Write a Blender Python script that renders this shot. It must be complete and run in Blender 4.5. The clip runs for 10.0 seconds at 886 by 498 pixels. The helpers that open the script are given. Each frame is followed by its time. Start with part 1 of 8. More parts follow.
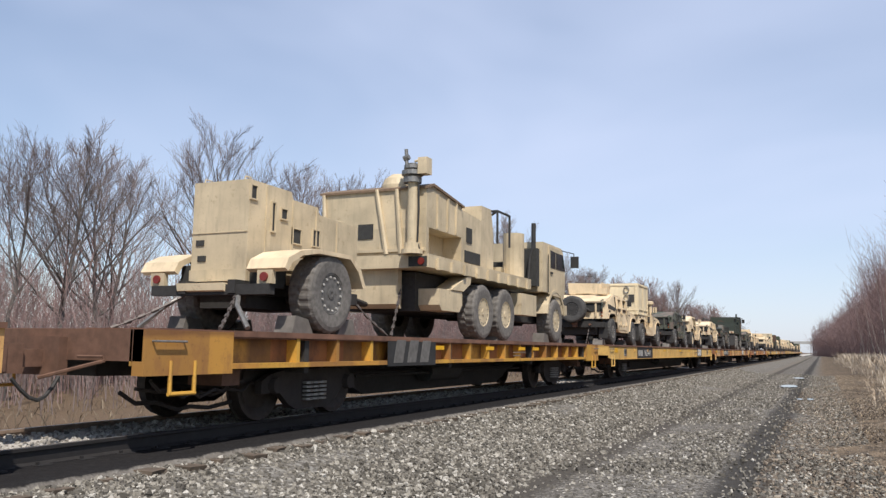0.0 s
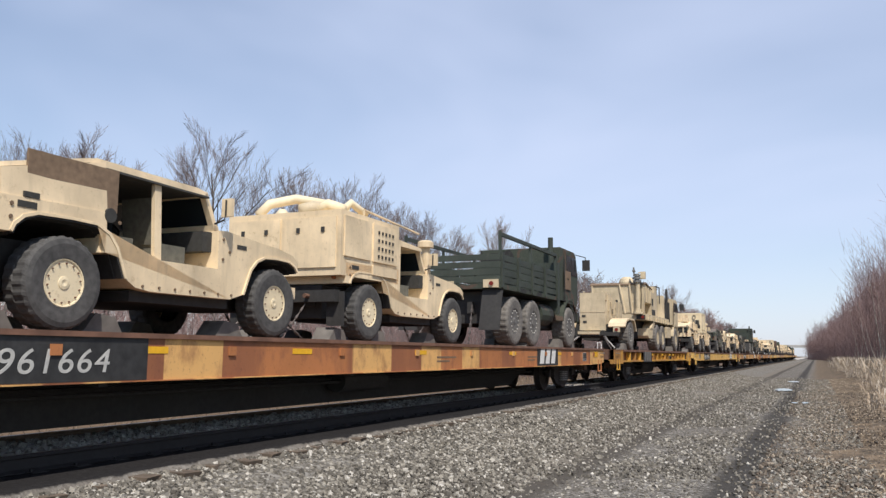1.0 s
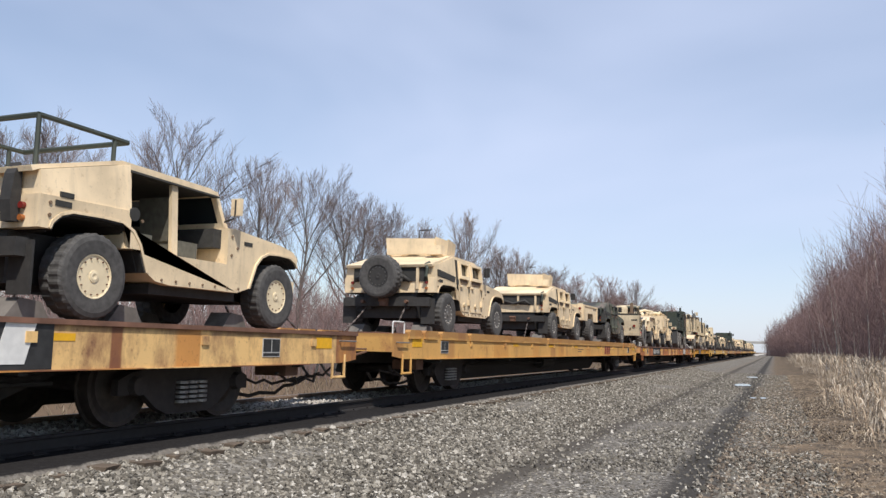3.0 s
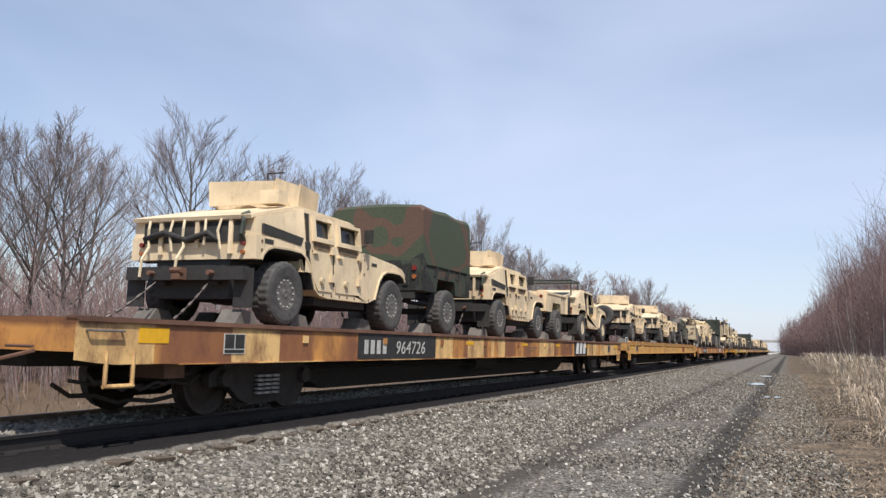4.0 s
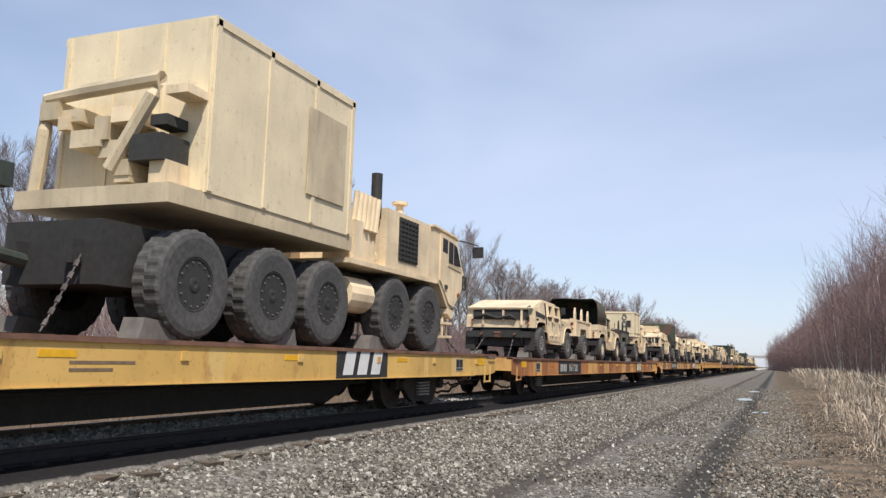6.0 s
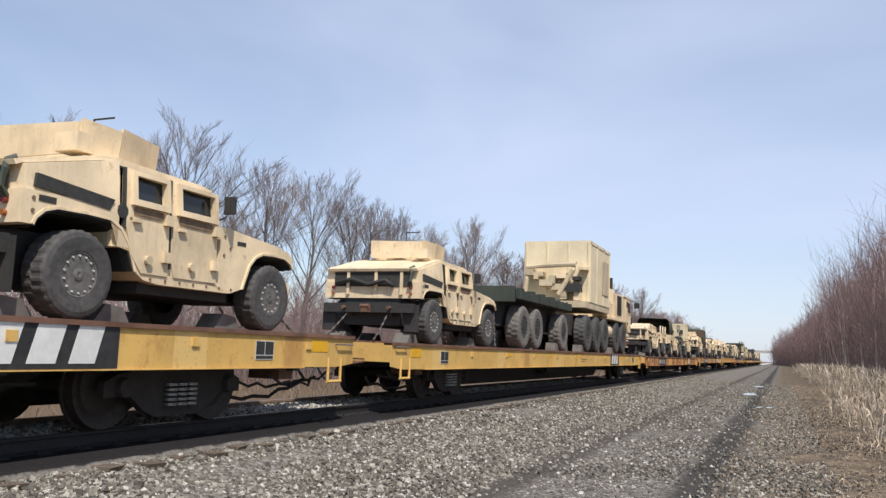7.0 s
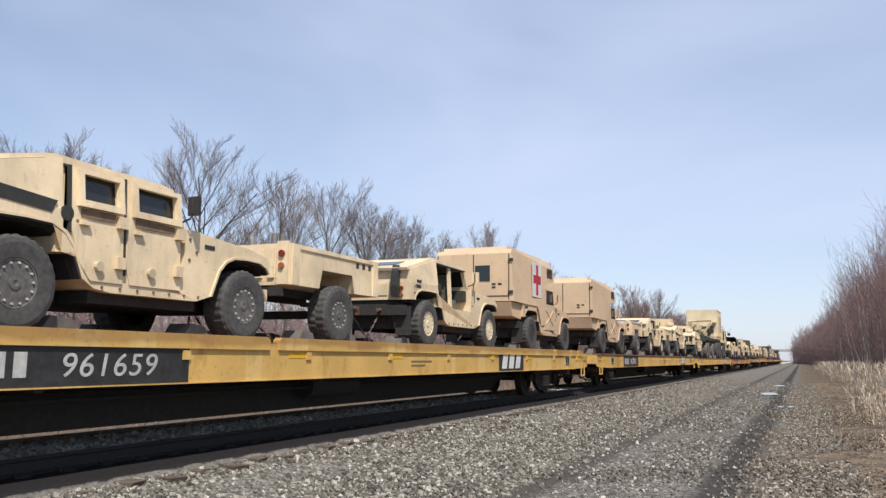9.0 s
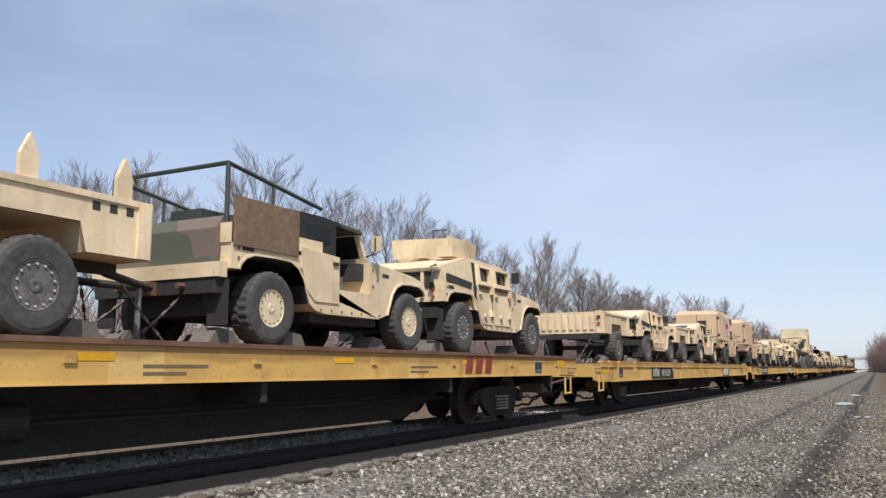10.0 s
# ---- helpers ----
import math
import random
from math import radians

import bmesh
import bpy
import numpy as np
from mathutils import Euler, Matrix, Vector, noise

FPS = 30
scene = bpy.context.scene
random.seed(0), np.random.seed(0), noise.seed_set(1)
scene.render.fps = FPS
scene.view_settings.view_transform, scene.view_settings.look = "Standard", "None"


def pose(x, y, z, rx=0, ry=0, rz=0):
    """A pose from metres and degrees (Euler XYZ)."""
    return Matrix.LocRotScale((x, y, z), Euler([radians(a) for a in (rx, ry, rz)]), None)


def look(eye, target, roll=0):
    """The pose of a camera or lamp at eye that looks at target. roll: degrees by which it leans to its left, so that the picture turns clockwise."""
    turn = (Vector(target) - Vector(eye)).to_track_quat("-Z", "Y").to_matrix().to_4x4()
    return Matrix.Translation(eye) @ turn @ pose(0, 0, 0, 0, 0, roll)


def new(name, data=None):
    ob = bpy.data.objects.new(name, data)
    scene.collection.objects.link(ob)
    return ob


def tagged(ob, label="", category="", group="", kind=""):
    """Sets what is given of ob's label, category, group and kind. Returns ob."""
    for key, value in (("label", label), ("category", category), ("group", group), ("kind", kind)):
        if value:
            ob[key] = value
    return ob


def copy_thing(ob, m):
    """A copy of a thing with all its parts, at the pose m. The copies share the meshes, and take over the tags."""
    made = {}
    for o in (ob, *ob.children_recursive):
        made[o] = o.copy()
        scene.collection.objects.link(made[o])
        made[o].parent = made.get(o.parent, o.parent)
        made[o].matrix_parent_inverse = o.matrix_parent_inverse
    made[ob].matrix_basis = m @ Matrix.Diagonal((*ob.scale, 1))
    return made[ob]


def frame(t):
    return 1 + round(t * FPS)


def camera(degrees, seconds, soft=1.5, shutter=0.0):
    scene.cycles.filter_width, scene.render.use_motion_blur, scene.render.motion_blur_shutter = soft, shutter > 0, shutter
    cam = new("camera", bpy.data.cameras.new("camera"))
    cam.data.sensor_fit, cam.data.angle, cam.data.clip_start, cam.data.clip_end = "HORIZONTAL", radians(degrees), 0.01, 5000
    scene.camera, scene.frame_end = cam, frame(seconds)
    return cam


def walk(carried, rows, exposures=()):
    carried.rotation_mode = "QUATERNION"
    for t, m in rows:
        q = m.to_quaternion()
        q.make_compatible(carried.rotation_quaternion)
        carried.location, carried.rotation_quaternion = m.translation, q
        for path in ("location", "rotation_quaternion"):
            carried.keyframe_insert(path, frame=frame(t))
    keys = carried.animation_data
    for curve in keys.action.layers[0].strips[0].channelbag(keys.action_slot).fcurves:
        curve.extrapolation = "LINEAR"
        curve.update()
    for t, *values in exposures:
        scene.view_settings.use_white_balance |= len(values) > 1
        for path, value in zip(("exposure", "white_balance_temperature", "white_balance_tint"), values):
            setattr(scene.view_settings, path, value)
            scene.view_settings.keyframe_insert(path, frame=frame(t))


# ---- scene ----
FOV = 2 * math.degrees(math.atan(784 / 1440))
EYE = (0.0, 0.0, 0.98)          # z = 0 is the top of the rails
SPEED = 21.06                   # metres a second, away along +y
SIDE = 6.10                     # from the eye's line to the near side of the cars
MID = -(SIDE + 1.40)            # middle of the track
DECK = 1.135

cam = camera(FOV, 10.0, soft=1.4, shutter=0.0)
TURNS = [
    (0.0, 96.881, -0.810, 24.780),
    (0.5, 96.967, -0.951, 24.670),
    (1.0, 97.221, -0.616, 24.452),
    (1.5, 97.708, -0.665, 23.417),
    (1.7, 97.747, -0.900, 22.822),
    (2.0, 97.680, -1.192, 22.081),
    (3.5, 96.389, -1.547, 22.272),
    (4.0, 96.516, -1.552, 22.868),
    (4.5, 96.936, -1.571, 22.764),
    (5.0, 97.641, -1.668, 22.229),
    (5.5, 97.705, -1.582, 22.042),
    (7.0, 97.050, -2.084, 22.387),
    (7.5, 96.985, -1.988, 22.640),
    (8.0, 96.849, -1.725, 22.709),
    (8.5, 96.997, -1.170, 23.089),
    (9.0, 97.521, -0.627, 23.592),
    (9.5, 97.948, 0.021, 24.625),
    (9.7, 98.190, 0.175, 25.637),
    (10.0, 98.430, 0.137, 27.867),
]
walk(cam, [(t, pose(*EYE, rx, ry, rz)) for t, rx, ry, rz in TURNS], [(0.0, 0.0), (9.0, 0.0), (9.5, -0.10), (10.0, -0.04)])

# ---- world and sun ----
SUN_WAY = Vector((0.36, -0.44, 0.82)).normalized()
world = bpy.data.worlds.new("sky")
scene.world = world
world.use_nodes = True
wn, wl = world.node_tree.nodes, world.node_tree.links
wn.clear()
w_out = wn.new("ShaderNodeOutputWorld")
w_bg = wn.new("ShaderNodeBackground")
w_sky = wn.new("ShaderNodeTexSky")
w_sky.sky_type = "NISHITA"
w_sky.sun_disc = False
w_sky.sun_elevation = math.asin(SUN_WAY.z)
w_sky.sun_rotation = math.atan2(SUN_WAY.x, SUN_WAY.y)
w_sky.air_density, w_sky.dust_density, w_sky.ozone_density = 1.0, 0.6, 1.6
# thin high cloud, in long soft streaks
w_tc = wn.new("ShaderNodeTexCoord")
w_map = wn.new("ShaderNodeMapping")
w_map.inputs["Rotation"].default_value = (0.2, 0.5, 0.5)
w_map.inputs["Scale"].default_value = (0.7, 1.8, 2.4)
w_no = wn.new("ShaderNodeTexNoise")
w_no.inputs["Scale"].default_value = 1.25
w_no.inputs["Detail"].default_value = 4.0
w_no.inputs["Roughness"].default_value = 0.5
w_no.inputs["Distortion"].default_value = 0.25
w_rmp = wn.new("ShaderNodeValToRGB")
w_rmp.color_ramp.elements[0].position, w_rmp.color_ramp.elements[0].color = 0.44, (0.06, 0.06, 0.06, 1)
w_rmp.color_ramp.elements[1].position, w_rmp.color_ramp.elements[1].color = 0.90, (0.80, 0.80, 0.80, 1)
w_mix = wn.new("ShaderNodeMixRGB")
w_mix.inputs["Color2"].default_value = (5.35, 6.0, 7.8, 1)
wl.new(w_tc.outputs["Generated"], w_map.inputs["Vector"])
wl.new(w_map.outputs["Vector"], w_no.inputs["Vector"])
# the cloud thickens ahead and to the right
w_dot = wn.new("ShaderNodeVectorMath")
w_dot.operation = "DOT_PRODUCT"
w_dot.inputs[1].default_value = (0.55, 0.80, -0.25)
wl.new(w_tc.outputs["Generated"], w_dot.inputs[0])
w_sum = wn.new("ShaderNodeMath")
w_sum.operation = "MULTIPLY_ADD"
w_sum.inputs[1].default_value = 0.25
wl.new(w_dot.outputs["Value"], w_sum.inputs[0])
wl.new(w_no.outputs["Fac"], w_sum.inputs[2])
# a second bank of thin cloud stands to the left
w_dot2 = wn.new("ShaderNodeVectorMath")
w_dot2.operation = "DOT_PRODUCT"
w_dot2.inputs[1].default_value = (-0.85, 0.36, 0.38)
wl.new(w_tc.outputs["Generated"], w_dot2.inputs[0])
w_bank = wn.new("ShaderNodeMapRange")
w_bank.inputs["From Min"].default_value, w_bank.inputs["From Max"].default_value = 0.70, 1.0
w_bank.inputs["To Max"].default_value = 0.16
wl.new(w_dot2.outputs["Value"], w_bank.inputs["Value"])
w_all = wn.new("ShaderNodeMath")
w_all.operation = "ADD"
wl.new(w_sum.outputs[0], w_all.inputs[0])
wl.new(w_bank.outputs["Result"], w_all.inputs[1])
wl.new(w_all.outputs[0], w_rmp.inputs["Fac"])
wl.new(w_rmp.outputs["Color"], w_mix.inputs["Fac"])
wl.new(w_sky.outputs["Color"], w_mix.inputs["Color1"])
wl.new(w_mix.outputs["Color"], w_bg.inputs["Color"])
w_bg.inputs["Strength"].default_value = 0.135
wl.new(w_bg.outputs["Background"], w_out.inputs["Surface"])

sun = new("sun", bpy.data.lights.new("sun", "SUN"))
sun.data.energy, sun.data.angle, sun.data.color = 4.9, radians(0.6), (1.0, 0.94, 0.86)
sun.matrix_world = look((40, -60, 60), Vector((40, -60, 60)) - SUN_WAY * 10)


# ---- mesh helpers ----
def part(name, bm, material, parent=None, label="", smooth=False, bev=0.0):
    """Links a bmesh as one mesh object, under a thing or a part if one is given."""
    if bev:
        sharp = [e for e in bm.edges if len(e.link_faces) == 2 and e.calc_face_angle(0) > 0.5]
        bmesh.ops.bevel(bm, geom=sharp, offset=bev, segments=1, affect="EDGES", clamp_overlap=True)
    bmesh.ops.recalc_face_normals(bm, faces=bm.faces)
    me = bpy.data.meshes.new(name)
    bm.to_mesh(me)
    bm.free()
    if smooth:
        for p in me.polygons:
            p.use_smooth = True
    me.materials.append(material)
    ob = new(name, me)
    if parent:
        ob.parent = parent
    if label:
        ob["label"] = label
    return ob


def again(ob, parent, m, name=""):
    """Another object on the same mesh, with its sub-parts."""
    c = new(name or ob.name.split(".")[0], ob.data)
    c.parent = parent
    c.matrix_basis = m
    for k in ob.children:
        again(k, c, k.matrix_basis)
    return c


def empty(name):
    return new(name)


def mesh_of(name, verts, faces, material, parent=None, smooth=False):
    me = bpy.data.meshes.new(name)
    me.from_pydata(verts, [], faces)
    me.materials.append(material)
    if smooth:
        for p in me.polygons:
            p.use_smooth = True
    ob = new(name, me)
    if parent:
        ob.parent = parent
    return ob


def box(bm, x0, x1, y0, y1, z0, z1, m=None):
    vs = [bm.verts.new((x, y, z)) for x in (x0, x1) for y in (y0, y1) for z in (z0, z1)]
    for f in ((0, 1, 3, 2), (4, 6, 7, 5), (0, 4, 5, 1), (2, 3, 7, 6), (0, 2, 6, 4), (1, 5, 7, 3)):
        bm.faces.new([vs[i] for i in f])
    if m is not None:
        bmesh.ops.transform(bm, matrix=m, verts=vs)
    return vs


def prism(bm, prof, x0, x1):
    """A profile of (y, z) points drawn out from x0 to x1."""
    a = [bm.verts.new((x0, y, z)) for y, z in prof]
    b = [bm.verts.new((x1, y, z)) for y, z in prof]
    bm.faces.new(a)
    bm.faces.new(b[::-1])
    n = len(prof)
    for i in range(n):
        j = (i + 1) % n
        bm.faces.new((a[i], b[i], b[j], a[j]))


def plan(bm, prof, z0, z1):
    """A plan of (x, y) points drawn up from z0 to z1."""
    a = [bm.verts.new((x, y, z0)) for x, y in prof]
    b = [bm.verts.new((x, y, z1)) for x, y in prof]
    bm.faces.new(a)
    bm.faces.new(b[::-1])
    n = len(prof)
    for i in range(n):
        j = (i + 1) % n
        bm.faces.new((a[i], b[i], b[j], a[j]))


def lathe(bm, prof, cy=0.0, cz=0.0, n=24):
    """A profile of (x, radius) points turned round the x axis."""
    rings = []
    for x, r in prof:
        rings.append([bm.verts.new((x, cy + r * math.cos(2 * math.pi * k / n), cz + r * math.sin(2 * math.pi * k / n))) for k in range(n)])
    for a, b in zip(rings, rings[1:]):
        for k in range(n):
            bm.faces.new((a[k], a[(k + 1) % n], b[(k + 1) % n], b[k]))
    if prof[0][1] > 0:
        bm.faces.new(rings[0])
    if prof[-1][1] > 0:
        bm.faces.new(rings[-1][::-1])


def tube(bm, p0, p1, r0, r1=None, n=8):
    r1 = r0 if r1 is None else r1
    p0, p1 = Vector(p0), Vector(p1)
    d = (p1 - p0).normalized()
    u = d.orthogonal().normalized()
    w = d.cross(u)
    ring = lambda p, r: [bm.verts.new(p + r * (math.cos(2 * math.pi * k / n) * u + math.sin(2 * math.pi * k / n) * w)) for k in range(n)]
    a, b = ring(p0, r0), ring(p1, r1)
    for k in range(n):
        bm.faces.new((a[k], a[(k + 1) % n], b[(k + 1) % n], b[k]))
    bm.faces.new(a[::-1])
    bm.faces.new(b)


def chain(bm, p0, p1, sag=0.08, r=0.014):
    """A hanging chain of short links."""
    p0, p1 = Vector(p0), Vector(p1)
    n = max(4, int((p1 - p0).length / 0.09))
    pts = [p0.lerp(p1, k / n) - Vector((0, 0, sag * 4 * (k / n) * (1 - k / n))) for k in range(n + 1)]
    for k, (a, b) in enumerate(zip(pts, pts[1:])):
        tube(bm, a, b, r * (1.35 if k % 2 else 0.55), n=5)


def hose(bm, pts, r, n=6):
    """One bent pipe through the points, in one piece."""
    pts = [Vector(p) for p in pts]
    rings = []
    for i, p in enumerate(pts):
        d = (pts[min(i + 1, len(pts) - 1)] - pts[max(i - 1, 0)]).normalized()
        u = d.cross(Vector((0.31, 0.17, 0.93))).normalized()
        w = d.cross(u)
        rings.append([bm.verts.new(p + r * (math.cos(6.2832 * k / n) * u + math.sin(6.2832 * k / n) * w)) for k in range(n)])
    for a, b in zip(rings, rings[1:]):
        for k in range(n):
            bm.faces.new((a[k], a[(k + 1) % n], b[(k + 1) % n], b[k]))
    bm.faces.new(rings[0][::-1])
    bm.faces.new(rings[-1])


def B():
    return bmesh.new()


# ---- materials ----
def nodes_of(name):
    m = bpy.data.materials.new(name)
    m.use_nodes = True
    nt = m.node_tree
    return m, nt.nodes, nt.links, nt.nodes["Principled BSDF"]


def coords(n, l, scale=(1, 1, 1), shift=True):
    tc = n.new("ShaderNodeTexCoord")
    mp = n.new("ShaderNodeMapping")
    mp.inputs["Scale"].default_value = scale
    l.new(tc.outputs["Object"], mp.inputs["Vector"])
    if shift:
        oi = n.new("ShaderNodeObjectInfo")
        mu = n.new("ShaderNodeVectorMath")
        mu.operation = "MULTIPLY"
        cb = n.new("ShaderNodeCombineXYZ")
        for k in "XYZ":
            l.new(oi.outputs["Random"], cb.inputs[k])
        l.new(cb.outputs["Vector"], mu.inputs[0])
        mu.inputs[1].default_value = (13.0, 29.0, 7.0)
        l.new(mu.outputs["Vector"], mp.inputs["Location"])
    return mp.outputs["Vector"]


def noise_tex(n, l, vec, scale, detail=4.0, rough=0.55):
    t = n.new("ShaderNodeTexNoise")
    t.inputs["Scale"].default_value = scale
    t.inputs["Detail"].default_value = detail
    t.inputs["Roughness"].default_value = rough
    l.new(vec, t.inputs["Vector"])
    return t.outputs["Fac"]


def ramp(n, l, fac, stops):
    r = n.new("ShaderNodeValToRGB")
    e = r.color_ramp.elements
    while len(e) < len(stops):
        e.new(0.5)
    for k, (p, c) in zip(e, stops):
        k.position = p
        k.color = (*c, 1) if len(c) == 3 else c
    l.new(fac, r.inputs["Fac"])
    return r.outputs["Color"]


def mixc(n, l, fac, a, b, mode="MIX"):
    m = n.new("ShaderNodeMixRGB")
    m.blend_type = mode
    for key, v in (("Fac", fac), ("Color1", a), ("Color2", b)):
        if isinstance(v, (int, float)):
            m.inputs[key].default_value = v
        elif isinstance(v, tuple):
            m.inputs[key].default_value = (*v, 1)
        else:
            l.new(v, m.inputs[key])
    return m.outputs["Color"]


def bumped(n, l, p, fac, strength=0.2, dist=0.01):
    b = n.new("ShaderNodeBump")
    b.inputs["Strength"].default_value = strength
    b.inputs["Distance"].default_value = dist
    l.new(fac, b.inputs["Height"])
    l.new(b.outputs["Normal"], p.inputs["Normal"])


G = lambda v: (v, v, v)


def worn_paint(name, base, dust=(0.25, 0.205, 0.145), amount=0.42, rough=0.6, var=0.18):
    """Matt vehicle paint with dust, streaks and a few scuffs."""
    m, n, l, p = nodes_of(name)
    v = coords(n, l)
    big = noise_tex(n, l, v, 1.3, 5)
    fine = noise_tex(n, l, v, 28.0, 3)
    vs = coords(n, l, (4.5, 4.5, 0.7))
    streak = noise_tex(n, l, vs, 2.2, 5)
    scuff = noise_tex(n, l, v, 6.5, 5, 0.7)
    dark = tuple(c * (1 - var * 1.6) for c in base)
    light = tuple(min(1, c * (1 + var)) for c in base)
    c = ramp(n, l, big, [(0.3, dark), (0.7, light)])
    c = mixc(n, l, ramp(n, l, streak, [(0.52, G(0)), (0.78, G(amount))]), c, dust)
    c = mixc(n, l, ramp(n, l, scuff, [(0.60, G(0)), (0.68, G(0.45))]), c, tuple(k * q for k, q in zip(base, (0.52, 0.45, 0.38))))
    c = mixc(n, l, ramp(n, l, fine, [(0.62, G(0)), (0.72, G(0.35))]), c, tuple(k * 0.45 for k in base))
    l.new(c, p.inputs["Base Color"])
    p.inputs["Roughness"].default_value = rough
    bumped(n, l, p, fine, 0.12, 0.004)
    return m


def plain(name, base, rough=0.6, metal=0.0, scale=14.0, var=0.25, bump=0.15):
    m, n, l, p = nodes_of(name)
    v = coords(n, l)
    a = noise_tex(n, l, v, scale, 4)
    b2 = noise_tex(n, l, v, scale * 0.12, 3)
    c = ramp(n, l, a, [(0.3, tuple(k * (1 - var) for k in base)), (0.7, tuple(min(1, k * (1 + var)) for k in base))])
    c = mixc(n, l, ramp(n, l, b2, [(0.35, G(0.0)), (0.7, G(0.4))]), c, tuple(k * 0.6 for k in base))
    l.new(c, p.inputs["Base Color"])
    p.inputs["Roughness"].default_value = rough
    p.inputs["Metallic"].default_value = metal
    bumped(n, l, p, a, bump, 0.006)
    return m


def camo(name, cols, scale=1.1):
    m, n, l, p = nodes_of(name)
    v = coords(n, l)
    a = noise_tex(n, l, v, scale, 2, 0.4)
    f = noise_tex(n, l, v, 30, 3)
    r = n.new("ShaderNodeValToRGB")
    r.color_ramp.interpolation = "CONSTANT"
    e = r.color_ramp.elements
    e.new(0.5), e.new(0.6)
    for k, (pos, c) in zip(e, ((0.0, cols[1]), (0.43, cols[0]), (0.54, cols[2]), (0.60, cols[0]))):
        k.position, k.color = pos, (*c, 1)
    l.new(a, r.inputs["Fac"])
    c = mixc(n, l, ramp(n, l, f, [(0.4, G(0.0)), (0.8, G(0.4))]), r.outputs["Color"], (0.12, 0.11, 0.09))
    l.new(c, p.inputs["Base Color"])
    p.inputs["Roughness"].default_value = 0.72
    bumped(n, l, p, f, 0.15, 0.005)
    return m


def car_paint(name, base, patch, rust, rusty=0.5, patchy=0.5):
    """Flatcar side: faded paint in repainted patches, with rust streaks running down."""
    m, n, l, p = nodes_of(name)
    v = coords(n, l)
    # patches: cells along the length
    tc = n.new("ShaderNodeSeparateXYZ")
    l.new(v, tc.inputs["Vector"])
    def band(scale, shift):
        cb = n.new("ShaderNodeCombineXYZ")
        l.new(tc.outputs["Y"], cb.inputs["Y"])
        cb.inputs["X"].default_value = shift
        return noise_tex(n, l, cb.outputs["Vector"], scale, 1.0, 0.6)

    cell = ramp(n, l, band(0.75, 3.0), [(0.66 - 0.32 * patchy, G(0.0)), (0.664 - 0.32 * patchy, G(0.9))])
    scorch = ramp(n, l, band(0.55, 11.0), [(0.68 - 0.26 * rusty, G(0.0)), (0.70 - 0.24 * rusty, G(0.35 + 0.45 * rusty))])
    big = noise_tex(n, l, v, 0.9, 4)
    fine = noise_tex(n, l, v, 22, 4)
    c = ramp(n, l, big, [(0.3, tuple(k * 0.8 for k in base)), (0.7, tuple(min(1, k * 1.12) for k in base))])
    c = mixc(n, l, scorch, c, rust)
    c = mixc(n, l, cell, c, patch)
    vs = coords(n, l, (1.5, 1.5, 0.8))
    streak = noise_tex(n, l, vs, 2.0, 6, 0.68)
    c = mixc(n, l, ramp(n, l, streak, [(0.62 - 0.22 * rusty, G(0.0)), (0.84 - 0.16 * rusty, G(0.9))]), c, rust)
    c = mixc(n, l, ramp(n, l, fine, [(0.60, G(0.0)), (0.74, G(0.5))]), c, tuple(k * 0.6 for k in rust))
    # rust creeping down from the deck edge, uneven
    oc = n.new("ShaderNodeTexCoord")
    sz = n.new("ShaderNodeSeparateXYZ")
    l.new(oc.outputs["Object"], sz.inputs["Vector"])
    creep = n.new("ShaderNodeMath")
    creep.operation = "MULTIPLY_ADD"
    creep.inputs[1].default_value = 0.30
    l.new(big, creep.inputs[0])
    l.new(sz.outputs["Z"], creep.inputs[2])
    rng = n.new("ShaderNodeMapRange")
    rng.inputs["From Min"].default_value, rng.inputs["From Max"].default_value = 1.225 - 0.06 * rusty, 1.285 - 0.06 * rusty
    rng.inputs["To Max"].default_value = 0.35 + 0.5 * rusty
    l.new(creep.outputs[0], rng.inputs["Value"])
    c = mixc(n, l, rng.outputs["Result"], c, tuple(k * 0.62 for k in rust))
    l.new(c, p.inputs["Base Color"])
    p.inputs["Roughness"].default_value = 0.62
    bumped(n, l, p, fine, 0.2, 0.006)
    return m


TAN = worn_paint("tan_paint", (0.78, 0.62, 0.405), amount=0.30)
TAN_D = worn_paint("dark_tan_paint", (0.58, 0.475, 0.315))
CREAM = worn_paint("cream_paint", (0.76, 0.64, 0.43), amount=0.15, var=0.08)
SAND = worn_paint("rosy_sand_paint", (0.66, 0.475, 0.305), amount=0.15, var=0.07)
OLIVE = worn_paint("olive_paint", (0.042, 0.052, 0.040), dust=(0.13, 0.12, 0.10), amount=0.22)
CAMO = camo("camo_paint", ((0.034, 0.045, 0.030), (0.011, 0.012, 0.012), (0.075, 0.045, 0.030)))
CANVAS = camo("camo_canvas", ((0.048, 0.064, 0.034), (0.010, 0.012, 0.011), (0.105, 0.055, 0.036)), 0.62)
CAMO_L = camo("faded_camo_paint", ((0.090, 0.098, 0.072), (0.034, 0.034, 0.032), (0.17, 0.13, 0.105)), 0.8)
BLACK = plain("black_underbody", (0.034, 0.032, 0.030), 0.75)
RUBBER = plain("tyre_rubber", (0.072, 0.069, 0.066), 0.85, var=0.35)
PALE_RUBBER = plain("mud_dusted_rubber", (0.155, 0.142, 0.128), 0.9, var=0.35)
STEEL = plain("dull_steel", (0.26, 0.25, 0.235), 0.5, 0.6)
RIM_D = plain("grimy_rim", (0.15, 0.142, 0.132), 0.7, 0.2, var=0.4)
NUT = plain("bare_metal_nut", (0.58, 0.56, 0.52), 0.5, 0.2)
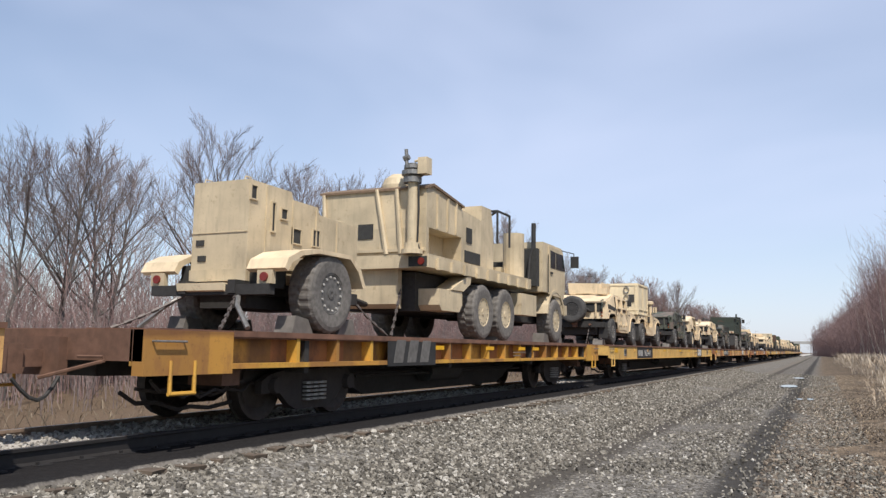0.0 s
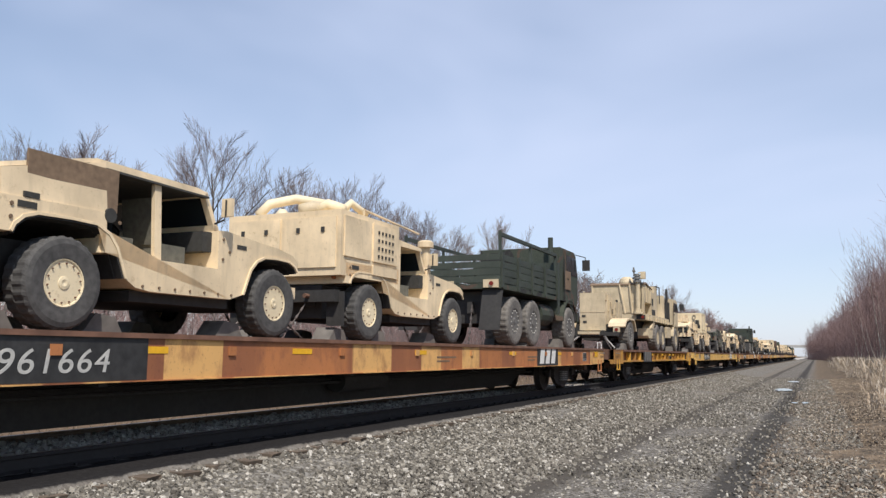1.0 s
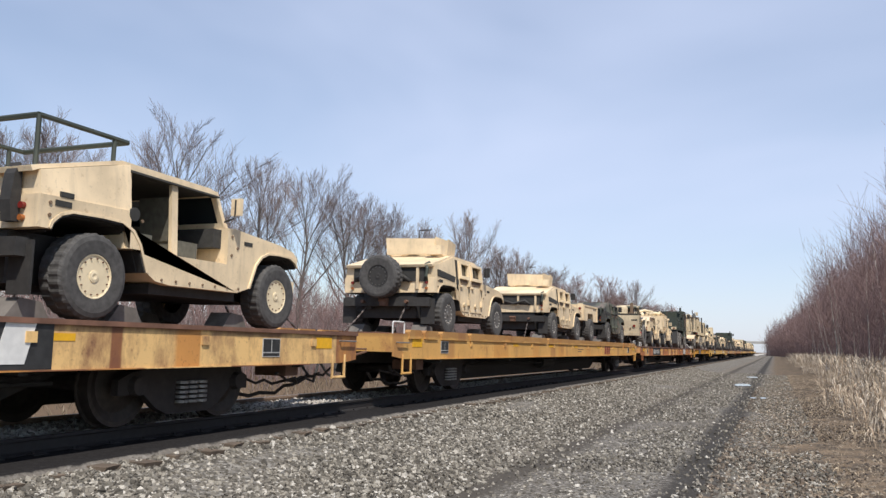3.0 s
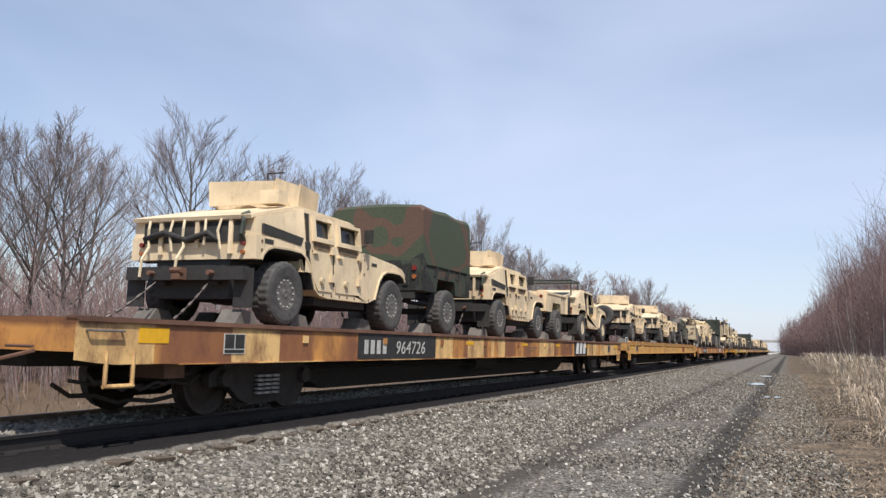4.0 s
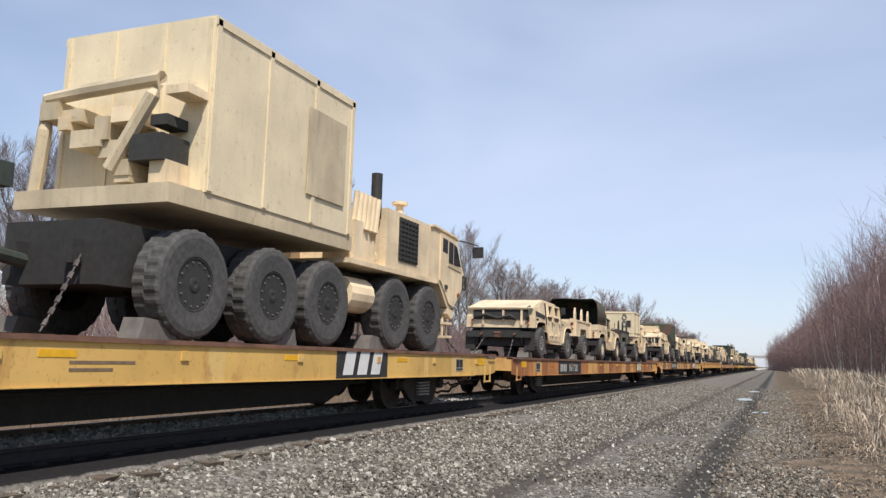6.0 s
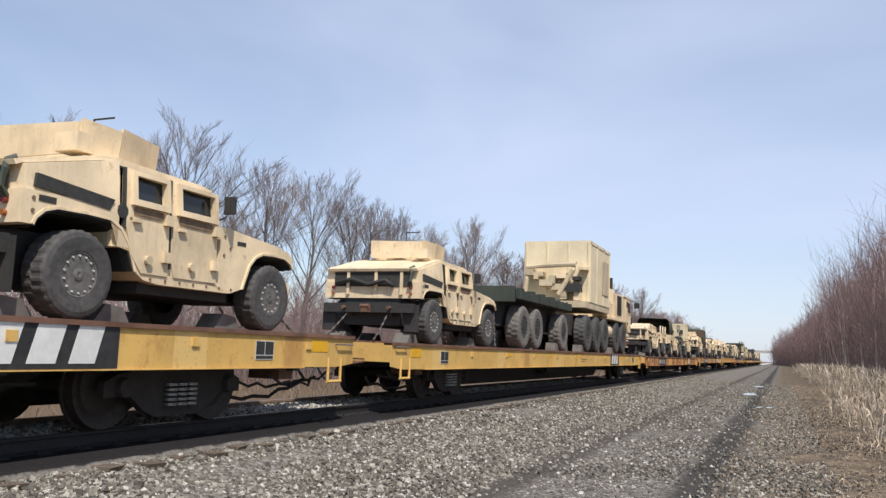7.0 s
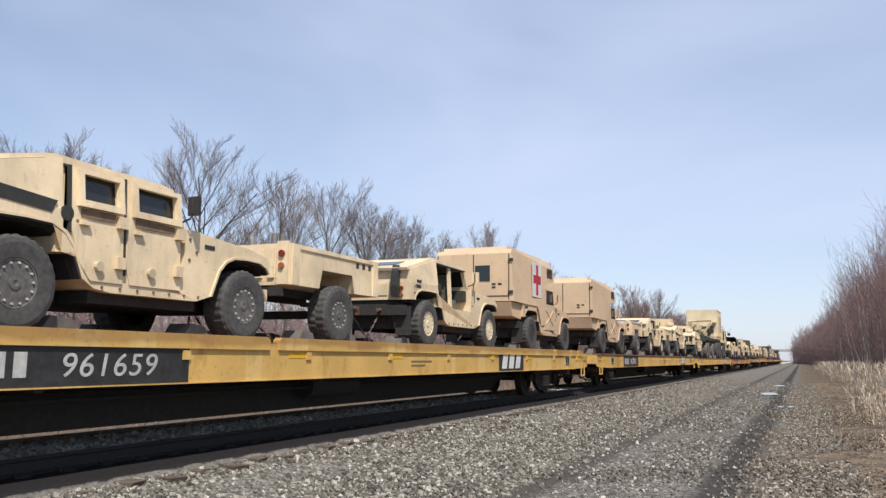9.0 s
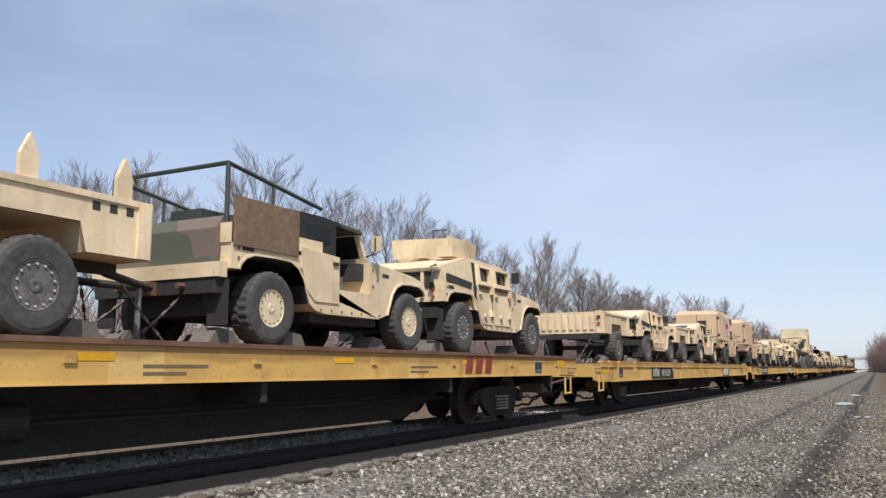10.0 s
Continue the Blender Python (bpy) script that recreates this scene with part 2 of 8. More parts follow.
RUSTY = plain("rusty_steel", (0.16, 0.085, 0.055), 0.8, 0.1, 9)
CHAIN = plain("chain_steel", (0.13, 0.11, 0.10), 0.6, 0.4, var=0.5)
BROWN = plain("brown_cover", (0.20, 0.135, 0.085), 0.8)
WOOD = plain("weathered_wood", (0.15, 0.135, 0.12), 0.9, 0, 6)
TIEWOOD = plain("weathered_tie_wood", (0.13, 0.098, 0.072), 0.9, 0, 5, 0.5, 0.5)
WHITE = plain("white_paint", (0.74, 0.73, 0.70), 0.6, var=0.08)
RED = plain("red_paint", (0.52, 0.025, 0.03), 0.55, var=0.12)
LAMPRED = plain("red_lamp", (0.20, 0.022, 0.018), 0.25, var=0.1)
AMBER = plain("amber_lamp", (0.34, 0.11, 0.03), 0.25, var=0.1)
YELLOW = plain("yellow_sticker", (0.80, 0.43, 0.02), 0.5, var=0.1)
SEAT = plain("seat_canvas", (0.13, 0.125, 0.10), 0.85)
INSIDE = plain("dark_lining", (0.040, 0.039, 0.036), 0.85)


def glass_mat():
    m, n, l, p = nodes_of("vehicle_glass")
    p.inputs["Base Color"].default_value = (0.02, 0.025, 0.028, 1)
    p.inputs["Roughness"].default_value = 0.06
    v = coords(n, l)
    a = noise_tex(n, l, v, 6, 3)
    l.new(ramp(n, l, a, [(0.4, G(0.05)), (0.8, G(0.25))]), p.inputs["Roughness"])
    return m


GLASS = glass_mat()
PANEL = plain("black_stencil_panel", (0.030, 0.030, 0.030), 0.6, 0, 9, 0.4)

CAR_A = car_paint("amber_yellow_steel", (0.61, 0.335, 0.055), (0.50, 0.25, 0.05), (0.20, 0.080, 0.04), 0.55, 0.25)
CAR_A_WEB = car_paint("rusted_amber_steel", (0.56, 0.31, 0.06), (0.30, 0.12, 0.05), (0.10, 0.048, 0.032), 0.85, 0.40)
FADED = plain("faded_white_stencil", (0.50, 0.49, 0.46), 0.7, var=0.2)
# bogie steel coloured nearly black for the shade beneath the cars
BOGIE = plain("sooty_bogie_steel", (0.040, 0.032, 0.028), 0.85, 0.1, 9)
CAR_B = car_paint("rust_red_steel", (0.44, 0.17, 0.060), (0.72, 0.42, 0.15), (0.19, 0.070, 0.04), 0.60, 0.42)
CAR_C = car_paint("faded_orange_steel", (0.66, 0.37, 0.11), (0.60, 0.30, 0.08), (0.30, 0.12, 0.05), 0.30, 0.2)
CAR_D = car_paint("rusted_orange_steel", (0.58, 0.27, 0.075), (0.80, 0.53, 0.22), (0.17, 0.065, 0.04), 0.85, 0.50)
CAR_E = car_paint("brown_rust_steel", (0.50, 0.21, 0.065), (0.70, 0.40, 0.13), (0.22, 0.085, 0.04), 0.65, 0.42)
CAR_F = car_paint("clean_yellow_steel", (0.66, 0.41, 0.12), (0.70, 0.47, 0.17), (0.34, 0.15, 0.05), 0.32, 0.14)

# ---- the line of the track: straight, then a bend to the left far off ----
BEND, RADIUS = 280.0, 1000.0


def along(s, side=0.0, z=0.0, turn=0.0):
    """The pose at s metres along the track, side metres to its right."""
    if s <= BEND:
        return pose(MID + side, s, z, 0, 0, turn)
    a = (s - BEND) / RADIUS
    x = MID - RADIUS * (1 - math.cos(a)) + side * math.cos(a)
    return pose(x, BEND + RADIUS * math.sin(a) + side * math.sin(a), z, 0, 0, math.degrees(a) + turn)


def ground_z(side):
    """Height of the ground, by its distance to the right of the track's middle."""
    pts = ((-400, -1.2), (-60, -1.1), (-14, -1.15), (-5.5, -0.85), (-2.6, -0.30), (-1.45, -0.16), (-0.86, -0.12), (-0.66, -0.075), (0.40, -0.085), (0.62, -0.15), (0.72, -0.21), (0.84, -0.165), (1.54, -0.185), (1.60, -0.235), (1.84, -0.285), (2.5, -0.48),
           (3.4, -0.60), (4.8, -0.62), (6.6, -0.60), (7.7, -0.68), (8.4, -0.60), (10.0, -0.52), (13.0, -0.75), (17, -0.6), (400, -0.6))
    for (a, za), (b, zb) in zip(pts, pts[1:]):
        if a <= side <= b:
            return za + (zb - za) * (side - a) / (b - a)
    return -1.2 if side < 0 else -0.6


def ground_material():
    m, n, l, p = nodes_of("ground_cover")
    tc = n.new("ShaderNodeTexCoord")
    vec = tc.outputs["Object"]
    sep = n.new("ShaderNodeSeparateXYZ")
    l.new(vec, sep.inputs["Vector"])

    def stretched(sx, sy):
        mp = n.new("ShaderNodeMapping")
        mp.inputs["Scale"].default_value = (sx, sy, 1)
        l.new(vec, mp.inputs["Vector"])
        return mp.outputs["Vector"]

    def math_(op, a, b):
        k = n.new("ShaderNodeMath")
        k.operation = op
        for i, v in enumerate((a, b)):
            if isinstance(v, (int, float)):
                k.inputs[i].default_value = v
            else:
                l.new(v, k.inputs[i])
        return k.outputs[0]

    edge = noise_tex(n, l, stretched(0.5, 0.22), 1.0, 5, 0.6)
    fray = noise_tex(n, l, stretched(1.0, 0.8), 5.0, 4, 0.6)
    # side of the track's middle, with a frayed edge
    side = math_("ADD", math_("ADD", sep.outputs["X"], -MID), math_("ADD", math_("MULTIPLY", math_("SUBTRACT", edge, 0.5), 1.0), math_("MULTIPLY", math_("SUBTRACT", fray, 0.5), 0.7)))

    # the wheel tracks wander less than the edges
    steady = math_("ADD", math_("ADD", sep.outputs["X"], -MID), math_("ADD", math_("MULTIPLY", math_("SUBTRACT", edge, 0.5), 0.35), math_("MULTIPLY", math_("SUBTRACT", fray, 0.5), 0.45)))

    def step(a, b, value=None):
        r = n.new("ShaderNodeMapRange")
        r.interpolation_type = "SMOOTHSTEP"
        r.inputs["From Min"].default_value, r.inputs["From Max"].default_value = a, b
        l.new(value or side, r.inputs["Value"])
        return r.outputs["Result"]

    vor = n.new("ShaderNodeTexVoronoi")
    vor.inputs["Scale"].default_value = 22.0
    l.new(vec, vor.inputs["Vector"])
    vor2 = n.new("ShaderNodeTexVoronoi")
    vor2.inputs["Scale"].default_value = 34.0
    l.new(vec, vor2.inputs["Vector"])
    big = noise_tex(n, l, stretched(0.45, 0.2), 1.0, 4)
    mid_n = noise_tex(n, l, stretched(1, 1), 2.4, 5)
    fine = noise_tex(n, l, stretched(1, 1), 40, 4)
    grain = ramp(n, l, vor.outputs["Color"], [(0.0, (0.055, 0.050, 0.045)), (0.5, (0.15, 0.14, 0.125)), (1.0, (0.34, 0.325, 0.295))])
    ballast = mixc(n, l, ramp(n, l, mid_n, [(0.35, G(0.0)), (0.7, G(0.55))]), grain, (0.15, 0.135, 0.115))
    fines = ramp(n, l, vor2.outputs["Color"], [(0.0, (0.045, 0.041, 0.036)), (0.6, (0.155, 0.142, 0.125)), (1.0, (0.36, 0.34, 0.31))])
    road = mixc(n, l, ramp(n, l, big, [(0.42, G(0.0)), (0.62, G(0.40))]), fines, (0.125, 0.110, 0.094))
    straw = ramp(n, l, fine, [(0.25, (0.06, 0.045, 0.032)), (0.55, (0.22, 0.165, 0.115)), (0.8, (0.46, 0.37, 0.26))])
    verge = mixc(n, l, ramp(n, l, mid_n, [(0.40, G(0.0)), (0.60, G(0.85))]), straw, (0.075, 0.062, 0.050))
    leaf = ramp(n, l, fine, [(0.3, (0.075, 0.052, 0.036)), (0.7, (0.21, 0.15, 0.10))])
    c = mixc(n, l, step(-9.0, -6.0), leaf, ballast)
    c = mixc(n, l, step(3.2, 4.2), c, road)
    # old wheel rut, damp and dark
    wet = math_("MULTIPLY", step(6.15, 6.35, steady), math_("SUBTRACT", 1.0, step(6.65, 6.95, steady)))
    wet = math_("MULTIPLY", wet, 0.9)
    band = math_("MULTIPLY", step(3.4, 3.7, steady), math_("SUBTRACT", 1.0, step(4.35, 4.7, steady)))
    c = mixc(n, l, math_("MULTIPLY", band, 0.8), c, (0.175, 0.155, 0.130))
    rut = math_("MULTIPLY", step(4.05, 4.3, steady), math_("SUBTRACT", 1.0, step(4.5, 4.75, steady)))
    c = mixc(n, l, math_("MULTIPLY", rut, 0.8), c, (0.062, 0.055, 0.048))
    c = mixc(n, l, wet, c, (0.045, 0.041, 0.037))
    c = mixc(n, l, step(6.9, 7.7), c, verge)
    # oil, brake dust and the passing cars' shade, coloured in beside the rails
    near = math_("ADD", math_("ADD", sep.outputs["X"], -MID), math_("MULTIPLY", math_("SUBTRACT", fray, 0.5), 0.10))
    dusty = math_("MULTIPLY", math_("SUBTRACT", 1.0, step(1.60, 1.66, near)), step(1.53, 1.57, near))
    oil_shade = math_("MULTIPLY", math_("SUBTRACT", 1.0, step(1.53, 1.57, near)), step(0.62, 0.72, near))
    c = mixc(n, l, math_("MULTIPLY", oil_shade, 0.96), c, (0.016, 0.015, 0.016))
    c = mixc(n, l, math_("MULTIPLY", dusty, 0.5), c, (0.17, 0.15, 0.13))
    pale = math_("MULTIPLY", math_("SUBTRACT", 1.0, step(0.55, 0.66, near)), step(-6.2, -4.6, near))
    c = mixc(n, l, math_("MULTIPLY", pale, 0.7), c, (0.60, 0.56, 0.51))
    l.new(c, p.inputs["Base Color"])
    rr = n.new("ShaderNodeMapRange")
    rr.inputs["To Min"].default_value, rr.inputs["To Max"].default_value = 0.92, 0.78
    l.new(wet, rr.inputs["Value"])
    l.new(rr.outputs["Result"], p.inputs["Roughness"])
    p.inputs["Specular IOR Level"].default_value = 0.08
    h = mixc(n, l, 0.5, vor.outputs["Distance"], vor2.outputs["Distance"])
    bumped(n, l, p, h, 0.55, 0.03)
    return m


GROUND = ground_material()


def build_ground():
    sides = [-2500, -700, -260, -120, -60, -40, -28, -20, -14, -9, -5.5, -4, -2.6, -1.9, -1.45, -0.86, -0.66, 0, 0.40, 0.62, 0.72, 0.84, 1.1, 1.40, 1.54, 1.60, 1.84, 2.1, 2.5, 2.9, 3.4, 4.0, 4.8, 5.6,
             6.3, 6.8, 7.2, 7.7, 8.1, 8.6, 9.3, 10, 11.5, 13, 15, 17, 22, 30, 50, 90, 200, 700, 2500]
    ss = [-900, -300, -120, -60] + [-40 + 0.8 * k for k in range(125)] + [62, 66, 72, 80, 90, 100, 115, 130, 150, 175, 200, 230, 260, 280, 310, 350, 400, 460, 540, 700, 1000, 1400, 2800]
    verts, faces = [], []
    for s in ss:
        for d in sides:
            near = abs(d) < 60 and s < 700
            m = along(min(s, 700), d if near else 0)
            x, y = m.translation.x, m.translation.y
            if not near:
                x, y = MID + d, s
                if abs(d) < 60:
                    x = along(700).translation.x + d
            z = ground_z(d)
            w = 0.008 if abs(d) < 2 else 0.05
            z += w * noise.noise(Vector((x * 0.6, y * 0.35, 0))) + 0.4 * w * noise.noise(Vector((x * 2.1, y * 1.7, 3)))
            verts.append((x, y, z))
    nn = len(sides)
    for i in range(len(ss) - 1):
        for j in range(nn - 1):
            faces.append((i * nn + j, i * nn + j + 1, (i + 1) * nn + j + 1, (i + 1) * nn + j))
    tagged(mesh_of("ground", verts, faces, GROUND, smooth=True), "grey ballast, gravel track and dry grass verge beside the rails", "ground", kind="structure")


build_ground()


# ---- track ----
RAILTOP = plain("worn_rail", (0.34, 0.32, 0.30), 0.35, 0.8, 20, 0.15)
RAILSIDE = plain("rail_rust", (0.24, 0.17, 0.125), 0.8, 0.0, 12)
# near rail: grease and under-car shade, both put into its black colour
RAIL_GREASE_SHADE = plain("greasy_rail", (0.020, 0.018, 0.018), 0.7, 0.0, 12)


def build_rail(side):
    prof = [(-0.070, -0.172), (0.070, -0.172), (0.070, -0.160), (0.012, -0.140), (0.012, -0.045), (0.036, -0.034), (0.036, -0.004), (0.028, 0.0),
            (-0.028, 0.0), (-0.036, -0.004), (-0.036, -0.034), (-0.012, -0.045), (-0.012, -0.140), (-0.070, -0.160)]
    ss = [-60, 0, 100, 200, 280] + [280 + 20 * k for k in range(1, 19)]
    verts, faces = [], []
    n = len(prof)
    for s in ss:
        for x, z in prof:
            p = along(s, side + x, z).translation
            verts.append(tuple(p))
    for i in range(len(ss) - 1):
        for j in range(n):
            k = (j + 1) % n
            faces.append((i * n + j, i * n + k, (i + 1) * n + k, (i + 1) * n + j))
    ob = mesh_of("rail", verts, faces, RAILSIDE if side < 0 else RAIL_GREASE_SHADE)
    ob.data.materials.append(RAILTOP)
    for i, pl in enumerate(ob.data.polygons):
        if i % n == 7:
            pl.material_index = 1
    return tagged(ob, "rusty steel rail with a polished top", "rail", kind="structure")


build_rail(0.755), build_rail(-0.755)


# ---- flatcars ----
WHEEL_R = 0.457


def wheel_parts():
    b = B()
    lathe(b, [(-0.07, 0.10), (-0.065, 0.16), (-0.02, 0.30), (-0.065, 0.40), (-0.07, 0.452), (0.055, 0.457), (0.058, 0.484), (0.085, 0.484), (0.085, 0.40), (0.03, 0.31), (0.05, 0.16), (0.06, 0.10)], n=28)
    return b


def bogie(parent, y, sign):
    """A two-axle truck under a flatcar: side frames, springs, wheels."""
    for sx in (-1, 1):
        b = B()
        x = sx * 1.0
        # cast side frame: arched top chord, sloping ends, spring window
        prof = [(-1.14, 0.36), (-1.14, 0.52), (-0.95, 0.60), (-0.55, 0.66), (0.55, 0.66), (0.95, 0.60), (1.14, 0.52), (1.14, 0.36), (0.98, 0.36), (0.86, 0.44), (0.55, 0.20), (0.36, 0.12), (-0.36, 0.12), (-0.55, 0.20), (-0.86, 0.44), (-0.98, 0.36)]
        prism(b, prof, x - 0.05, x + 0.05)
        f = part("side_frame", b, BOGIE, parent, "cast side frame coloured dark for the shade under the car", bev=0.012)
        f.location = (0, y, 0)
        b = B()
        for dy in (-0.17, 0.0, 0.17):
            for k in range(5):
                z = 0.24 + k * 0.055
                tube(b, (x + sx * 0.085, dy, z), (x + sx * 0.085, dy, z + 0.03), 0.078, n=10)
        sp = part("spring", b, STEEL, f, "grimy coil springs")
        for dy in (-0.89, 0.89):
            b = B()
            tube(b, (x + sx * 0.04, dy, WHEEL_R), (x + sx * 0.13, dy, WHEEL_R), 0.115, 0.10, 12)
            part("bearing_cap", b, BOGIE, f)
    b = B()
    box(b, -1.02, 1.02, -0.2, 0.2, 0.36, 0.62)
    bol = part("bolster", b, BLACK, parent, bev=0.02)
    bol.location = (0, y, 0)
    made = []
    for dy in (-0.89, 0.89):
        ax = B()
        tube(ax, (-1.0, 0, 0), (1.0, 0, 0), 0.085, n=12)
        w = part("axle", ax, BOGIE, parent)
        w.location = (0, y + dy, WHEEL_R)
        for sx in (-1, 1):
            b = wheel_parts()
            k = part("wheel", b, WHEELSTEEL, w, smooth=False)
            k.matrix_basis = pose(sx * 0.76, 0, 0, 0, 0, 0 if sx < 0 else 180)
        made.append(w)
    return made


WHEELSTEEL = plain("wheel_steel", (0.06, 0.048, 0.040), 0.6, 0.4)
DECKMAT = plain("rusted_deck", (0.17, 0.085, 0.055), 0.85, 0, 3, 0.4)
AXLES = []
HEIGHT = {}


def letters(text, size, parent, material, x, y, z, name="number", shear=0.15):
    """Stencilled figures on the near side of a car, read from the right-hand side."""
    cu = bpy.data.curves.new(name, "FONT")
    cu.body, cu.size, cu.shear, cu.extrude = text, size, shear, 0.002
    cu.space_character = 1.1
    cu.align_x = "LEFT"
    tmp = new("tmp", cu)
    deps = bpy.context.evaluated_depsgraph_get()
    me = bpy.data.meshes.new_from_object(tmp.evaluated_get(deps))
    bpy.data.objects.remove(tmp)
    me.materials.clear()
    me.materials.append(material)
    ob = new(name, me)
    ob.parent = parent
    ob.matrix_basis = Matrix.Translation((x, y, z)) @ Matrix(((0, 0, 1, 0), (1.2, 0, 0, 0), (0, 1, 0, 0), (0, 0, 0, 1)))
    return ob


def logo(parent, material, x, y, z, h):
    """The owner's mark as three plain slanted blocks."""
    b = B()

    def bar(pts):
        a = [b.verts.new((x, y + u * h * 1.4, z + v * h)) for u, v in pts]
        c = [b.verts.new((x + 0.004, y + u * h * 1.4, z + v * h)) for u, v in pts]
        b.faces.new(a), b.faces.new(c[::-1])
        for i in range(len(pts)):
            j = (i + 1) % len(pts)
            b.faces.new((a[i], c[i], c[j], a[j]))

    for k in range(3):
        o = k * 0.92
        bar([(o + 0.02, 0.0), (o + 0.22, 1.0), (o + 0.84, 1.0), (o + 0.64, 0.0)])
    return part("owner_mark", b, material, parent, "owner's mark as three slanted blocks")


def flatcar(length, material, label, number="", dark_logo=True, lips=True, mark=True, panel=True, logo_mat=None, stakes=False, seed=0, logo_y=-7.3, num_y=4.8, dk=DECK):
    """A long steel flatcar. y runs from -length (its trailing end) to 0; z = 0 is the top of the rails."""
    rnd = random.Random(seed)
    car = empty("flatcar")
    L, hw = length, 1.40
    z0, z1 = dk - (0.40 if seed == 9 else 0.465), dk - 0.02
    b = B()
    box(b, -hw + 0.02, hw - 0.02, -L + 0.1, -0.1, dk - 0.09, dk - 0.012)
    part("deck", b, DECKMAT, car, "rusted steel deck")
    # side sills with a narrow top flange, shallower towards the ends
    for sx in (1, -1):
        b = B()
        prof = [(-L, z1), (0, z1), (0, z0 + 0.05), (-0.25, z0 + 0.02), (-0.5, z0), (-L + 0.5, z0), (-L + 0.25, z0 + 0.02), (-L, z0 + 0.05)]
        if stakes:
            prof = [(-L, z1), (0, z1), (0, z0 + 0.08), (-L, z0 + 0.08)]
        if stakes:
            prism(b, prof, sx * (hw - 0.20), sx * (hw - 0.17))
        else:
            prism(b, prof, sx * (hw - 0.03), sx * hw)
        side = part("side_sill", b, CAR_A_WEB if stakes else material, car)
        if stakes:
            for ya, yb in ((-L, -L + 1.35), (-1.35, 0.0)):
                b = B()
                prism(b, [(ya, z1), (yb, z1), (yb, z0 - 0.02), (ya, z0 - 0.02)], sx * (hw - 0.16), sx * hw)
                part("end_block", b, material, side, bev=0.008)
        b = B()
        if lips:
            cuts = [-L + 0.6, -L + 1.15, -L + 1.3, -L + 1.95, -L + 2.15, -L + 3.6, -L + 3.8, -L / 2 - 3.2, -L / 2 - 3.0, -3.8, -3.6, -2.15, -1.95, -1.3, -1.15, -0.6]
            for ya, yb in zip(cuts[::2], cuts[1::2]):
                x0, x1 = sorted((sx * (hw - 0.08), sx * (hw + 0.03)))
                prism(b, [(ya, dk - 0.10), (yb, dk - 0.10), (yb, dk + 0.02), (yb - 0.05, dk + 0.06), (ya + 0.05, dk + 0.06), (ya, dk + 0.02)], x0, x1)
        elif stakes:
            box(b, sx * (hw - 0.17), sx * (hw + 0.01), -L + 1.35, -1.35, dk - 0.07, dk)
        else:
            box(b, sx * (hw - 0.16), sx * (hw + 0.028), -L, 0, dk - 0.05, dk)
        part("top_flange", b, material if lips else DECKMAT, side, bev=0.004)
        b = B()
        if stakes:
            box(b, sx * (hw - 0.17), sx * hw, -L + 1.35, -1.35, z0 + 0.03, z0 + 0.09)
        else:
            box(b, sx * (hw - 0.14), sx * (hw + 0.02), -L + 1.4, -1.4, z0 - 0.012, z0)
        part("bottom_flange", b, material, side)
        step = 0.95 if stakes else 2.4
        for k in range(int((L - 2.5) / step)):
            y = -1.3 - k * step
            b = B()
            if stakes:
                box(b, sx * (hw - 0.17), sx * (hw - 0.01), y - 0.035, y + 0.035, z0 + 0.09, dk - 0.07)
            else:
                box(b, sx * hw, sx * (hw + 0.022), y - 0.06, y + 0.06, z1 - 0.20, z1 - 0.10)
            part("stake_pocket", b, material, side)
    b = B()
    prism(b, [(-L + 0.3, 0.62), (-L + 4.9, 0.56), (-L + 6.0, 0.17), (-6.0, 0.17), (-4.9, 0.56), (-0.3, 0.62), (-0.3, 1.04), (-L + 0.3, 1.04)], -0.42, 0.42)
    part("centre_sill", b, BLACK, car)
    for k in range(int(L / 2.3)):
        y = -1.5 - k * 4.6
        if y > -L + 1:
            b = B()
            prism(b, [(y - 0.05, 0.62), (y + 0.05, 0.62), (y + 0.05, 1.04), (y - 0.05, 1.04)], -hw + 0.05, hw - 0.05)
            part("crossbearer", b, BLACK, car)
    # long hidden apron of pipes and rods below the deck
    for x, z, r in ((0.55, 0.55, 0.03), (0.72, 0.50, 0.022), (-0.6, 0.52, 0.03)):
        b = B()
        tube(b, (x, -L + 5.2, z), (x, -5.2, z), r, n=6)
        part("brake_pipe", b, BLACK, car)
    b = B()
    tube(b, (0.62, -L / 2 - 1.2, 0.52), (0.62, -L / 2 + 0.2, 0.52), 0.19, n=12)
    part("brake_cylinder", b, BLACK, car)
    for end, y in ((1, 0.0), (-1, -L)):
        b = B()
        box(b, -hw + 0.03, hw - 0.03, y - 0.10 * (end > 0), y + 0.10 * (end < 0), dk - 0.34, dk - 0.02)
        es = part("end_sill", b, RUSTY if stakes else material, car, bev=0.01)
        b = B()
        # coupler: shank, head and knuckle
        box(b, -0.09, 0.09, y, y + end * 0.42, 0.72, 0.90)
        box(b, -0.17, 0.15, y + end * 0.38, y + end * 0.66, 0.66, 0.96)
        box(b, 0.02, 0.17, y + end * 0.58, y + end * 0.74, 0.68, 0.94)
        part("coupler", b, RUSTY, car, "rusty coupler", bev=0.02)
        b = B()
        box(b, -0.32, 0.32, y - end * 0.02, y + end * 0.10, dk - 0.50, dk - 0.10)
        part("draft_pocket", b, RUSTY, car, bev=0.02)
        b = B()
        for dx in (-0.9, 0.9):
            tube(b, (dx, y + end * 0.05, dk - 0.30), (dx * 0.6, y + end * 0.05, dk - 0.30), 0.016, n=6)
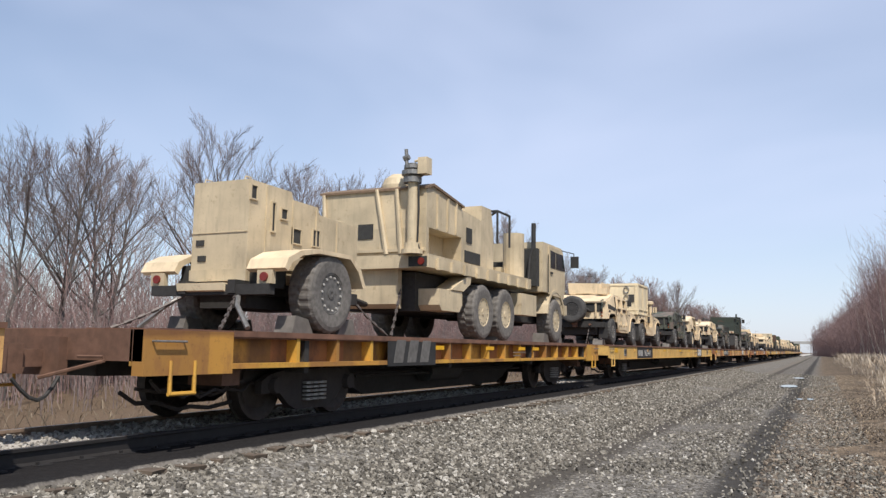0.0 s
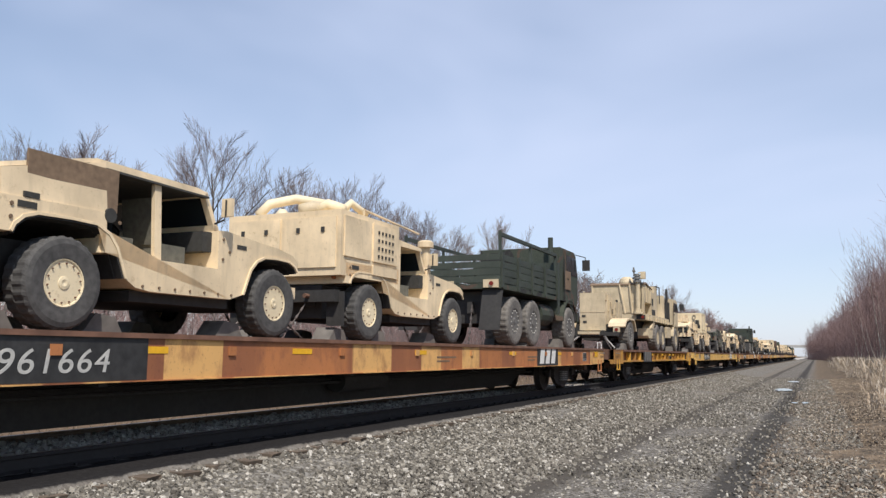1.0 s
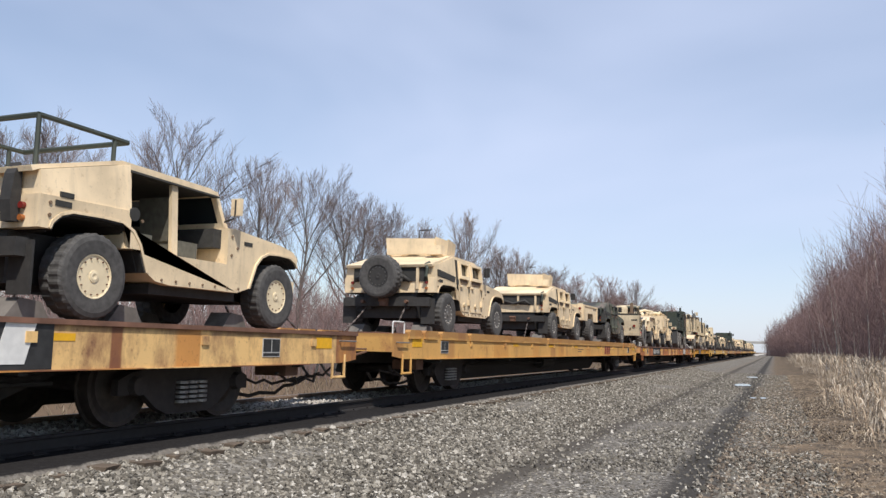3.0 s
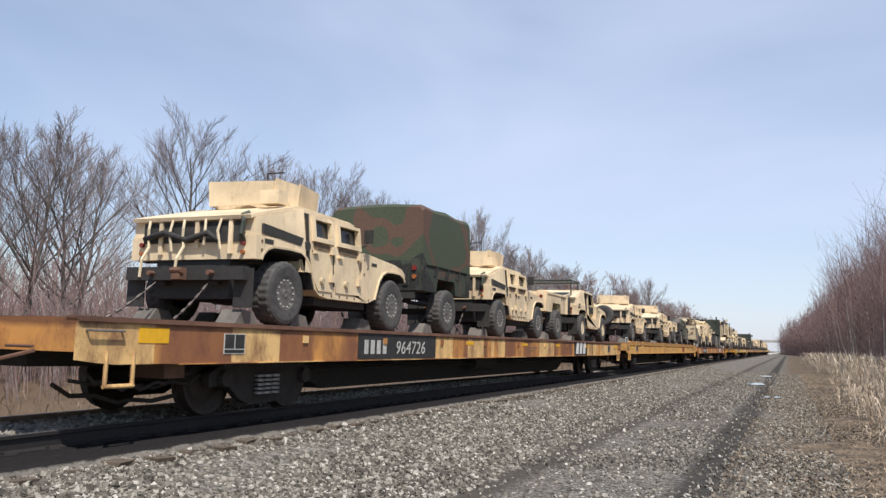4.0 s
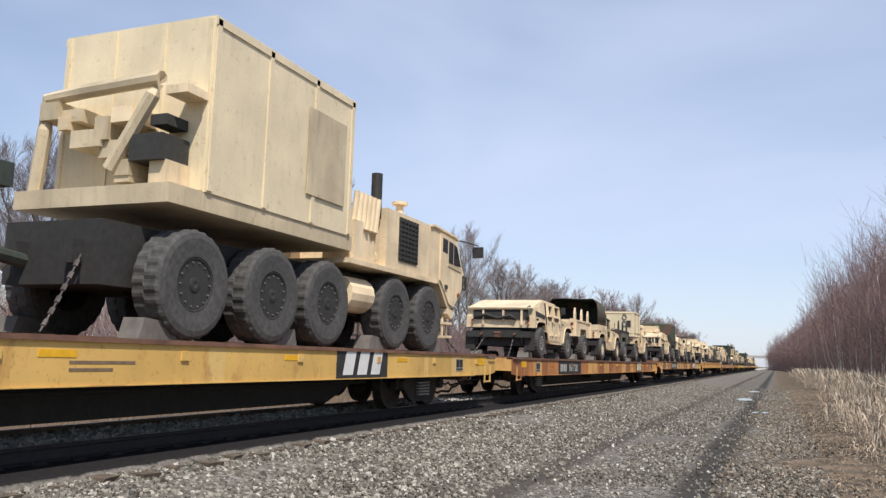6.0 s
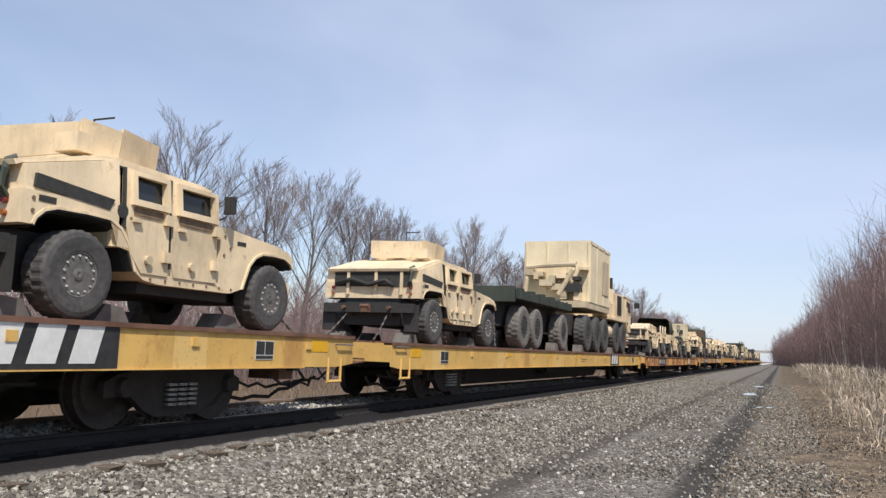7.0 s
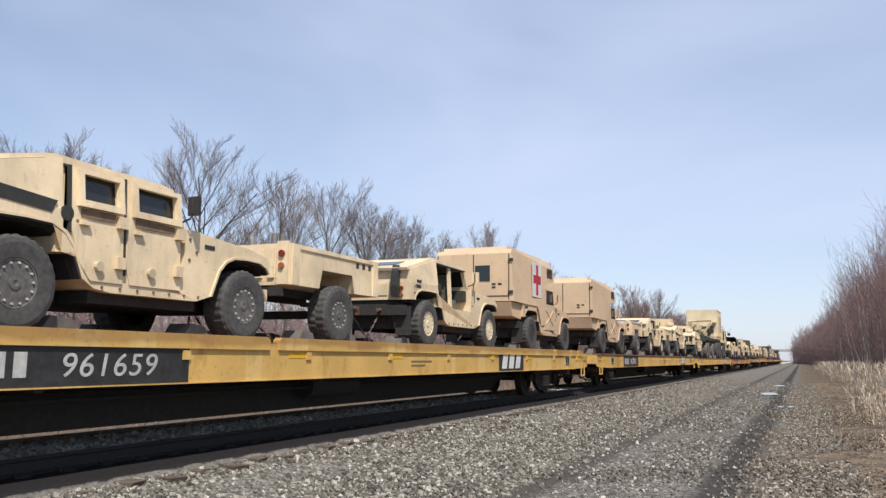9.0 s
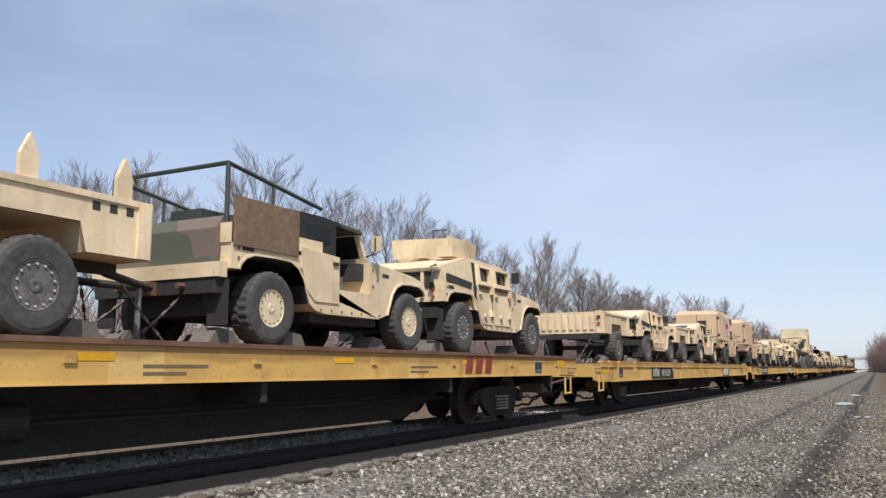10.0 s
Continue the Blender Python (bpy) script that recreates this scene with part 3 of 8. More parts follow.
        tube(b, (0.9, y + end * 0.03, dk - 0.34), (0.35, y + end * 0.35, 0.62), 0.02, n=6)
        part("uncoupling_lever", b, RUSTY, car)
        b = B()
        hose(b, [(0.34 + 0.05 * math.sin(k / 2), y + end * (0.1 + 0.55 * k / 6), 0.62 - 0.22 * math.sin(math.pi * k / 6)) for k in range(7)], 0.022)
        part("brake_hose", b, BLACK, car)
        for k, (xa, za, span) in enumerate(((0.95, 0.50, 2.2), (1.12, 0.56, 1.5), (0.70, 0.42, 2.6))):
            b = B()
            hose(b, [(xa + 0.04 * math.sin(2.1 * i + k), y - end * (0.35 + span * i / 9), za - (0.10 + 0.05 * k) * math.sin(math.pi * i / 9) + 0.035 * math.sin(3.3 * i + k)) for i in range(10)], 0.020 + 0.006 * (k == 2))
            part("brake_rod", b, BOGIE, car)
        b = B()
        box(b, 0.72, 1.22, y - end * 1.55 - 0.16, y - end * 1.55 + 0.16, 0.50, 0.68)
        part("valve_box", b, RUSTY, car, bev=0.03)
        for sx in (1, -1):
            b = B()
            x, yy = sx * (hw + 0.0), y - end * 0.55
            for dy in (-0.18, 0.18):
                tube(b, (x, yy + dy, 0.80), (x, yy + dy, 0.46), 0.022, n=6)
            tube(b, (x, yy - 0.20, 0.46), (x, yy + 0.20, 0.46), 0.022, n=6)
            part("stirrup_step", b, material, car)
            b = B()
            yy = y - end * 0.32
            tube(b, (x + sx * 0.05, yy - 0.22, 1.0), (x + sx * 0.05, yy + 0.22, 1.0), 0.012, n=6)
            for dy in (-0.22, 0.22):
                tube(b, (x, yy + dy, 1.0), (x + sx * 0.05, yy + dy, 1.0), 0.012, n=6)
            part("grab_iron", b, STEEL, car)
            if sx > 0 and seed in (2, 3):
                b = B()
                yy = y - end * 0.30
                hose(b, [(x - 0.06, yy - 0.24, dk - 0.03), (x - 0.06, yy - 0.24, dk + 0.17), (x - 0.06, yy - 0.215, dk + 0.19), (x - 0.06, yy + 0.215, dk + 0.19), (x - 0.06, yy + 0.24, dk + 0.17), (x - 0.06, yy + 0.24, dk - 0.03)], 0.013)
                part("corner_hoop", b, WHITE, car, "white painted hoop")
        if not stakes:
            b = B()
            box(b, hw + 0.001, hw + 0.006, y - end * 1.0 - 0.22, y - end * 1.0 + 0.22, dk - 0.25, dk - 0.09)
            part("reflector_panel", b, YELLOW, car, "amber reflector patch")
            b = B()
            box(b, hw + 0.001, hw + 0.008, y - end * 2.35 - 0.20, y - end * 2.35 + 0.20, dk - 0.365, dk - 0.125)
            pl = part("data_panel", b, FADED, car, "small stencilled data panel")
            for u in (-0.098, 0.098):
                b = B()
                box(b, hw + 0.006, hw + 0.011, y - end * 2.35 + u - 0.088, y - end * 2.35 + u + 0.088, dk - 0.30, dk - 0.135)
                part("stencil_bar", b, PANEL, pl)
            b = B()
            box(b, hw + 0.006, hw + 0.011, y - end * 2.35 - 0.185, y - end * 2.35 + 0.185, dk - 0.352, dk - 0.315)
            part("stencil_bar", b, PANEL, pl)
        AXLES.extend(bogie(car, y - end * 3.5, end))
    for k in range(5):
        y = -5.5 - k * (L - 9) / 5 + rnd.uniform(-0.6, 0.6)
        b = B()
        box(b, hw + 0.001, hw + 0.005, y - 0.22, y + 0.22, dk - 0.20, dk - 0.13)
        part("reflector_strip", b, YELLOW, car)
    for k in range(2):
        y = -7.5 - k * 5.0
        for j, wide in enumerate((0.55, 0.85)):
            b = B()
            box(b, hw + 0.001, hw + 0.004, y, y + wide, dk - 0.33 + j * 0.07, dk - 0.30 + j * 0.07)
            part("stencil_bar", b, BROWN, car)
    if mark:
        y = logo_y
        if dark_logo:
            b = B()
            box(b, hw + 0.001, hw + 0.006, y - 0.18, y + 1.55, z0 + 0.005, z1 - 0.03)
            part("logo_panel", b, PANEL, car, "black painted panel")
        logo(car, logo_mat or WHITE, hw + 0.007, y + 0.0, z0 + 0.055, 0.36 if dark_logo else 0.30)
    if number:
        y = -L + num_y + 0.3
        if panel:
            b = B()
            box(b, hw + 0.001, hw + 0.006, y - 0.3, y + 2.7, z0 + 0.005, z1 - 0.03)
            part("number_panel", b, PANEL, car, "black painted panel")
        for k in range(4):
            b = B()
            box(b, hw + 0.007, hw + 0.010, y + k * 0.21 - 0.1, y + k * 0.21 + 0.03, z0 + 0.09, z0 + 0.31)
            part("stencil_bar", b, FADED, car)
        letters(number, 0.31, car, FADED, hw + 0.008, y + 1.0, z0 + 0.09)
    # tie-down channels on the deck
    b = B()
    for x in (-0.5, -0.2, 0.2, 0.5):
        box(b, x - 0.05, x + 0.05, -L + 1.0, -1.0, dk - 0.012, dk + 0.02)
    part("chain_channel", b, DECKMAT, car)
    HEIGHT[car.name] = dk
    return tagged(car, label, "flatcar")


# ---- vehicle wheels ----
def tread(bm, prof, n, deep):
    """A tyre turned round x, its tread cut into blocks that are staggered from one half to the other."""
    rings = []
    for x, r, side in prof:
        ring = []
        for k in range(n):
            a = 2 * math.pi * k / n
            up = 0.0 if side == 0 else (deep if (k // 2 + side) % 2 else -deep * 0.2)
            ring.append(bm.verts.new((x, (r + up) * math.cos(a), (r + up) * math.sin(a))))
        rings.append(ring)
    for a, b in zip(rings, rings[1:]):
        for k in range(n):
            bm.faces.new((a[k], a[(k + 1) % n], b[(k + 1) % n], b[k]))


def ring_plate(bm, outer, inner, x0, x1):
    """A plate with a hole: outer and inner outlines with as many (y, z) points each."""
    n = len(outer)
    v = [[bm.verts.new((x, y, z)) for y, z in pts] for x in (x0, x1) for pts in (outer, inner)]
    for i in range(n):
        j = (i + 1) % n
        bm.faces.new((v[0][i], v[0][j], v[1][j], v[1][i]))
        bm.faces.new((v[2][i], v[3][i], v[3][j], v[2][j]))
        bm.faces.new((v[0][i], v[2][i], v[2][j], v[0][j]))
        bm.faces.new((v[1][i], v[1][j], v[3][j], v[3][i]))


WHEELS = {}


def road_wheel(kind, rim_mat):
    """A chunky-treaded tyre on a bolted disc wheel, turned round x; its outer face looks to +x. Built once for each kind."""
    key = (kind, rim_mat.name)
    if key in WHEELS:
        return WHEELS[key]
    R, w, rr = {"light": (0.455, 0.155, 0.235), "truck": (0.575, 0.19, 0.30), "heavy": (0.665, 0.20, 0.33), "trailer": (0.455, 0.155, 0.235)}[kind]
    b = B()
    n = 112 if kind in ("light", "trailer") else 104
    tread(b, [(-w, rr, 0), (-w * 1.06, R * 0.70, 0), (-w * 1.08, R * 0.82, 0), (-w * 1.0, R * 0.92, 0), (-w * 0.80, R * 0.97, 1), (-w * 0.04, R * 0.97, 1), (w * 0.04, R * 0.97, 2), (w * 0.80, R * 0.97, 2), (w * 1.0, R * 0.92, 0), (w * 1.08, R * 0.82, 0), (w * 1.06, R * 0.70, 0), (w, rr, 0), (w * 0.8, rr * 0.97, 0)], n, R * 0.017)
    tyre = part("tyre", b, PALE_RUBBER if kind == "truck" else RUBBER, None, "dusty black cleated tyre")
    b = B()
    # two-piece rim: bolted outer ring, deep dark recess, hub with its own ring of nuts
    lathe(b, [(w * 0.90, rr * 1.01), (w * 0.98, rr * 0.97), (w * 0.96, rr * 0.92), (w * 0.86, rr * 0.90), (w * 0.84, rr * 0.70), (w * 0.30, rr * 0.64), (w * 0.20, rr * 0.52), (w * 0.62, rr * 0.47), (w * 0.66, rr * 0.30), (w * 0.95, rr * 0.26), (w * 0.98, rr * 0.14), (w * 0.92, 0.0)], n=28)
    rim = part("rim", b, RIM_D if rim_mat is STEEL else rim_mat, tyre)
    b = B()
    for k in range(14):
        a = 2 * math.pi * k / 14
        tube(b, (w * 0.80, rr * 0.80 * math.cos(a), rr * 0.80 * math.sin(a)), (w * 1.0, rr * 0.80 * math.cos(a), rr * 0.80 * math.sin(a)), rr * (0.052 if rim_mat is STEEL else 0.035), n=6)
    for k in range(8):
        a = 2 * math.pi * (k + 0.5) / 8
        tube(b, (w * 0.5, rr * 0.38 * math.cos(a), rr * 0.38 * math.sin(a)), (w * 0.78, rr * 0.38 * math.cos(a), rr * 0.38 * math.sin(a)), rr * 0.06, n=6)
    part("wheel_nut", b, NUT if rim_mat is STEEL else (RUSTY if rim_mat in (CREAM, TAN) else STEEL), rim)
    # the pattern is kept far under the ground sheet's reach and removed at the end
    WHEELS[key] = tyre
    return tyre


def put_wheel(parent, kind, rim_mat, x, y, z=None):
    src = road_wheel(kind, rim_mat)
    R = {"light": 0.455, "truck": 0.575, "heavy": 0.665, "trailer": 0.455}[kind]
    w = again(src, parent, pose(x, y, R if z is None else z, random.uniform(0, 360), 0, 0 if x > 0 else 180), "wheel")
    w["label"] = "dusty cleated tyre on a bolted rim"
    for k in w.children:
        for g in k.children:
            g.parent, g.matrix_basis = w, g.matrix_basis
    return w


def arch(cy, r, a0, a1, n=9, cz=0.47):
    """Points of a wheel arch from angle a0 to a1, in degrees."""
    return [(cy + r * math.cos(radians(a0 + (a1 - a0) * k / n)), cz + r * math.sin(radians(a0 + (a1 - a0) * k / n))) for k in range(n + 1)]


def lean_in(b, z0=1.20, k=0.11):
    """Leans the upper works in towards the roof."""
    for v in b.verts:
        if v.co.z > z0:
            v.co.x *= 1 - k * (v.co.z - z0)
    return b


def chocks(parent, ys):
    for y in ys:
        for sx in (-1, 1):
            b = B()
            prism(b, [(y - 0.26, 0.0), (y + 0.26, 0.0), (y + 0.15, 0.17), (y - 0.10, 0.20)], sx * 0.72 - 0.16, sx * 0.72 + 0.16)
            part("wheel_chock", b, WOOD, parent, "grey timber chock", bev=0.015)


def tie_downs(parent, y_rear, y_front, z=0.55):
    for sx in (-1, 1):
        for a, e in ((y_rear, y_rear - 0.75), (y_front, y_front + 0.7)):
            b = B()
            chain(b, (sx * 0.45, a, z), (sx * 0.55, e, 0.03), 0.03, 0.016)
            part("tie_down_chain", b, CHAIN, parent)


def hummer(style="slant", paint=TAN, rims=None, turret=False, spare=False, stack=False, doors=True, top=None, label="", cross=False, rack=False, panel=None, straps=False):
    """A wide light utility truck. y = 0 is the rear axle, it faces +y; z = 0 is what it stands on."""
    car = empty("utility_truck")
    rims = rims or STEEL
    W = 1.06
    WB = 3.30
    armour = doors and style == "slant"
    # lower body: tub, arches, bonnet
    prof = [(-0.74, 0.87), (-0.74, 1.19), (0.46, 1.21), (0.46, 0.80), (2.16, 0.80), (2.16, 1.26), (2.30, 1.27)]
    prof += [(2.62, 1.24), (3.36, 1.18), (3.68, 1.12), (3.80, 1.04), (3.80, 0.90)]
    fore = [(3.78, 0.90), (3.72, 0.97), (3.58, 1.025), (3.30, 1.035), (3.05, 1.02), (2.90, 0.96), (2.78, 0.84), (2.70, 0.66), (2.64, 0.52)]
    aft = [(0.74, 0.56), (0.61, 0.86), (0.50, 0.99), (0.34, 1.065), (0.05, 1.075), (-0.34, 1.065), (-0.48, 1.02), (-0.57, 0.94), (-0.60, 0.87)]
    prof += fore[1:] + [(2.40, 0.45), (1.10, 0.45), (0.88, 0.48)] + aft
    b = B()
    prism(b, prof, -W, W)
    part("body", b, paint, car, bev=0.022)
    b = B()
    prism(b, [(2.32, 1.262), (2.62, 1.30), (3.40, 1.22), (3.78, 1.12), (3.86, 1.02), (3.60, 1.02), (2.34, 1.10)], -0.62, 0.62)
    part("bonnet", b, paint, car, bev=0.02)
    # flared lips round the arches; wells inside coloured black for their shade
    for cy, edge in ((0.0, aft), (WB, fore)):
        grown = lambda k: [(cy + (y - cy) * k, 0.47 + (z - 0.47) * k) for y, z in edge]
        for sx in (-1, 1):
            b = B()
            prism(b, grown(1.03) + grown(0.985)[::-1], sx * (W - 0.02), sx * (W + (0.022 if cy else 0.008)))
            part("wheel_arch", b, paint, car)
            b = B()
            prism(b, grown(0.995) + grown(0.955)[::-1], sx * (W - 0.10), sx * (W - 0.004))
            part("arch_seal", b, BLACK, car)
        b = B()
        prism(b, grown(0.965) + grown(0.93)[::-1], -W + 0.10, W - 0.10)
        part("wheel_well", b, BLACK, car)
    # seams, bolts and a mud line along the sill
    for sx in (-1, 1):
        b = B()
        for k in range(7):
            y = 0.98 + 0.24 * k
            tube(b, (sx * W, y, 0.50), (sx * (W + 0.012), y, 0.50), 0.016, n=6)
        for y, z in ((-0.62, 1.12), (-0.62, 1.0), (0.62, 1.12), (2.24, 1.16), (2.24, 0.92), (2.36, 1.02)):
            tube(b, (sx * W, y, z), (sx * (W + 0.012), y, z), 0.02, n=6)
        part("bolt", b, BROWN, car)
        b = B()
        box(b, sx * W, sx * (W + 0.006), -0.56, -0.36, 1.10, 1.16)
        box(b, sx * W, sx * (W + 0.006), 2.50, 2.68, 1.08, 1.13)
        part("data_plate", b, INSIDE, car)
    # frame, axles and bumpers below
    for sx in (-1, 1):
        b = B()
        box(b, sx * 0.44 - 0.06, sx * 0.44 + 0.06, -0.80, 3.95, 0.52, 0.70)
        part("frame_rail", b, BLACK, car)
    for y in (0.0, WB):
        b = B()
        box(b, -0.9, 0.9, y - 0.1, y + 0.1, 0.36, 0.56)
        part("axle_beam", b, BLACK, car)
    # added black boxes stand in for the darkness under the body
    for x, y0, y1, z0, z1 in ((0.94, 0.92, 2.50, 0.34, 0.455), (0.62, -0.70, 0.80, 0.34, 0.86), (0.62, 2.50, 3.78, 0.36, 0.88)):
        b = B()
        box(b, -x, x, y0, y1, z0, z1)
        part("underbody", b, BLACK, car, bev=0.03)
    b = B()
    box(b, -0.98, 0.98, -0.90, -0.76, 0.58, 0.76)
    part("rear_bumper", b, BLACK if paint is not OLIVE else OLIVE, car, bev=0.015)
    b = B()
    box(b, -0.85, 0.85, 3.93, 4.06, 0.56, 0.72)
    part("front_bumper", b, paint, car, bev=0.015)
    b = B()
    box(b, -0.07, 0.07, -1.04, -0.88, 0.58, 0.74)
    tube(b, (-0.09, -1.02, 0.70), (0.09, -1.02, 0.70), 0.04, n=8)
    for sx in (-1, 1):
        tube(b, (sx * 0.5, -0.90, 0.67), (sx * 0.5, -1.0, 0.67), 0.035, n=8)
    part("tow_pintle", b, RUSTY, car)
    for sx in (-1, 1):
        b = B()
        box(b, sx * 0.91 - 0.15, sx * 0.91 + 0.15, -0.78, -0.755, 0.22, 0.74)
        part("mud_flap", b, BLACK, car)
        for z, mt, r in ((1.08, LAMPRED, 0.034), (0.96, AMBER, 0.030)):
            b = B()
            tube(b, (sx * 0.86, -0.742, z), (sx * 0.86, -0.785, z), r, n=12)
            part("tail_lamp", b, mt, car)
        b = B()
        box(b, sx * 0.70 - 0.03, sx * 0.70 + 0.03, 3.80, 3.88, 0.92, 1.0)
        part("marker_lamp", b, AMBER, car)
    for x in (-1, 1):
        put_wheel(car, "light", rims, x * 0.91, 0.0)
        put_wheel(car, "light", rims, x * 0.91, WB)
    # windscreen
    wz = 1.70
    b = B()
    for x0, x1 in ((-0.98, -0.90), (-0.04, 0.04), (0.90, 0.98)):
        prism(b, [(2.18, 1.25), (2.25, 1.25), (2.08, wz), (2.01, wz)], x0, x1)
    prism(b, [(2.17, 1.25), (2.26, 1.25), (2.24, 1.33), (2.15, 1.33)], -0.98, 0.98)
    prism(b, [(2.02, 1.65), (2.10, 1.65), (2.08, wz + 0.02), (2.0, wz + 0.02)], -0.98, 0.98)
    part("windscreen_frame", lean_in(b), paint, car)
    b = B()
    prism(b, [(2.175, 1.32), (2.19, 1.32), (2.06, 1.66), (2.045, 1.66)], -0.90, 0.90)
    part("windscreen", lean_in(b), GLASS, car)
    # inside
    for x in (-0.62, 0.62):
        for y in ((0.55, 1.35) if style == "slant" else (1.30,)):
            b = B()
            box(b, x - 0.24, x + 0.24, y, y + 0.46, 0.80, 1.02)
            prism(b, [(y - 0.02, 1.0), (y + 0.10, 1.0), (y + 0.02, 1.52), (y - 0.08, 1.52)], x - 0.23, x + 0.23)
            part("seat", b, SEAT, car, bev=0.03)
    b = B()
    box(b, -0.95, 0.95, 2.0, 2.16, 1.0, 1.24)
    tube(b, (-0.55, 1.98, 1.22), (-0.55, 1.86, 1.27), 0.18, 0.19, 14)
    box(b, -0.28, 0.28, 0.5, 2.1, 0.80, 1.06)
    part("dashboard", b, INSIDE, car)
    # mirror on its arm
    for sx in (-1, 1):
        b = B()
        hose(b, [(sx * 1.0, 2.14, 1.34), (sx * 1.14, 2.14, 1.38), (sx * 1.16, 2.14, 1.44), (sx * 1.16, 2.14, 1.62)], 0.012)
        mr = part("mirror_arm", b, BLACK, car)
        b = B()
        box(b, sx * 1.16 - 0.075, sx * 1.16 + 0.075, 2.15, 2.20, 1.42, 1.64)
        part("mirror", b, BLACK if armour else paint, mr, bev=0.02)
    if stack:
        b = B()
        tube(b, (0.93, 2.34, 1.1), (0.93, 2.30, 1.80), 0.085, n=14)
        tube(b, (0.93, 2.30, 1.78), (0.93, 2.30, 1.88), 0.15, n=14)
        tube(b, (0.93, 2.30, 1.88), (0.93, 2.30, 1.91), 0.15, 0.10, 14)
        part("intake_stack", b, paint, car, smooth=False)
    ZR = 1.73
    if style == "slant":
        b = B()
        prism(b, [(-0.72, 1.17), (-0.72, 1.43), (0.30, 1.69), (0.47, ZR), (0.47, 1.19)], -1.05, 1.05)
        part("rear_hatch", lean_in(b, k=0.12), paint, car, bev=0.016)
        b = B()
        prism(b, [(-0.80, 1.40), (-0.82, 1.45), (-0.74, 1.475), (0.28, 1.735), (0.42, 1.75), (0.42, 1.70), (0.28, 1.69), (-0.72, 1.435)], -1.03, 1.03)
        lid = part("hatch_lid", lean_in(b, k=0.12), paint, car, bev=0.012)
        if armour:
            # dark panel paints the recess's shade under the lid; posts and hanging straps
            b = B()
            box(b, -0.84, 0.84, -0.756, -0.742, 1.10, 1.385)
            part("tailgate_recess", b, INSIDE, car)
            for x, low in ((-0.52, 0.94), (0.10, 1.02), (0.66, 0.94)):
                b = B()
                box(b, x - 0.03, x + 0.03, -0.785, -0.75, low, 1.40)
                part("tailgate_post", b, paint, car, bev=0.01)
            b = B()
            hose(b, [(-0.78, -0.80, 1.16), (-0.40, -0.83, 1.24), (-0.05, -0.80, 1.13), (0.34, -0.84, 1.22), (0.50, -0.80, 1.10)], 0.045, 6)
            part("stowed_cable", b, BLACK, car, "black rolled cable hung at the tailgate", smooth=True)
            for x, low, kick in () if not straps else ((-0.70, 0.62, 0.025), (-0.30, 0.98, -0.02), (-0.10, 0.66, 0.03), (0.26, 1.06, 0.02), (0.52, 1.0, -0.03)):
                b = B()
                hose(b, [(x, -0.80, 1.41), (x + kick * 0.4, -0.83, 1.30), (x - kick * 0.3, -0.81, 1.16), (x + kick, -0.83, 1.04), (x + kick * 0.6, -0.94, 0.86), (x - kick * 0.4, -0.935, low)] if low < 0.9 else [(x, -0.80, 1.41), (x + kick, -0.83, 1.24), (x - kick * 0.3, -0.81, low)], 0.020, 5)
                part("tailgate_strap", b, CREAM, car, "pale webbing strap")
            b = B()
            hose(b, [(0.86, -0.74, 1.10), (0.88, -0.84, 1.20), (0.90, -0.82, 1.36), (0.84, -0.76, 1.46), (0.90, -0.70, 1.50)], 0.035, 6)
            part("corner_bracket", b, OLIVE, car)
        else:
            for x0, x1 in ((-0.62, -0.06), (0.06, 0.62)):
                b = B()
                prism(b, [(-0.52, 1.538), (-0.10, 1.645), (-0.10, 1.651), (-0.52, 1.544)], x0, x1)
                part("rear_window", lean_in(b), GLASS, lid)
            b = B()
            box(b, -0.80, 0.56, -0.755, -0.74, 0.95, 1.16)
            tg = part("tailgate_panel", b, paint, car, bev=0.008)
            b = B()
            box(b, -0.42, 0.26, -0.76, -0.754, 0.99, 1.12)
            part("stencil_panel", b, TAN_D, tg)
            b = B()
            prism(b, [(-0.84, 0.92), (-0.87, 1.12), (-0.84, 1.38), (-0.78, 1.50), (-0.75, 1.38), (-0.75, 0.92)], 0.68, 0.82)
            part("stowed_can", b, BLACK, car, "black strapped can", bev=0.03)
        for sx in (-1, 1):
            b = B()
            prism(b, [(0.44, ZR - 0.075), (2.05, ZR - 0.095), (2.05, ZR - 0.075), (0.44, ZR - 0.05)], sx * 0.94, sx * 1.03)
            part("drip_rail", lean_in(b), INSIDE, car)
        b = B()
        prism(b, [(0.40, ZR - 0.05), (2.02, ZR - 0.06), (2.06, ZR - 0.02), (1.90, ZR + 0.01), (0.40, ZR + 0.035)], -0.99, 0.99)
        part("roof", lean_in(b), paint, car, bev=0.012)
        b = B()
        box(b, -0.9, 0.9, 0.5, 1.98, ZR - 0.075, ZR - 0.06)
        part("roof_lining", lean_in(b), INSIDE, car)
        b = B()
        for sx in (-1, 1):
            box(b, sx * 0.97 - 0.025, sx * 0.97 + 0.025, 1.20, 1.30, 0.80, ZR - 0.04)
            box(b, sx * 0.97 - 0.025, sx * 0.97 + 0.025, 0.44, 0.54, 0.80, ZR - 0.04)
        part("pillar", lean_in(b), paint, car)
        for sx in (-1, 1):
            # recessed dark side window or louvre of the hatch, filler cap
            b = B()
            prism(b, [(-0.62, 1.23), (0.32, 1.16), (0.38, 1.28), (-0.60, 1.36)] if armour else [(-0.50, 1.20), (-0.34, 1.20), (-0.34, 1.25), (-0.50, 1.25)], sx * 1.0, sx * 1.068)
            part("side_grille", b, INSIDE, car, "dark side grille")
            b = B()
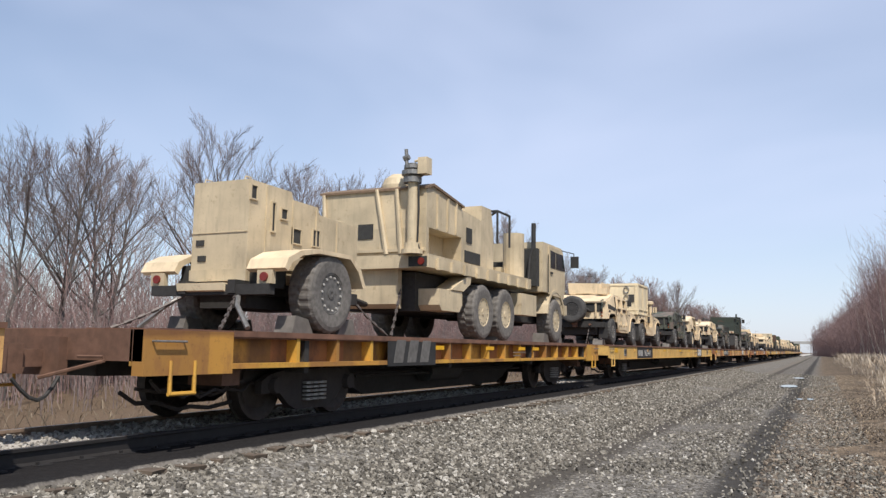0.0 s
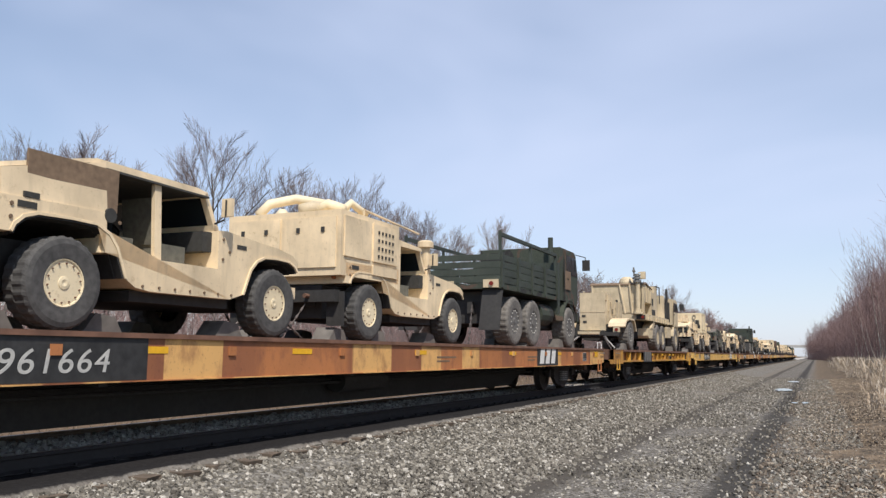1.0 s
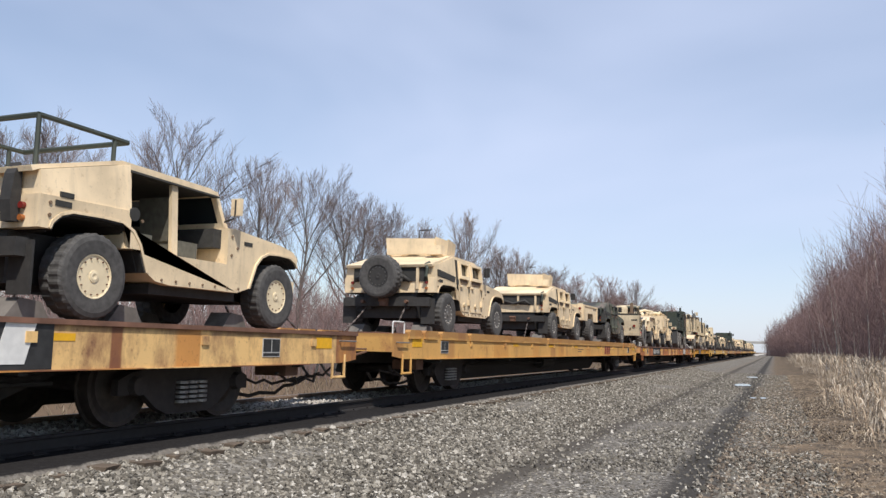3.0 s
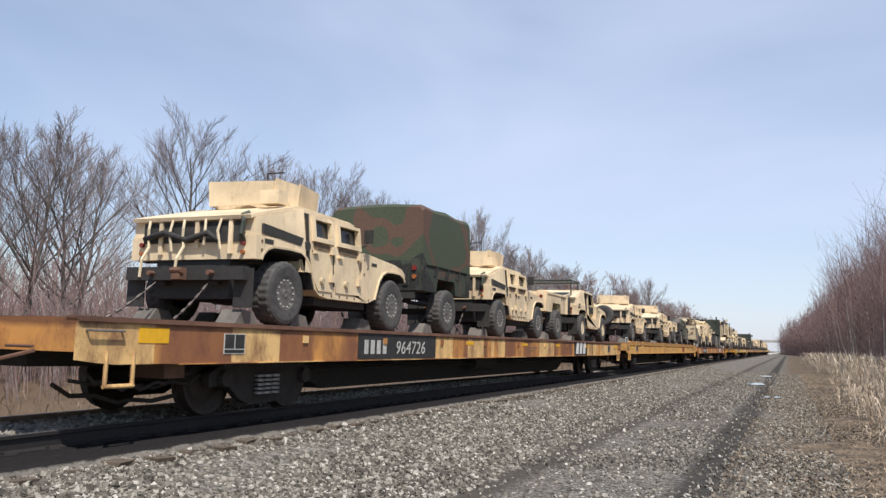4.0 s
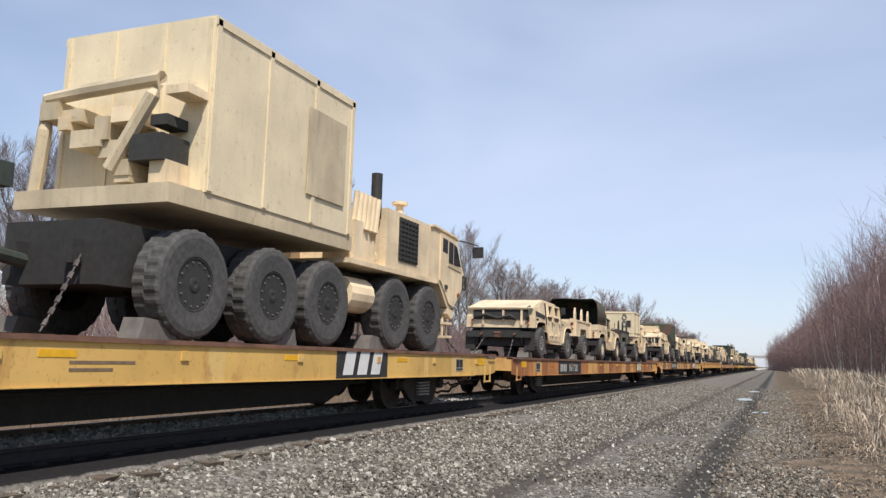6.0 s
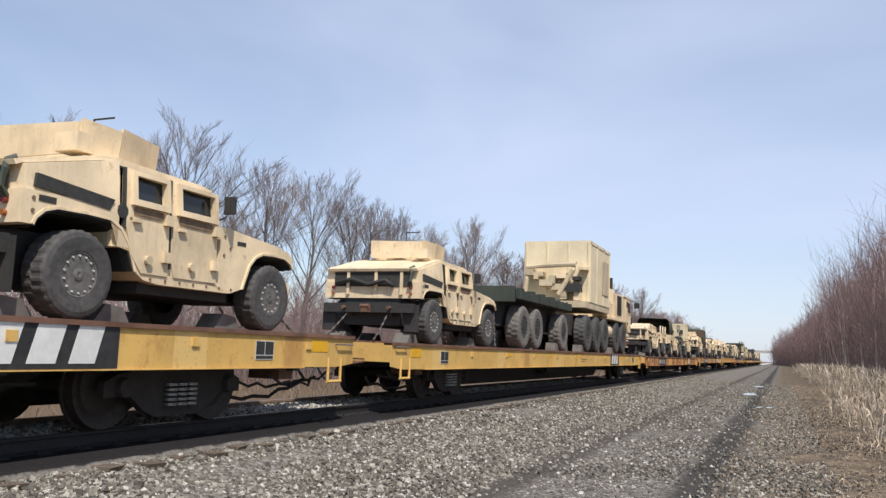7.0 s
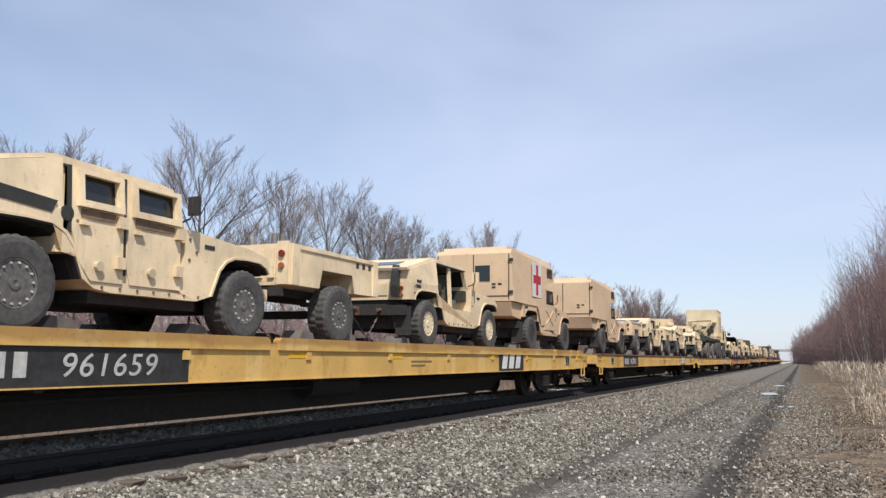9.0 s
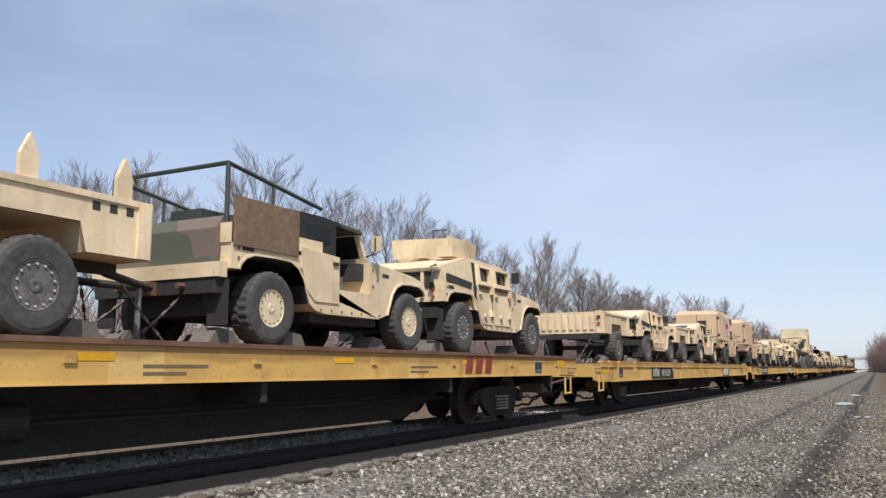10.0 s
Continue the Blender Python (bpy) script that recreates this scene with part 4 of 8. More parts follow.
            tube(b, (sx * 1.0, 0.50, 1.18), (sx * 1.069, 0.50, 1.18), 0.075, n=16)
            part("filler_cap", b, INSIDE, car)
        if panel:
            b = B()
            box(b, 0.995, 1.02, -0.45, 0.62, 1.22, 1.66)
            part("side_cover", b, panel, car, "brown flap over the hatch side")
        if doors:
            for sx in (-1, 1):
                for y0, y1 in ((0.56, 1.24), (1.28, 2.10)):
                    b = B()
                    yb = y0 + 0.20 if y0 < 1 else y0
                    zt, gi = ZR - 0.06, 0.10
                    ring_plate(b, [(y0, 1.02), (y0 + (yb - y0) * 0.55, 0.72), (yb + 0.06, 0.55), (y1, 0.55), (y1, zt - 0.02), (y0, zt)], [(y0 + gi, 1.34), (y0 + 0.2, 1.335), (y0 + 0.3, 1.33), (y1 - gi, 1.33), (y1 - gi, zt - 0.07), (y0 + gi, zt - 0.06)], sx * 1.0, sx * 1.075)
                    d = part("door", lean_in(b), paint, car, bev=0.008)
                    b = B()
                    box(b, sx * 1.0, sx * 1.03, y0 + 0.09, y1 - 0.09, 1.34, ZR - 0.12)
                    part("window", lean_in(b), GLASS, d, "dark reflective window")
                    b = B()
                    yo0, yo1 = y0 + 0.05, y1 - 0.05
                    ring_plate(b, [(yo0, 1.27), (yo1, 1.27), (yo1, zt - 0.02), (yo0, zt - 0.02)], [(yo0 + 0.06, 1.34), (yo1 - 0.06, 1.34), (yo1 - 0.06, zt - 0.07), (yo0 + 0.06, zt - 0.07)], sx * 1.06, sx * 1.12)
                    part("window_frame", lean_in(b), paint, d, bev=0.008)
                    b = B()
                    box(b, sx * 1.04, sx * 1.072, y0 - 0.036, y0 - 0.004, 0.64 if y0 > 1 else 1.0, zt)
                    part("door_gap", lean_in(b), INSIDE, d)
                    b = B()
                    box(b, sx * 1.06, sx * 1.11, y0 + 0.08, y0 + 0.20, 1.09, 1.125)
                    part("door_handle", b, paint, d, bev=0.01)
                    for hz in (0.70, 1.12):
                        b = B()
                        box(b, sx * 1.06, sx * 1.12, y1 - 0.12, y1 - 0.01, hz, hz + 0.12)
                        part("hinge", b, paint, d, bev=0.015)
                    b = B()
                    tube(b, (sx * 1.07, y0 + 0.34, 0.70), (sx * 1.115, y0 + 0.34, 0.70), 0.05, n=10)
                    part("door_boss", b, TAN_D if paint is TAN else paint, d)
                    # brown bar paints in the shade beneath the window frame
                    b = B()
                    box(b, sx * 1.07, sx * 1.078, y0 + 0.10, y1 - 0.14, 1.17, 1.255)
                    part("scuffed_patch", b, BROWN, d)
        if turret:
            b = B()
            lathe_z(b, [(0.50, ZR), (0.50, ZR + 0.09), (0.42, ZR + 0.09), (0.42, ZR)], 0.0, 0.95, 24)
            t = part("turret_ring", b, paint, car)
            # open-topped shield of flat plates
            for pts in ([(-0.56, 0.28), (0.56, 0.28)], [(0.56, 0.28), (0.66, 0.75)], [(0.66, 0.75), (0.58, 1.42)], [(-0.56, 0.28), (-0.66, 0.75)], [(-0.66, 0.75), (-0.58, 1.42)], [(-0.28, 1.50), (-0.58, 1.42)], [(0.28, 1.50), (0.58, 1.42)]):
                (xa, ya), (xb, yb) = pts
                b = B()
                va = [b.verts.new(q) for q in ((xa, ya, ZR + 0.06), (xb, yb, ZR + 0.06), (xb * 1.06, yb, ZR + 0.40), (xa * 1.06, ya, ZR + 0.44))]
                nrm = Vector((yb - ya, xa - xb, 0)).normalized() * 0.03
                vb = [b.verts.new(v.co + nrm) for v in va]
                b.faces.new(va), b.faces.new(vb[::-1])
                for i in range(4):
                    j = (i + 1) % 4
                    b.faces.new((va[i], vb[i], vb[j], va[j]))
                part("shield_plate", b, paint, t)
            b = B()
            box(b, 0.52, 0.84, 0.02, 0.26, ZR + 0.02, ZR + 0.22)
            part("stowage_box", b, paint, t, bev=0.01)
            b = B()
            tube(b, (-0.2, 1.2, ZR + 0.44), (-0.2, 1.2, ZR + 0.74), 0.012, n=6)
            tube(b, (-0.2, 1.2, ZR + 0.74), (0.12, 1.2, ZR + 0.74), 0.012, n=6)
            part("antenna", b, BLACK, t)
        if rack:
            b = B()
            for sx in (-1, 1):
                for y in (-0.6, 0.4):
                    tube(b, (sx * 0.8, y, 1.45 if y < 0 else ZR), (sx * 0.8, y, 2.02), 0.025, n=6)
                tube(b, (sx * 0.8, -0.6, 2.02), (sx * 0.8, 0.6, 2.02), 0.03, n=6)
            tube(b, (-0.8, -0.6, 2.02), (0.8, -0.6, 2.02), 0.03, n=6)
            tube(b, (-0.8, 0.6, 2.02), (0.8, 0.6, 2.02), 0.03, n=6)
            part("roof_rack", b, OLIVE, car, "olive tubular rack")
        if spare:
            b = B()
            tube(b, (-0.05, -0.86, 0.75), (-0.05, -0.90, 1.25), 0.04, n=6)
            part("spare_carrier", b, BLACK, car)
            w = put_wheel(car, "light", BLACK, 0.2, -1.05, 1.18)
            w.matrix_basis = pose(-0.05, -1.05, 1.18, 0, 0, -90)
    else:
        # two-seat cab: low doors cut away, pillars, cab back
        b = B()
        for sx in (-1, 1):
            box(b, sx * 0.97 - 0.03, sx * 0.97 + 0.03, 1.06, 1.16, 0.80, ZR - 0.04)
        part("pillar", b, paint, car)
        if style in ("soft", "frame"):
            b = B()
            prism(b, [(0.46, 0.80), (1.02, 0.80), (1.02, 1.24), (0.46, 1.22)], -W, W)
            part("cab_side", b, paint, car, bev=0.012)
            b = B()
            box(b, -W, W, -0.76, -0.71, 1.17, 1.40)
            box(b, -W, -W + 0.05, -0.74, 1.0, 1.17, 1.40)
            box(b, W - 0.05, W, -0.74, 1.0, 1.17, 1.40)
            part("cargo_side", b, paint, car, bev=0.01)
            b = B()
            for k in range(5):
                x = -0.7 + k * 0.35
                box(b, x - 0.05, x + 0.05, -0.775, -0.755, 0.86, 1.36)
            part("tailgate_rib", b, paint, car)
        if style == "soft":
            # canvas: cab top and a taller load cover, open behind
            b = B()
            prism(b, [(0.98, 1.40), (1.10, ZR + 0.05), (2.04, ZR - 0.02), (2.08, ZR - 0.07), (1.16, ZR - 0.03), (1.08, 1.40)], -0.98, 0.98)
            part("cab_canvas", b, CANVAS, car, "dark camouflage canvas cab top")
            b = B()
            rows = []
            for y, h in ((-0.74, 2.42), (-0.45, 2.44), (-0.15, 2.38), (0.15, 2.43), (0.45, 2.36), (0.80, 2.32), (1.02, 2.02)):
                row = []
                for x, zz in ((-1.0, 1.36), (-1.03, 1.9), (-0.97, h - 0.14), (-0.8, h), (-0.3, h + 0.02), (0.3, h - 0.01), (0.8, h), (0.97, h - 0.14), (1.03, 1.9), (1.0, 1.36)):
                    row.append(b.verts.new((x + 0.02 * noise.noise(Vector((x, y * 3, zz * 3))), y, zz + 0.03 * noise.noise(Vector((x * 2, y * 2.5, 1))))))
                rows.append(row)
            for r0, r1 in zip(rows, rows[1:]):
                for i in range(len(r0) - 1):
                    b.faces.new((r0[i], r0[i + 1], r1[i + 1], r1[i]))
            b.faces.new(rows[-1])
            top_ = part("load_canvas", b, CANVAS, car, "sagging camouflage canvas load cover, open at the back", smooth=True)
            md = top_.modifiers.new("thick", "SOLIDIFY")
            md.thickness = 0.015
            b = B()
            box(b, -0.96, 0.96, 0.92, 0.96, 1.2, 2.2)
            box(b, -0.97, 0.97, -0.72, 0.96, 1.18, 1.21)
            part("load_lining", b, INSIDE, car)
        if style == "frame":
            for sx in (-1, 1):
                b = B()
                prism(b, [(0.54, 1.28), (0.56, 1.0), (0.66, 0.74), (0.84, 0.60), (1.38, 0.60), (1.38, 1.24)], sx * 1.0, sx * 1.075)
                d = part("door", b, paint, car, bev=0.015)
                b = B()
                box(b, sx * 1.06, sx * 1.10, 1.22, 1.34, 1.12, 1.16)
                part("door_handle", b, INSIDE, d)
                b = B()
                prism(b, [(0.50, 1.30), (1.36, 1.26), (1.36, ZR - 0.04), (1.10, ZR + 0.03), (0.48, ZR + 0.02)], sx * 0.99, sx * 1.02)
                cs = part("canvas_side", b, CANVAS, car, "camouflage canvas side curtain")
                b = B()
                box(b, sx * 1.02, sx * 1.026, 0.72, 1.22, 1.40, 1.62)
                part("window", b, GLASS, cs)
            b = B()
            box(b, -1.03, 1.03, -0.92, -0.765, 0.76, 0.93)
            part("tailgate_beam", b, paint, car, bev=0.02)
            b = B()
            prism(b, [(1.05, 1.30), (1.10, ZR + 0.04), (2.04, ZR - 0.02), (2.08, ZR - 0.07), (1.18, ZR - 0.02), (1.12, 1.30)], -0.98, 0.98)
            part("cab_canvas", b, CANVAS, car, "dark camouflage canvas cab top")
            b = B()
            for sx in (-1, 1):
                tube(b, (sx * 0.95, -0.72, 1.38), (sx * 0.95, -0.72, 2.12), 0.028, n=6)
                tube(b, (sx * 0.95, -0.72, 2.12), (sx * 0.95, 1.1, 1.88), 0.028, n=6)
                tube(b, (sx * 0.95, 0.1, 1.38), (sx * 0.95, 0.1, 2.0), 0.022, n=6)
            tube(b, (-0.95, -0.72, 2.12), (0.95, -0.72, 2.12), 0.028, n=6)
            part("bow_frame", b, OLIVE, car, "bare olive canvas bows")
            b = B()
            prism(b, [(-0.84, 0.84), (-0.84, 1.34), (-0.70, 1.50), (0.30, 1.52), (0.30, 1.42), (-0.70, 1.40), (-0.77, 0.84)], -0.90, 0.90)
            part("stowed_canvas", b, CAMO_L, car, "dark canvas hanging over the tailgate", bev=0.02)
            b = B()
            box(b, W, W + 0.03, -0.72, 0.46, 1.14, 1.72)
            part("side_cover", b, BROWN, car, "brown stowed side flap")
            b = B()
            for k in range(6):
                x = random.uniform(-0.7, 0.7)
                y = random.uniform(-0.5, 0.8)
                box(b, x - 0.25, x + 0.25, y - 0.25, y + 0.25, 1.18, random.uniform(1.45, 1.75))
            part("stowed_load", b, OLIVE, car, "olive stowed load", bev=0.06)
        if style == "shelter":
            b = B()
            prism(b, [(0.46, 0.80), (1.02, 0.80), (1.02, 1.24), (0.46, 1.22)], -W, W)
            part("cab_side", b, paint, car, bev=0.012)
            b = B()
            box(b, -1.06, 1.06, -0.86, 1.04, 1.20, 2.44)
            sh = part("shelter_box", b, CREAM, car, "cream panelled equipment shelter", bev=0.025)
            b = B()
            for x in (-1.075, 1.075):
                for y in (-0.84, 0.10, 1.0):
                    box(b, x - 0.012, x + 0.012, y - 0.02, y + 0.02, 1.22, 2.42)
                for z in (1.24, 1.42, 2.38):
                    box(b, x - 0.012, x + 0.012, -0.86, 1.04, z - 0.02, z + 0.02)
            for x in (-1.02, -0.5, 0.98):
                box(b, x - 0.025, x + 0.025, -0.885, -0.86, 1.24, 2.40)
            for z in (1.24, 1.40, 2.37):
                box(b, -1.04, 1.04, -0.882, -0.86, z - 0.02, z + 0.02)
            part("panel_seam", b, CREAM, sh)
            b = B()
            box(b, 0.70, 0.92, -0.89, -0.862, 1.70, 2.0)
            box(b, -0.86, -0.6, -0.885, -0.862, 1.5, 1.62)
            part("vent", b, INSIDE, sh)
            b = B()
            for z in (2.18, 1.86):
                for a in range(12):
                    a0, a1 = a * math.pi / 6, (a + 1) * math.pi / 6
                    tube(b, (0.62 + 0.1 * math.cos(a0), -0.89, z + 0.12 * math.sin(a0)), (0.62 + 0.1 * math.cos(a1), -0.89, z + 0.12 * math.sin(a1)), 0.02, n=5)
            part("cable_coil", b, STEEL, sh)
            b = B()
            for z in (0.86, 0.98, 1.12):
                box(b, W + 0.0, W + 0.03, 0.50, 0.86, z, z + 0.04)
            for y in (0.50, 0.84):
                box(b, W, W + 0.03, y, y + 0.04, 0.72, 1.20)
            part("side_ladder", b, paint, car)
            b = B()
            prism(b, [(1.05, ZR - 0.02), (1.10, ZR + 0.03), (2.0, ZR), (2.06, ZR - 0.06), (1.16, ZR - 0.06)], -0.98, 0.98)
            part("cab_roof", b, OLIVE, car, "olive cab top")
        if style == "utility":
            b = B()
            prism(b, [(0.46, 0.80), (1.02, 0.80), (1.02, 1.24), (0.46, 1.22)], -W, W)
            part("cab_side", b, paint, car, bev=0.012)
            b = B()
            box(b, -1.06, 1.06, -0.90, 0.98, 0.98, 1.98)
            ub = part("tool_body", b, paint, car, "boxy tool body with side lockers", bev=0.02)
            for y0, y1 in ((-0.82, -0.02), (0.06, 0.88)):
                for z0, z1 in ((1.06, 1.22), (1.28, 1.90)):
                    if not (y1 < 0.6 and z0 < 1.2):
                        for sx in (-1, 1):
                            b = B()
                            box(b, sx * 1.06 - 0.0, sx * 1.085, y0, y1, z0, z1)
                            part("locker_door", b, paint, ub, bev=0.006)
            for x in (-0.98, 0.04):
                b = B()
                box(b, x, x + 0.94, -0.925, -0.90, 1.10, 1.88)
                part("locker_door", b, paint, ub, bev=0.006)
            b = B()
            for k in range(5):
                for j in range(4):
                    box(b, 1.085, 1.10, 0.20 + k * 0.12, 0.24 + k * 0.12, 1.35 + j * 0.13, 1.40 + j * 0.13)
            for x in (-0.75, -0.3, 0.3, 0.75):
                box(b, x - 0.03, x + 0.03, -0.94, -0.92, 1.64, 1.72)
            part("latch", b, INSIDE, ub)
            rr = random.Random(5)
            for k in range(9):
                b = B()
                x, y = rr.uniform(-0.75, 0.75), -0.7 + 0.19 * k
                x2, y2, r = x + rr.uniform(-0.3, 0.5), y + rr.uniform(0.1, 0.5), rr.uniform(0.06, 0.12)
                hose(b, [(x, y, 2.03), (x * 0.6 + x2 * 0.4, y * 0.6 + y2 * 0.4, 2.10 + 0.06 * (k % 3)), (x2, y2, 2.06)], r, 8)
                part("stowed_roll", b, CREAM if k % 3 else TAN_D, ub, "tan roll of gear lashed on top", smooth=True)
            b = B()
            hose(b, [(-0.6, -0.75, 2.0), (-0.5, -0.6, 2.2), (-0.2, -0.3, 2.32), (0.3, 0.1, 2.24)], 0.08, 8)
            part("stowed_roll", b, CREAM, ub, "tan roll of gear lashed on top", smooth=True)
            b = B()
            for sx in (-1, 1):
                tube(b, (sx * 0.98, -0.1, 1.98), (sx * 0.98, -0.1, 2.1), 0.02, n=6)
                tube(b, (sx * 0.98, -0.1, 2.1), (sx * 0.98, 1.9, 1.98), 0.02, n=6)
            part("grab_rail", b, paint, ub)
            b = B()
            prism(b, [(1.0, ZR - 0.02), (1.05, ZR + 0.05), (2.0, ZR), (2.06, ZR - 0.06), (1.1, ZR - 0.06)], -0.98, 0.98)
            part("cab_roof", b, paint, car)
        if style == "ambulance":
            b = B()
            prism(b, [(-1.52, 1.22), (-1.52, 2.42), (-1.46, 2.52), (1.72, 2.52), (1.98, 2.30), (2.06, 1.98), (1.30, 1.88), (1.12, 1.80), (1.12, 0.72), (0.80, 0.70), (0.58, 1.08), (0.46, 1.20), (-0.60, 1.20)], -1.08, 1.08)
            for v_ in b.verts:
                if v_.co.z > 2.35:
                    v_.co.x *= 0.93
            bx = part("ambulance_body", b, paint, car, "tall boxy body with a cab-over front", bev=0.05)
            b = B()
            prism(b, [(-1.48, 2.45), (1.70, 2.45), (1.55, 2.60), (-1.40, 2.60)], -0.86, 0.86)
            part("roof_hump", b, paint, bx, bev=0.04)
            b = B()
            prism(b, [(-1.52, 1.20), (-0.62, 1.20), (-0.60, 0.98), (-0.74, 0.80), (-1.40, 0.86)], -1.0, 1.0)
            part("rear_step", b, paint, bx, bev=0.02)
            b = B()
            for k in range(7):
                for sx in (-1, 1):
                    box(b, sx * 1.08, sx * 1.09, 1.35, 1.85, 2.06 + 0.04 * k, 2.078 + 0.04 * k)
            part("louvre", b, BLACK, bx)
            b = B()
            for x in (-0.98, 0.0, 0.94):
                box(b, x, x + 0.02, -1.532, -1.52, 1.26, 2.40)
            box(b, -0.98, 0.96, -1.532, -1.52, 1.34, 1.36)
            for sx in (-1, 1):
                for z in (1.4, 2.2):
                    box(b, sx * 1.0 - 0.06, sx * 1.0 + 0.06, -1.55, -1.52, z, z + 0.08)
            part("door_seam", b, INSIDE, bx)
            b = B()
            for x, z in ((-0.6, 1.62), (-0.48, 1.6), (0.5, 1.62), (0.5, 1.54), (0.66, 1.62)):
                box(b, x, x + 0.1, -1.526, -1.52, z, z + 0.05)
            part("stencil_bar", b, INSIDE, bx)
            if cross:
                b = B()
                box(b, 1.081, 1.088, -0.02, 0.80, 1.44, 2.36)
                part("emblem_panel", b, WHITE, bx, "white square panel")
                b = B()
                box(b, 1.089, 1.094, 0.30, 0.48, 1.50, 2.30)
                box(b, 1.089, 1.094, 0.06, 0.30, 1.80, 2.02)
                box(b, 1.089, 1.094, 0.48, 0.72, 1.80, 2.02)
                part("red_cross", b, RED, bx, "red cross")
                b = B()
                box(b, 0.05, 0.45, -1.532, -1.52, 1.72, 2.12)
                part("rear_window", b, GLASS, bx)
            for sx in (-1, 1):
                b = B()
                prism(b, [(1.14, 0.60), (2.12, 0.60), (2.14, 1.26), (2.02, ZR - 0.02), (1.14, ZR)], sx * 1.0, sx * 1.075)
                d = part("door", b, paint, car, bev=0.01)
                b = B()
                prism(b, [(1.30, 1.32), (2.0, 1.32), (1.92, 1.70), (1.30, 1.70)], sx * 1.076, sx * 1.082)
                part("window", b, GLASS, d)
                b = B()
                for (ya, za), (yb, zb) in (((1.25, 0.75), (1.95, 1.15)), ((1.25, 1.15), (1.95, 0.75))):
                    tube(b, (sx * 1.076, ya, za), (sx * 1.076, yb, zb), 0.018, n=5)
                part("door_brace", b, paint, d)
    chocks(car, (-0.62, 0.66, WB - 0.66))
    tie_downs(car, -0.9, 4.0)
    return tagged(car, label, "military truck", "vehicles on the train")


def lathe_z(bm, prof, cx, cy, n=24):
    """A profile of (radius, z) points turned round an upright axis."""
    rings = [[bm.verts.new((cx + r * math.cos(2 * math.pi * k / n), cy + r * math.sin(2 * math.pi * k / n), z)) for k in range(n)] for r, z in prof]
    for a, b in zip(rings, rings[1:]):
        for k in range(n):
            bm.faces.new((a[k], a[(k + 1) % n], b[(k + 1) % n], b[k]))


def trailer(paint=TAN, cover="", stakes=False, load=False, label=""):
    """A two-wheeled cargo trailer. y = 0 is its axle, the drawbar points to +y."""
    t = empty("cargo_trailer")
    W = 1.0
    b = B()
    z0, z1 = 0.82, 1.40
    prof = [(-1.25, z0), (-1.25, z1), (1.25, z1), (1.25, z0), (0.52, z0), (0.44, 1.10), (-0.44, 1.10), (-0.52, z0)]
    # sides with wheel cut-outs and a floor between them, as one shell
    prism(b, [(-1.29, z0), (-1.29, z0 + 0.06), (-0.56, z0 + 0.06), (-0.48, 1.14), (0.48, 1.14), (0.56, z0 + 0.06), (1.29, z0 + 0.06), (1.29, z0), (0.52, z0), (0.44, 1.10), (-0.44, 1.10), (-0.52, z0)], -W, W)
    body = part("floor_pan", b, paint, t)
    for sx in (-1, 1):
        b = B()
        prism(b, prof, sx * (W - 0.05), sx * (W + 0.004))
        part("side_panel", b, paint, t, bev=0.012)
    for sy in (-1, 1):
        b = B()
        box(b, -W - 0.004, W + 0.004, min(sy * 1.24, sy * 1.294), max(sy * 1.24, sy * 1.294), z0 - 0.004, z1 + 0.004)
        part("tailgate" if sy < 0 else "front_panel", b, paint, t, bev=0.012)
    b = B()
    for k in range(8):
        x = -0.70 + k * 0.2
        box(b, x - 0.05, x + 0.05, -1.325, -1.29, z0 + 0.10, z1 - 0.07)
    for sx in (-1, 1):
        box(b, sx * W - 0.0, sx * (W + 0.03), -1.26, -1.08, z0, z1)
        box(b, sx * W - 0.0, sx * (W + 0.03), 1.10, 1.26, z0, z1)
        box(b, sx * 0.90 - 0.09, sx * 0.90 + 0.09, -1.34, -1.29, z0, z1 + 0.03)
        box(b, sx * W, sx * (W + 0.025), -1.26, 1.26, z1 - 0.06, z1)
    part("rib", b, paint, body)
    b = B()
    for sx in (-1, 1):
        for k in range(4):
            y = 0.56 + k * 0.2
            box(b, sx * (W + 0.001), sx * (W + 0.006), y, y + 0.09, z1 - 0.17, z1 - 0.08)
    part("stake_hole", b, INSIDE, body)
    for sx in (-1, 1):
        b = B()
        tube(b, (sx * 0.90, -1.34, 1.25), (sx * 0.90, -1.37, 1.25), 0.05, n=12)
        part("tail_lamp", b, LAMPRED, t)
        b = B()
        tube(b, (sx * 0.90, -1.34, 1.08), (sx * 0.90, -1.37, 1.08), 0.045, n=12)
        part("tail_lamp", b, AMBER, t)
    b = B()
    for sx in (-1, 1):
        box(b, sx * 0.45 - 0.05, sx * 0.45 + 0.05, -1.3, 1.3, 0.70, 0.82)
        tube(b, (sx * 0.45, 1.2, 0.72), (0.0, 2.25, 0.66), 0.045, n=8)
    box(b, -0.86, 0.86, -0.08, 0.08, 0.40, 0.52)
    box(b, -0.9, 0.9, -1.36, -1.28, 0.66, 0.78)
    part("chassis", b, BLACK, t)
    b = B()
    tube(b, (0.12, 1.95, 0.72), (0.12, 1.95, 0.05), 0.035, n=8)
    tube(b, (0.12, 1.95, 0.06), (0.12, 1.95, 0.0), 0.09, n=10)
    part("support_leg", b, STEEL, t)
    put_wheel(t, "trailer", STEEL, 0.90, 0.0)
    put_wheel(t, "trailer", STEEL, -0.90, 0.0)
    if stakes:
        for sx in (-1, 1):
            for y in (-1.15, -0.1, 0.95):
                b = B()
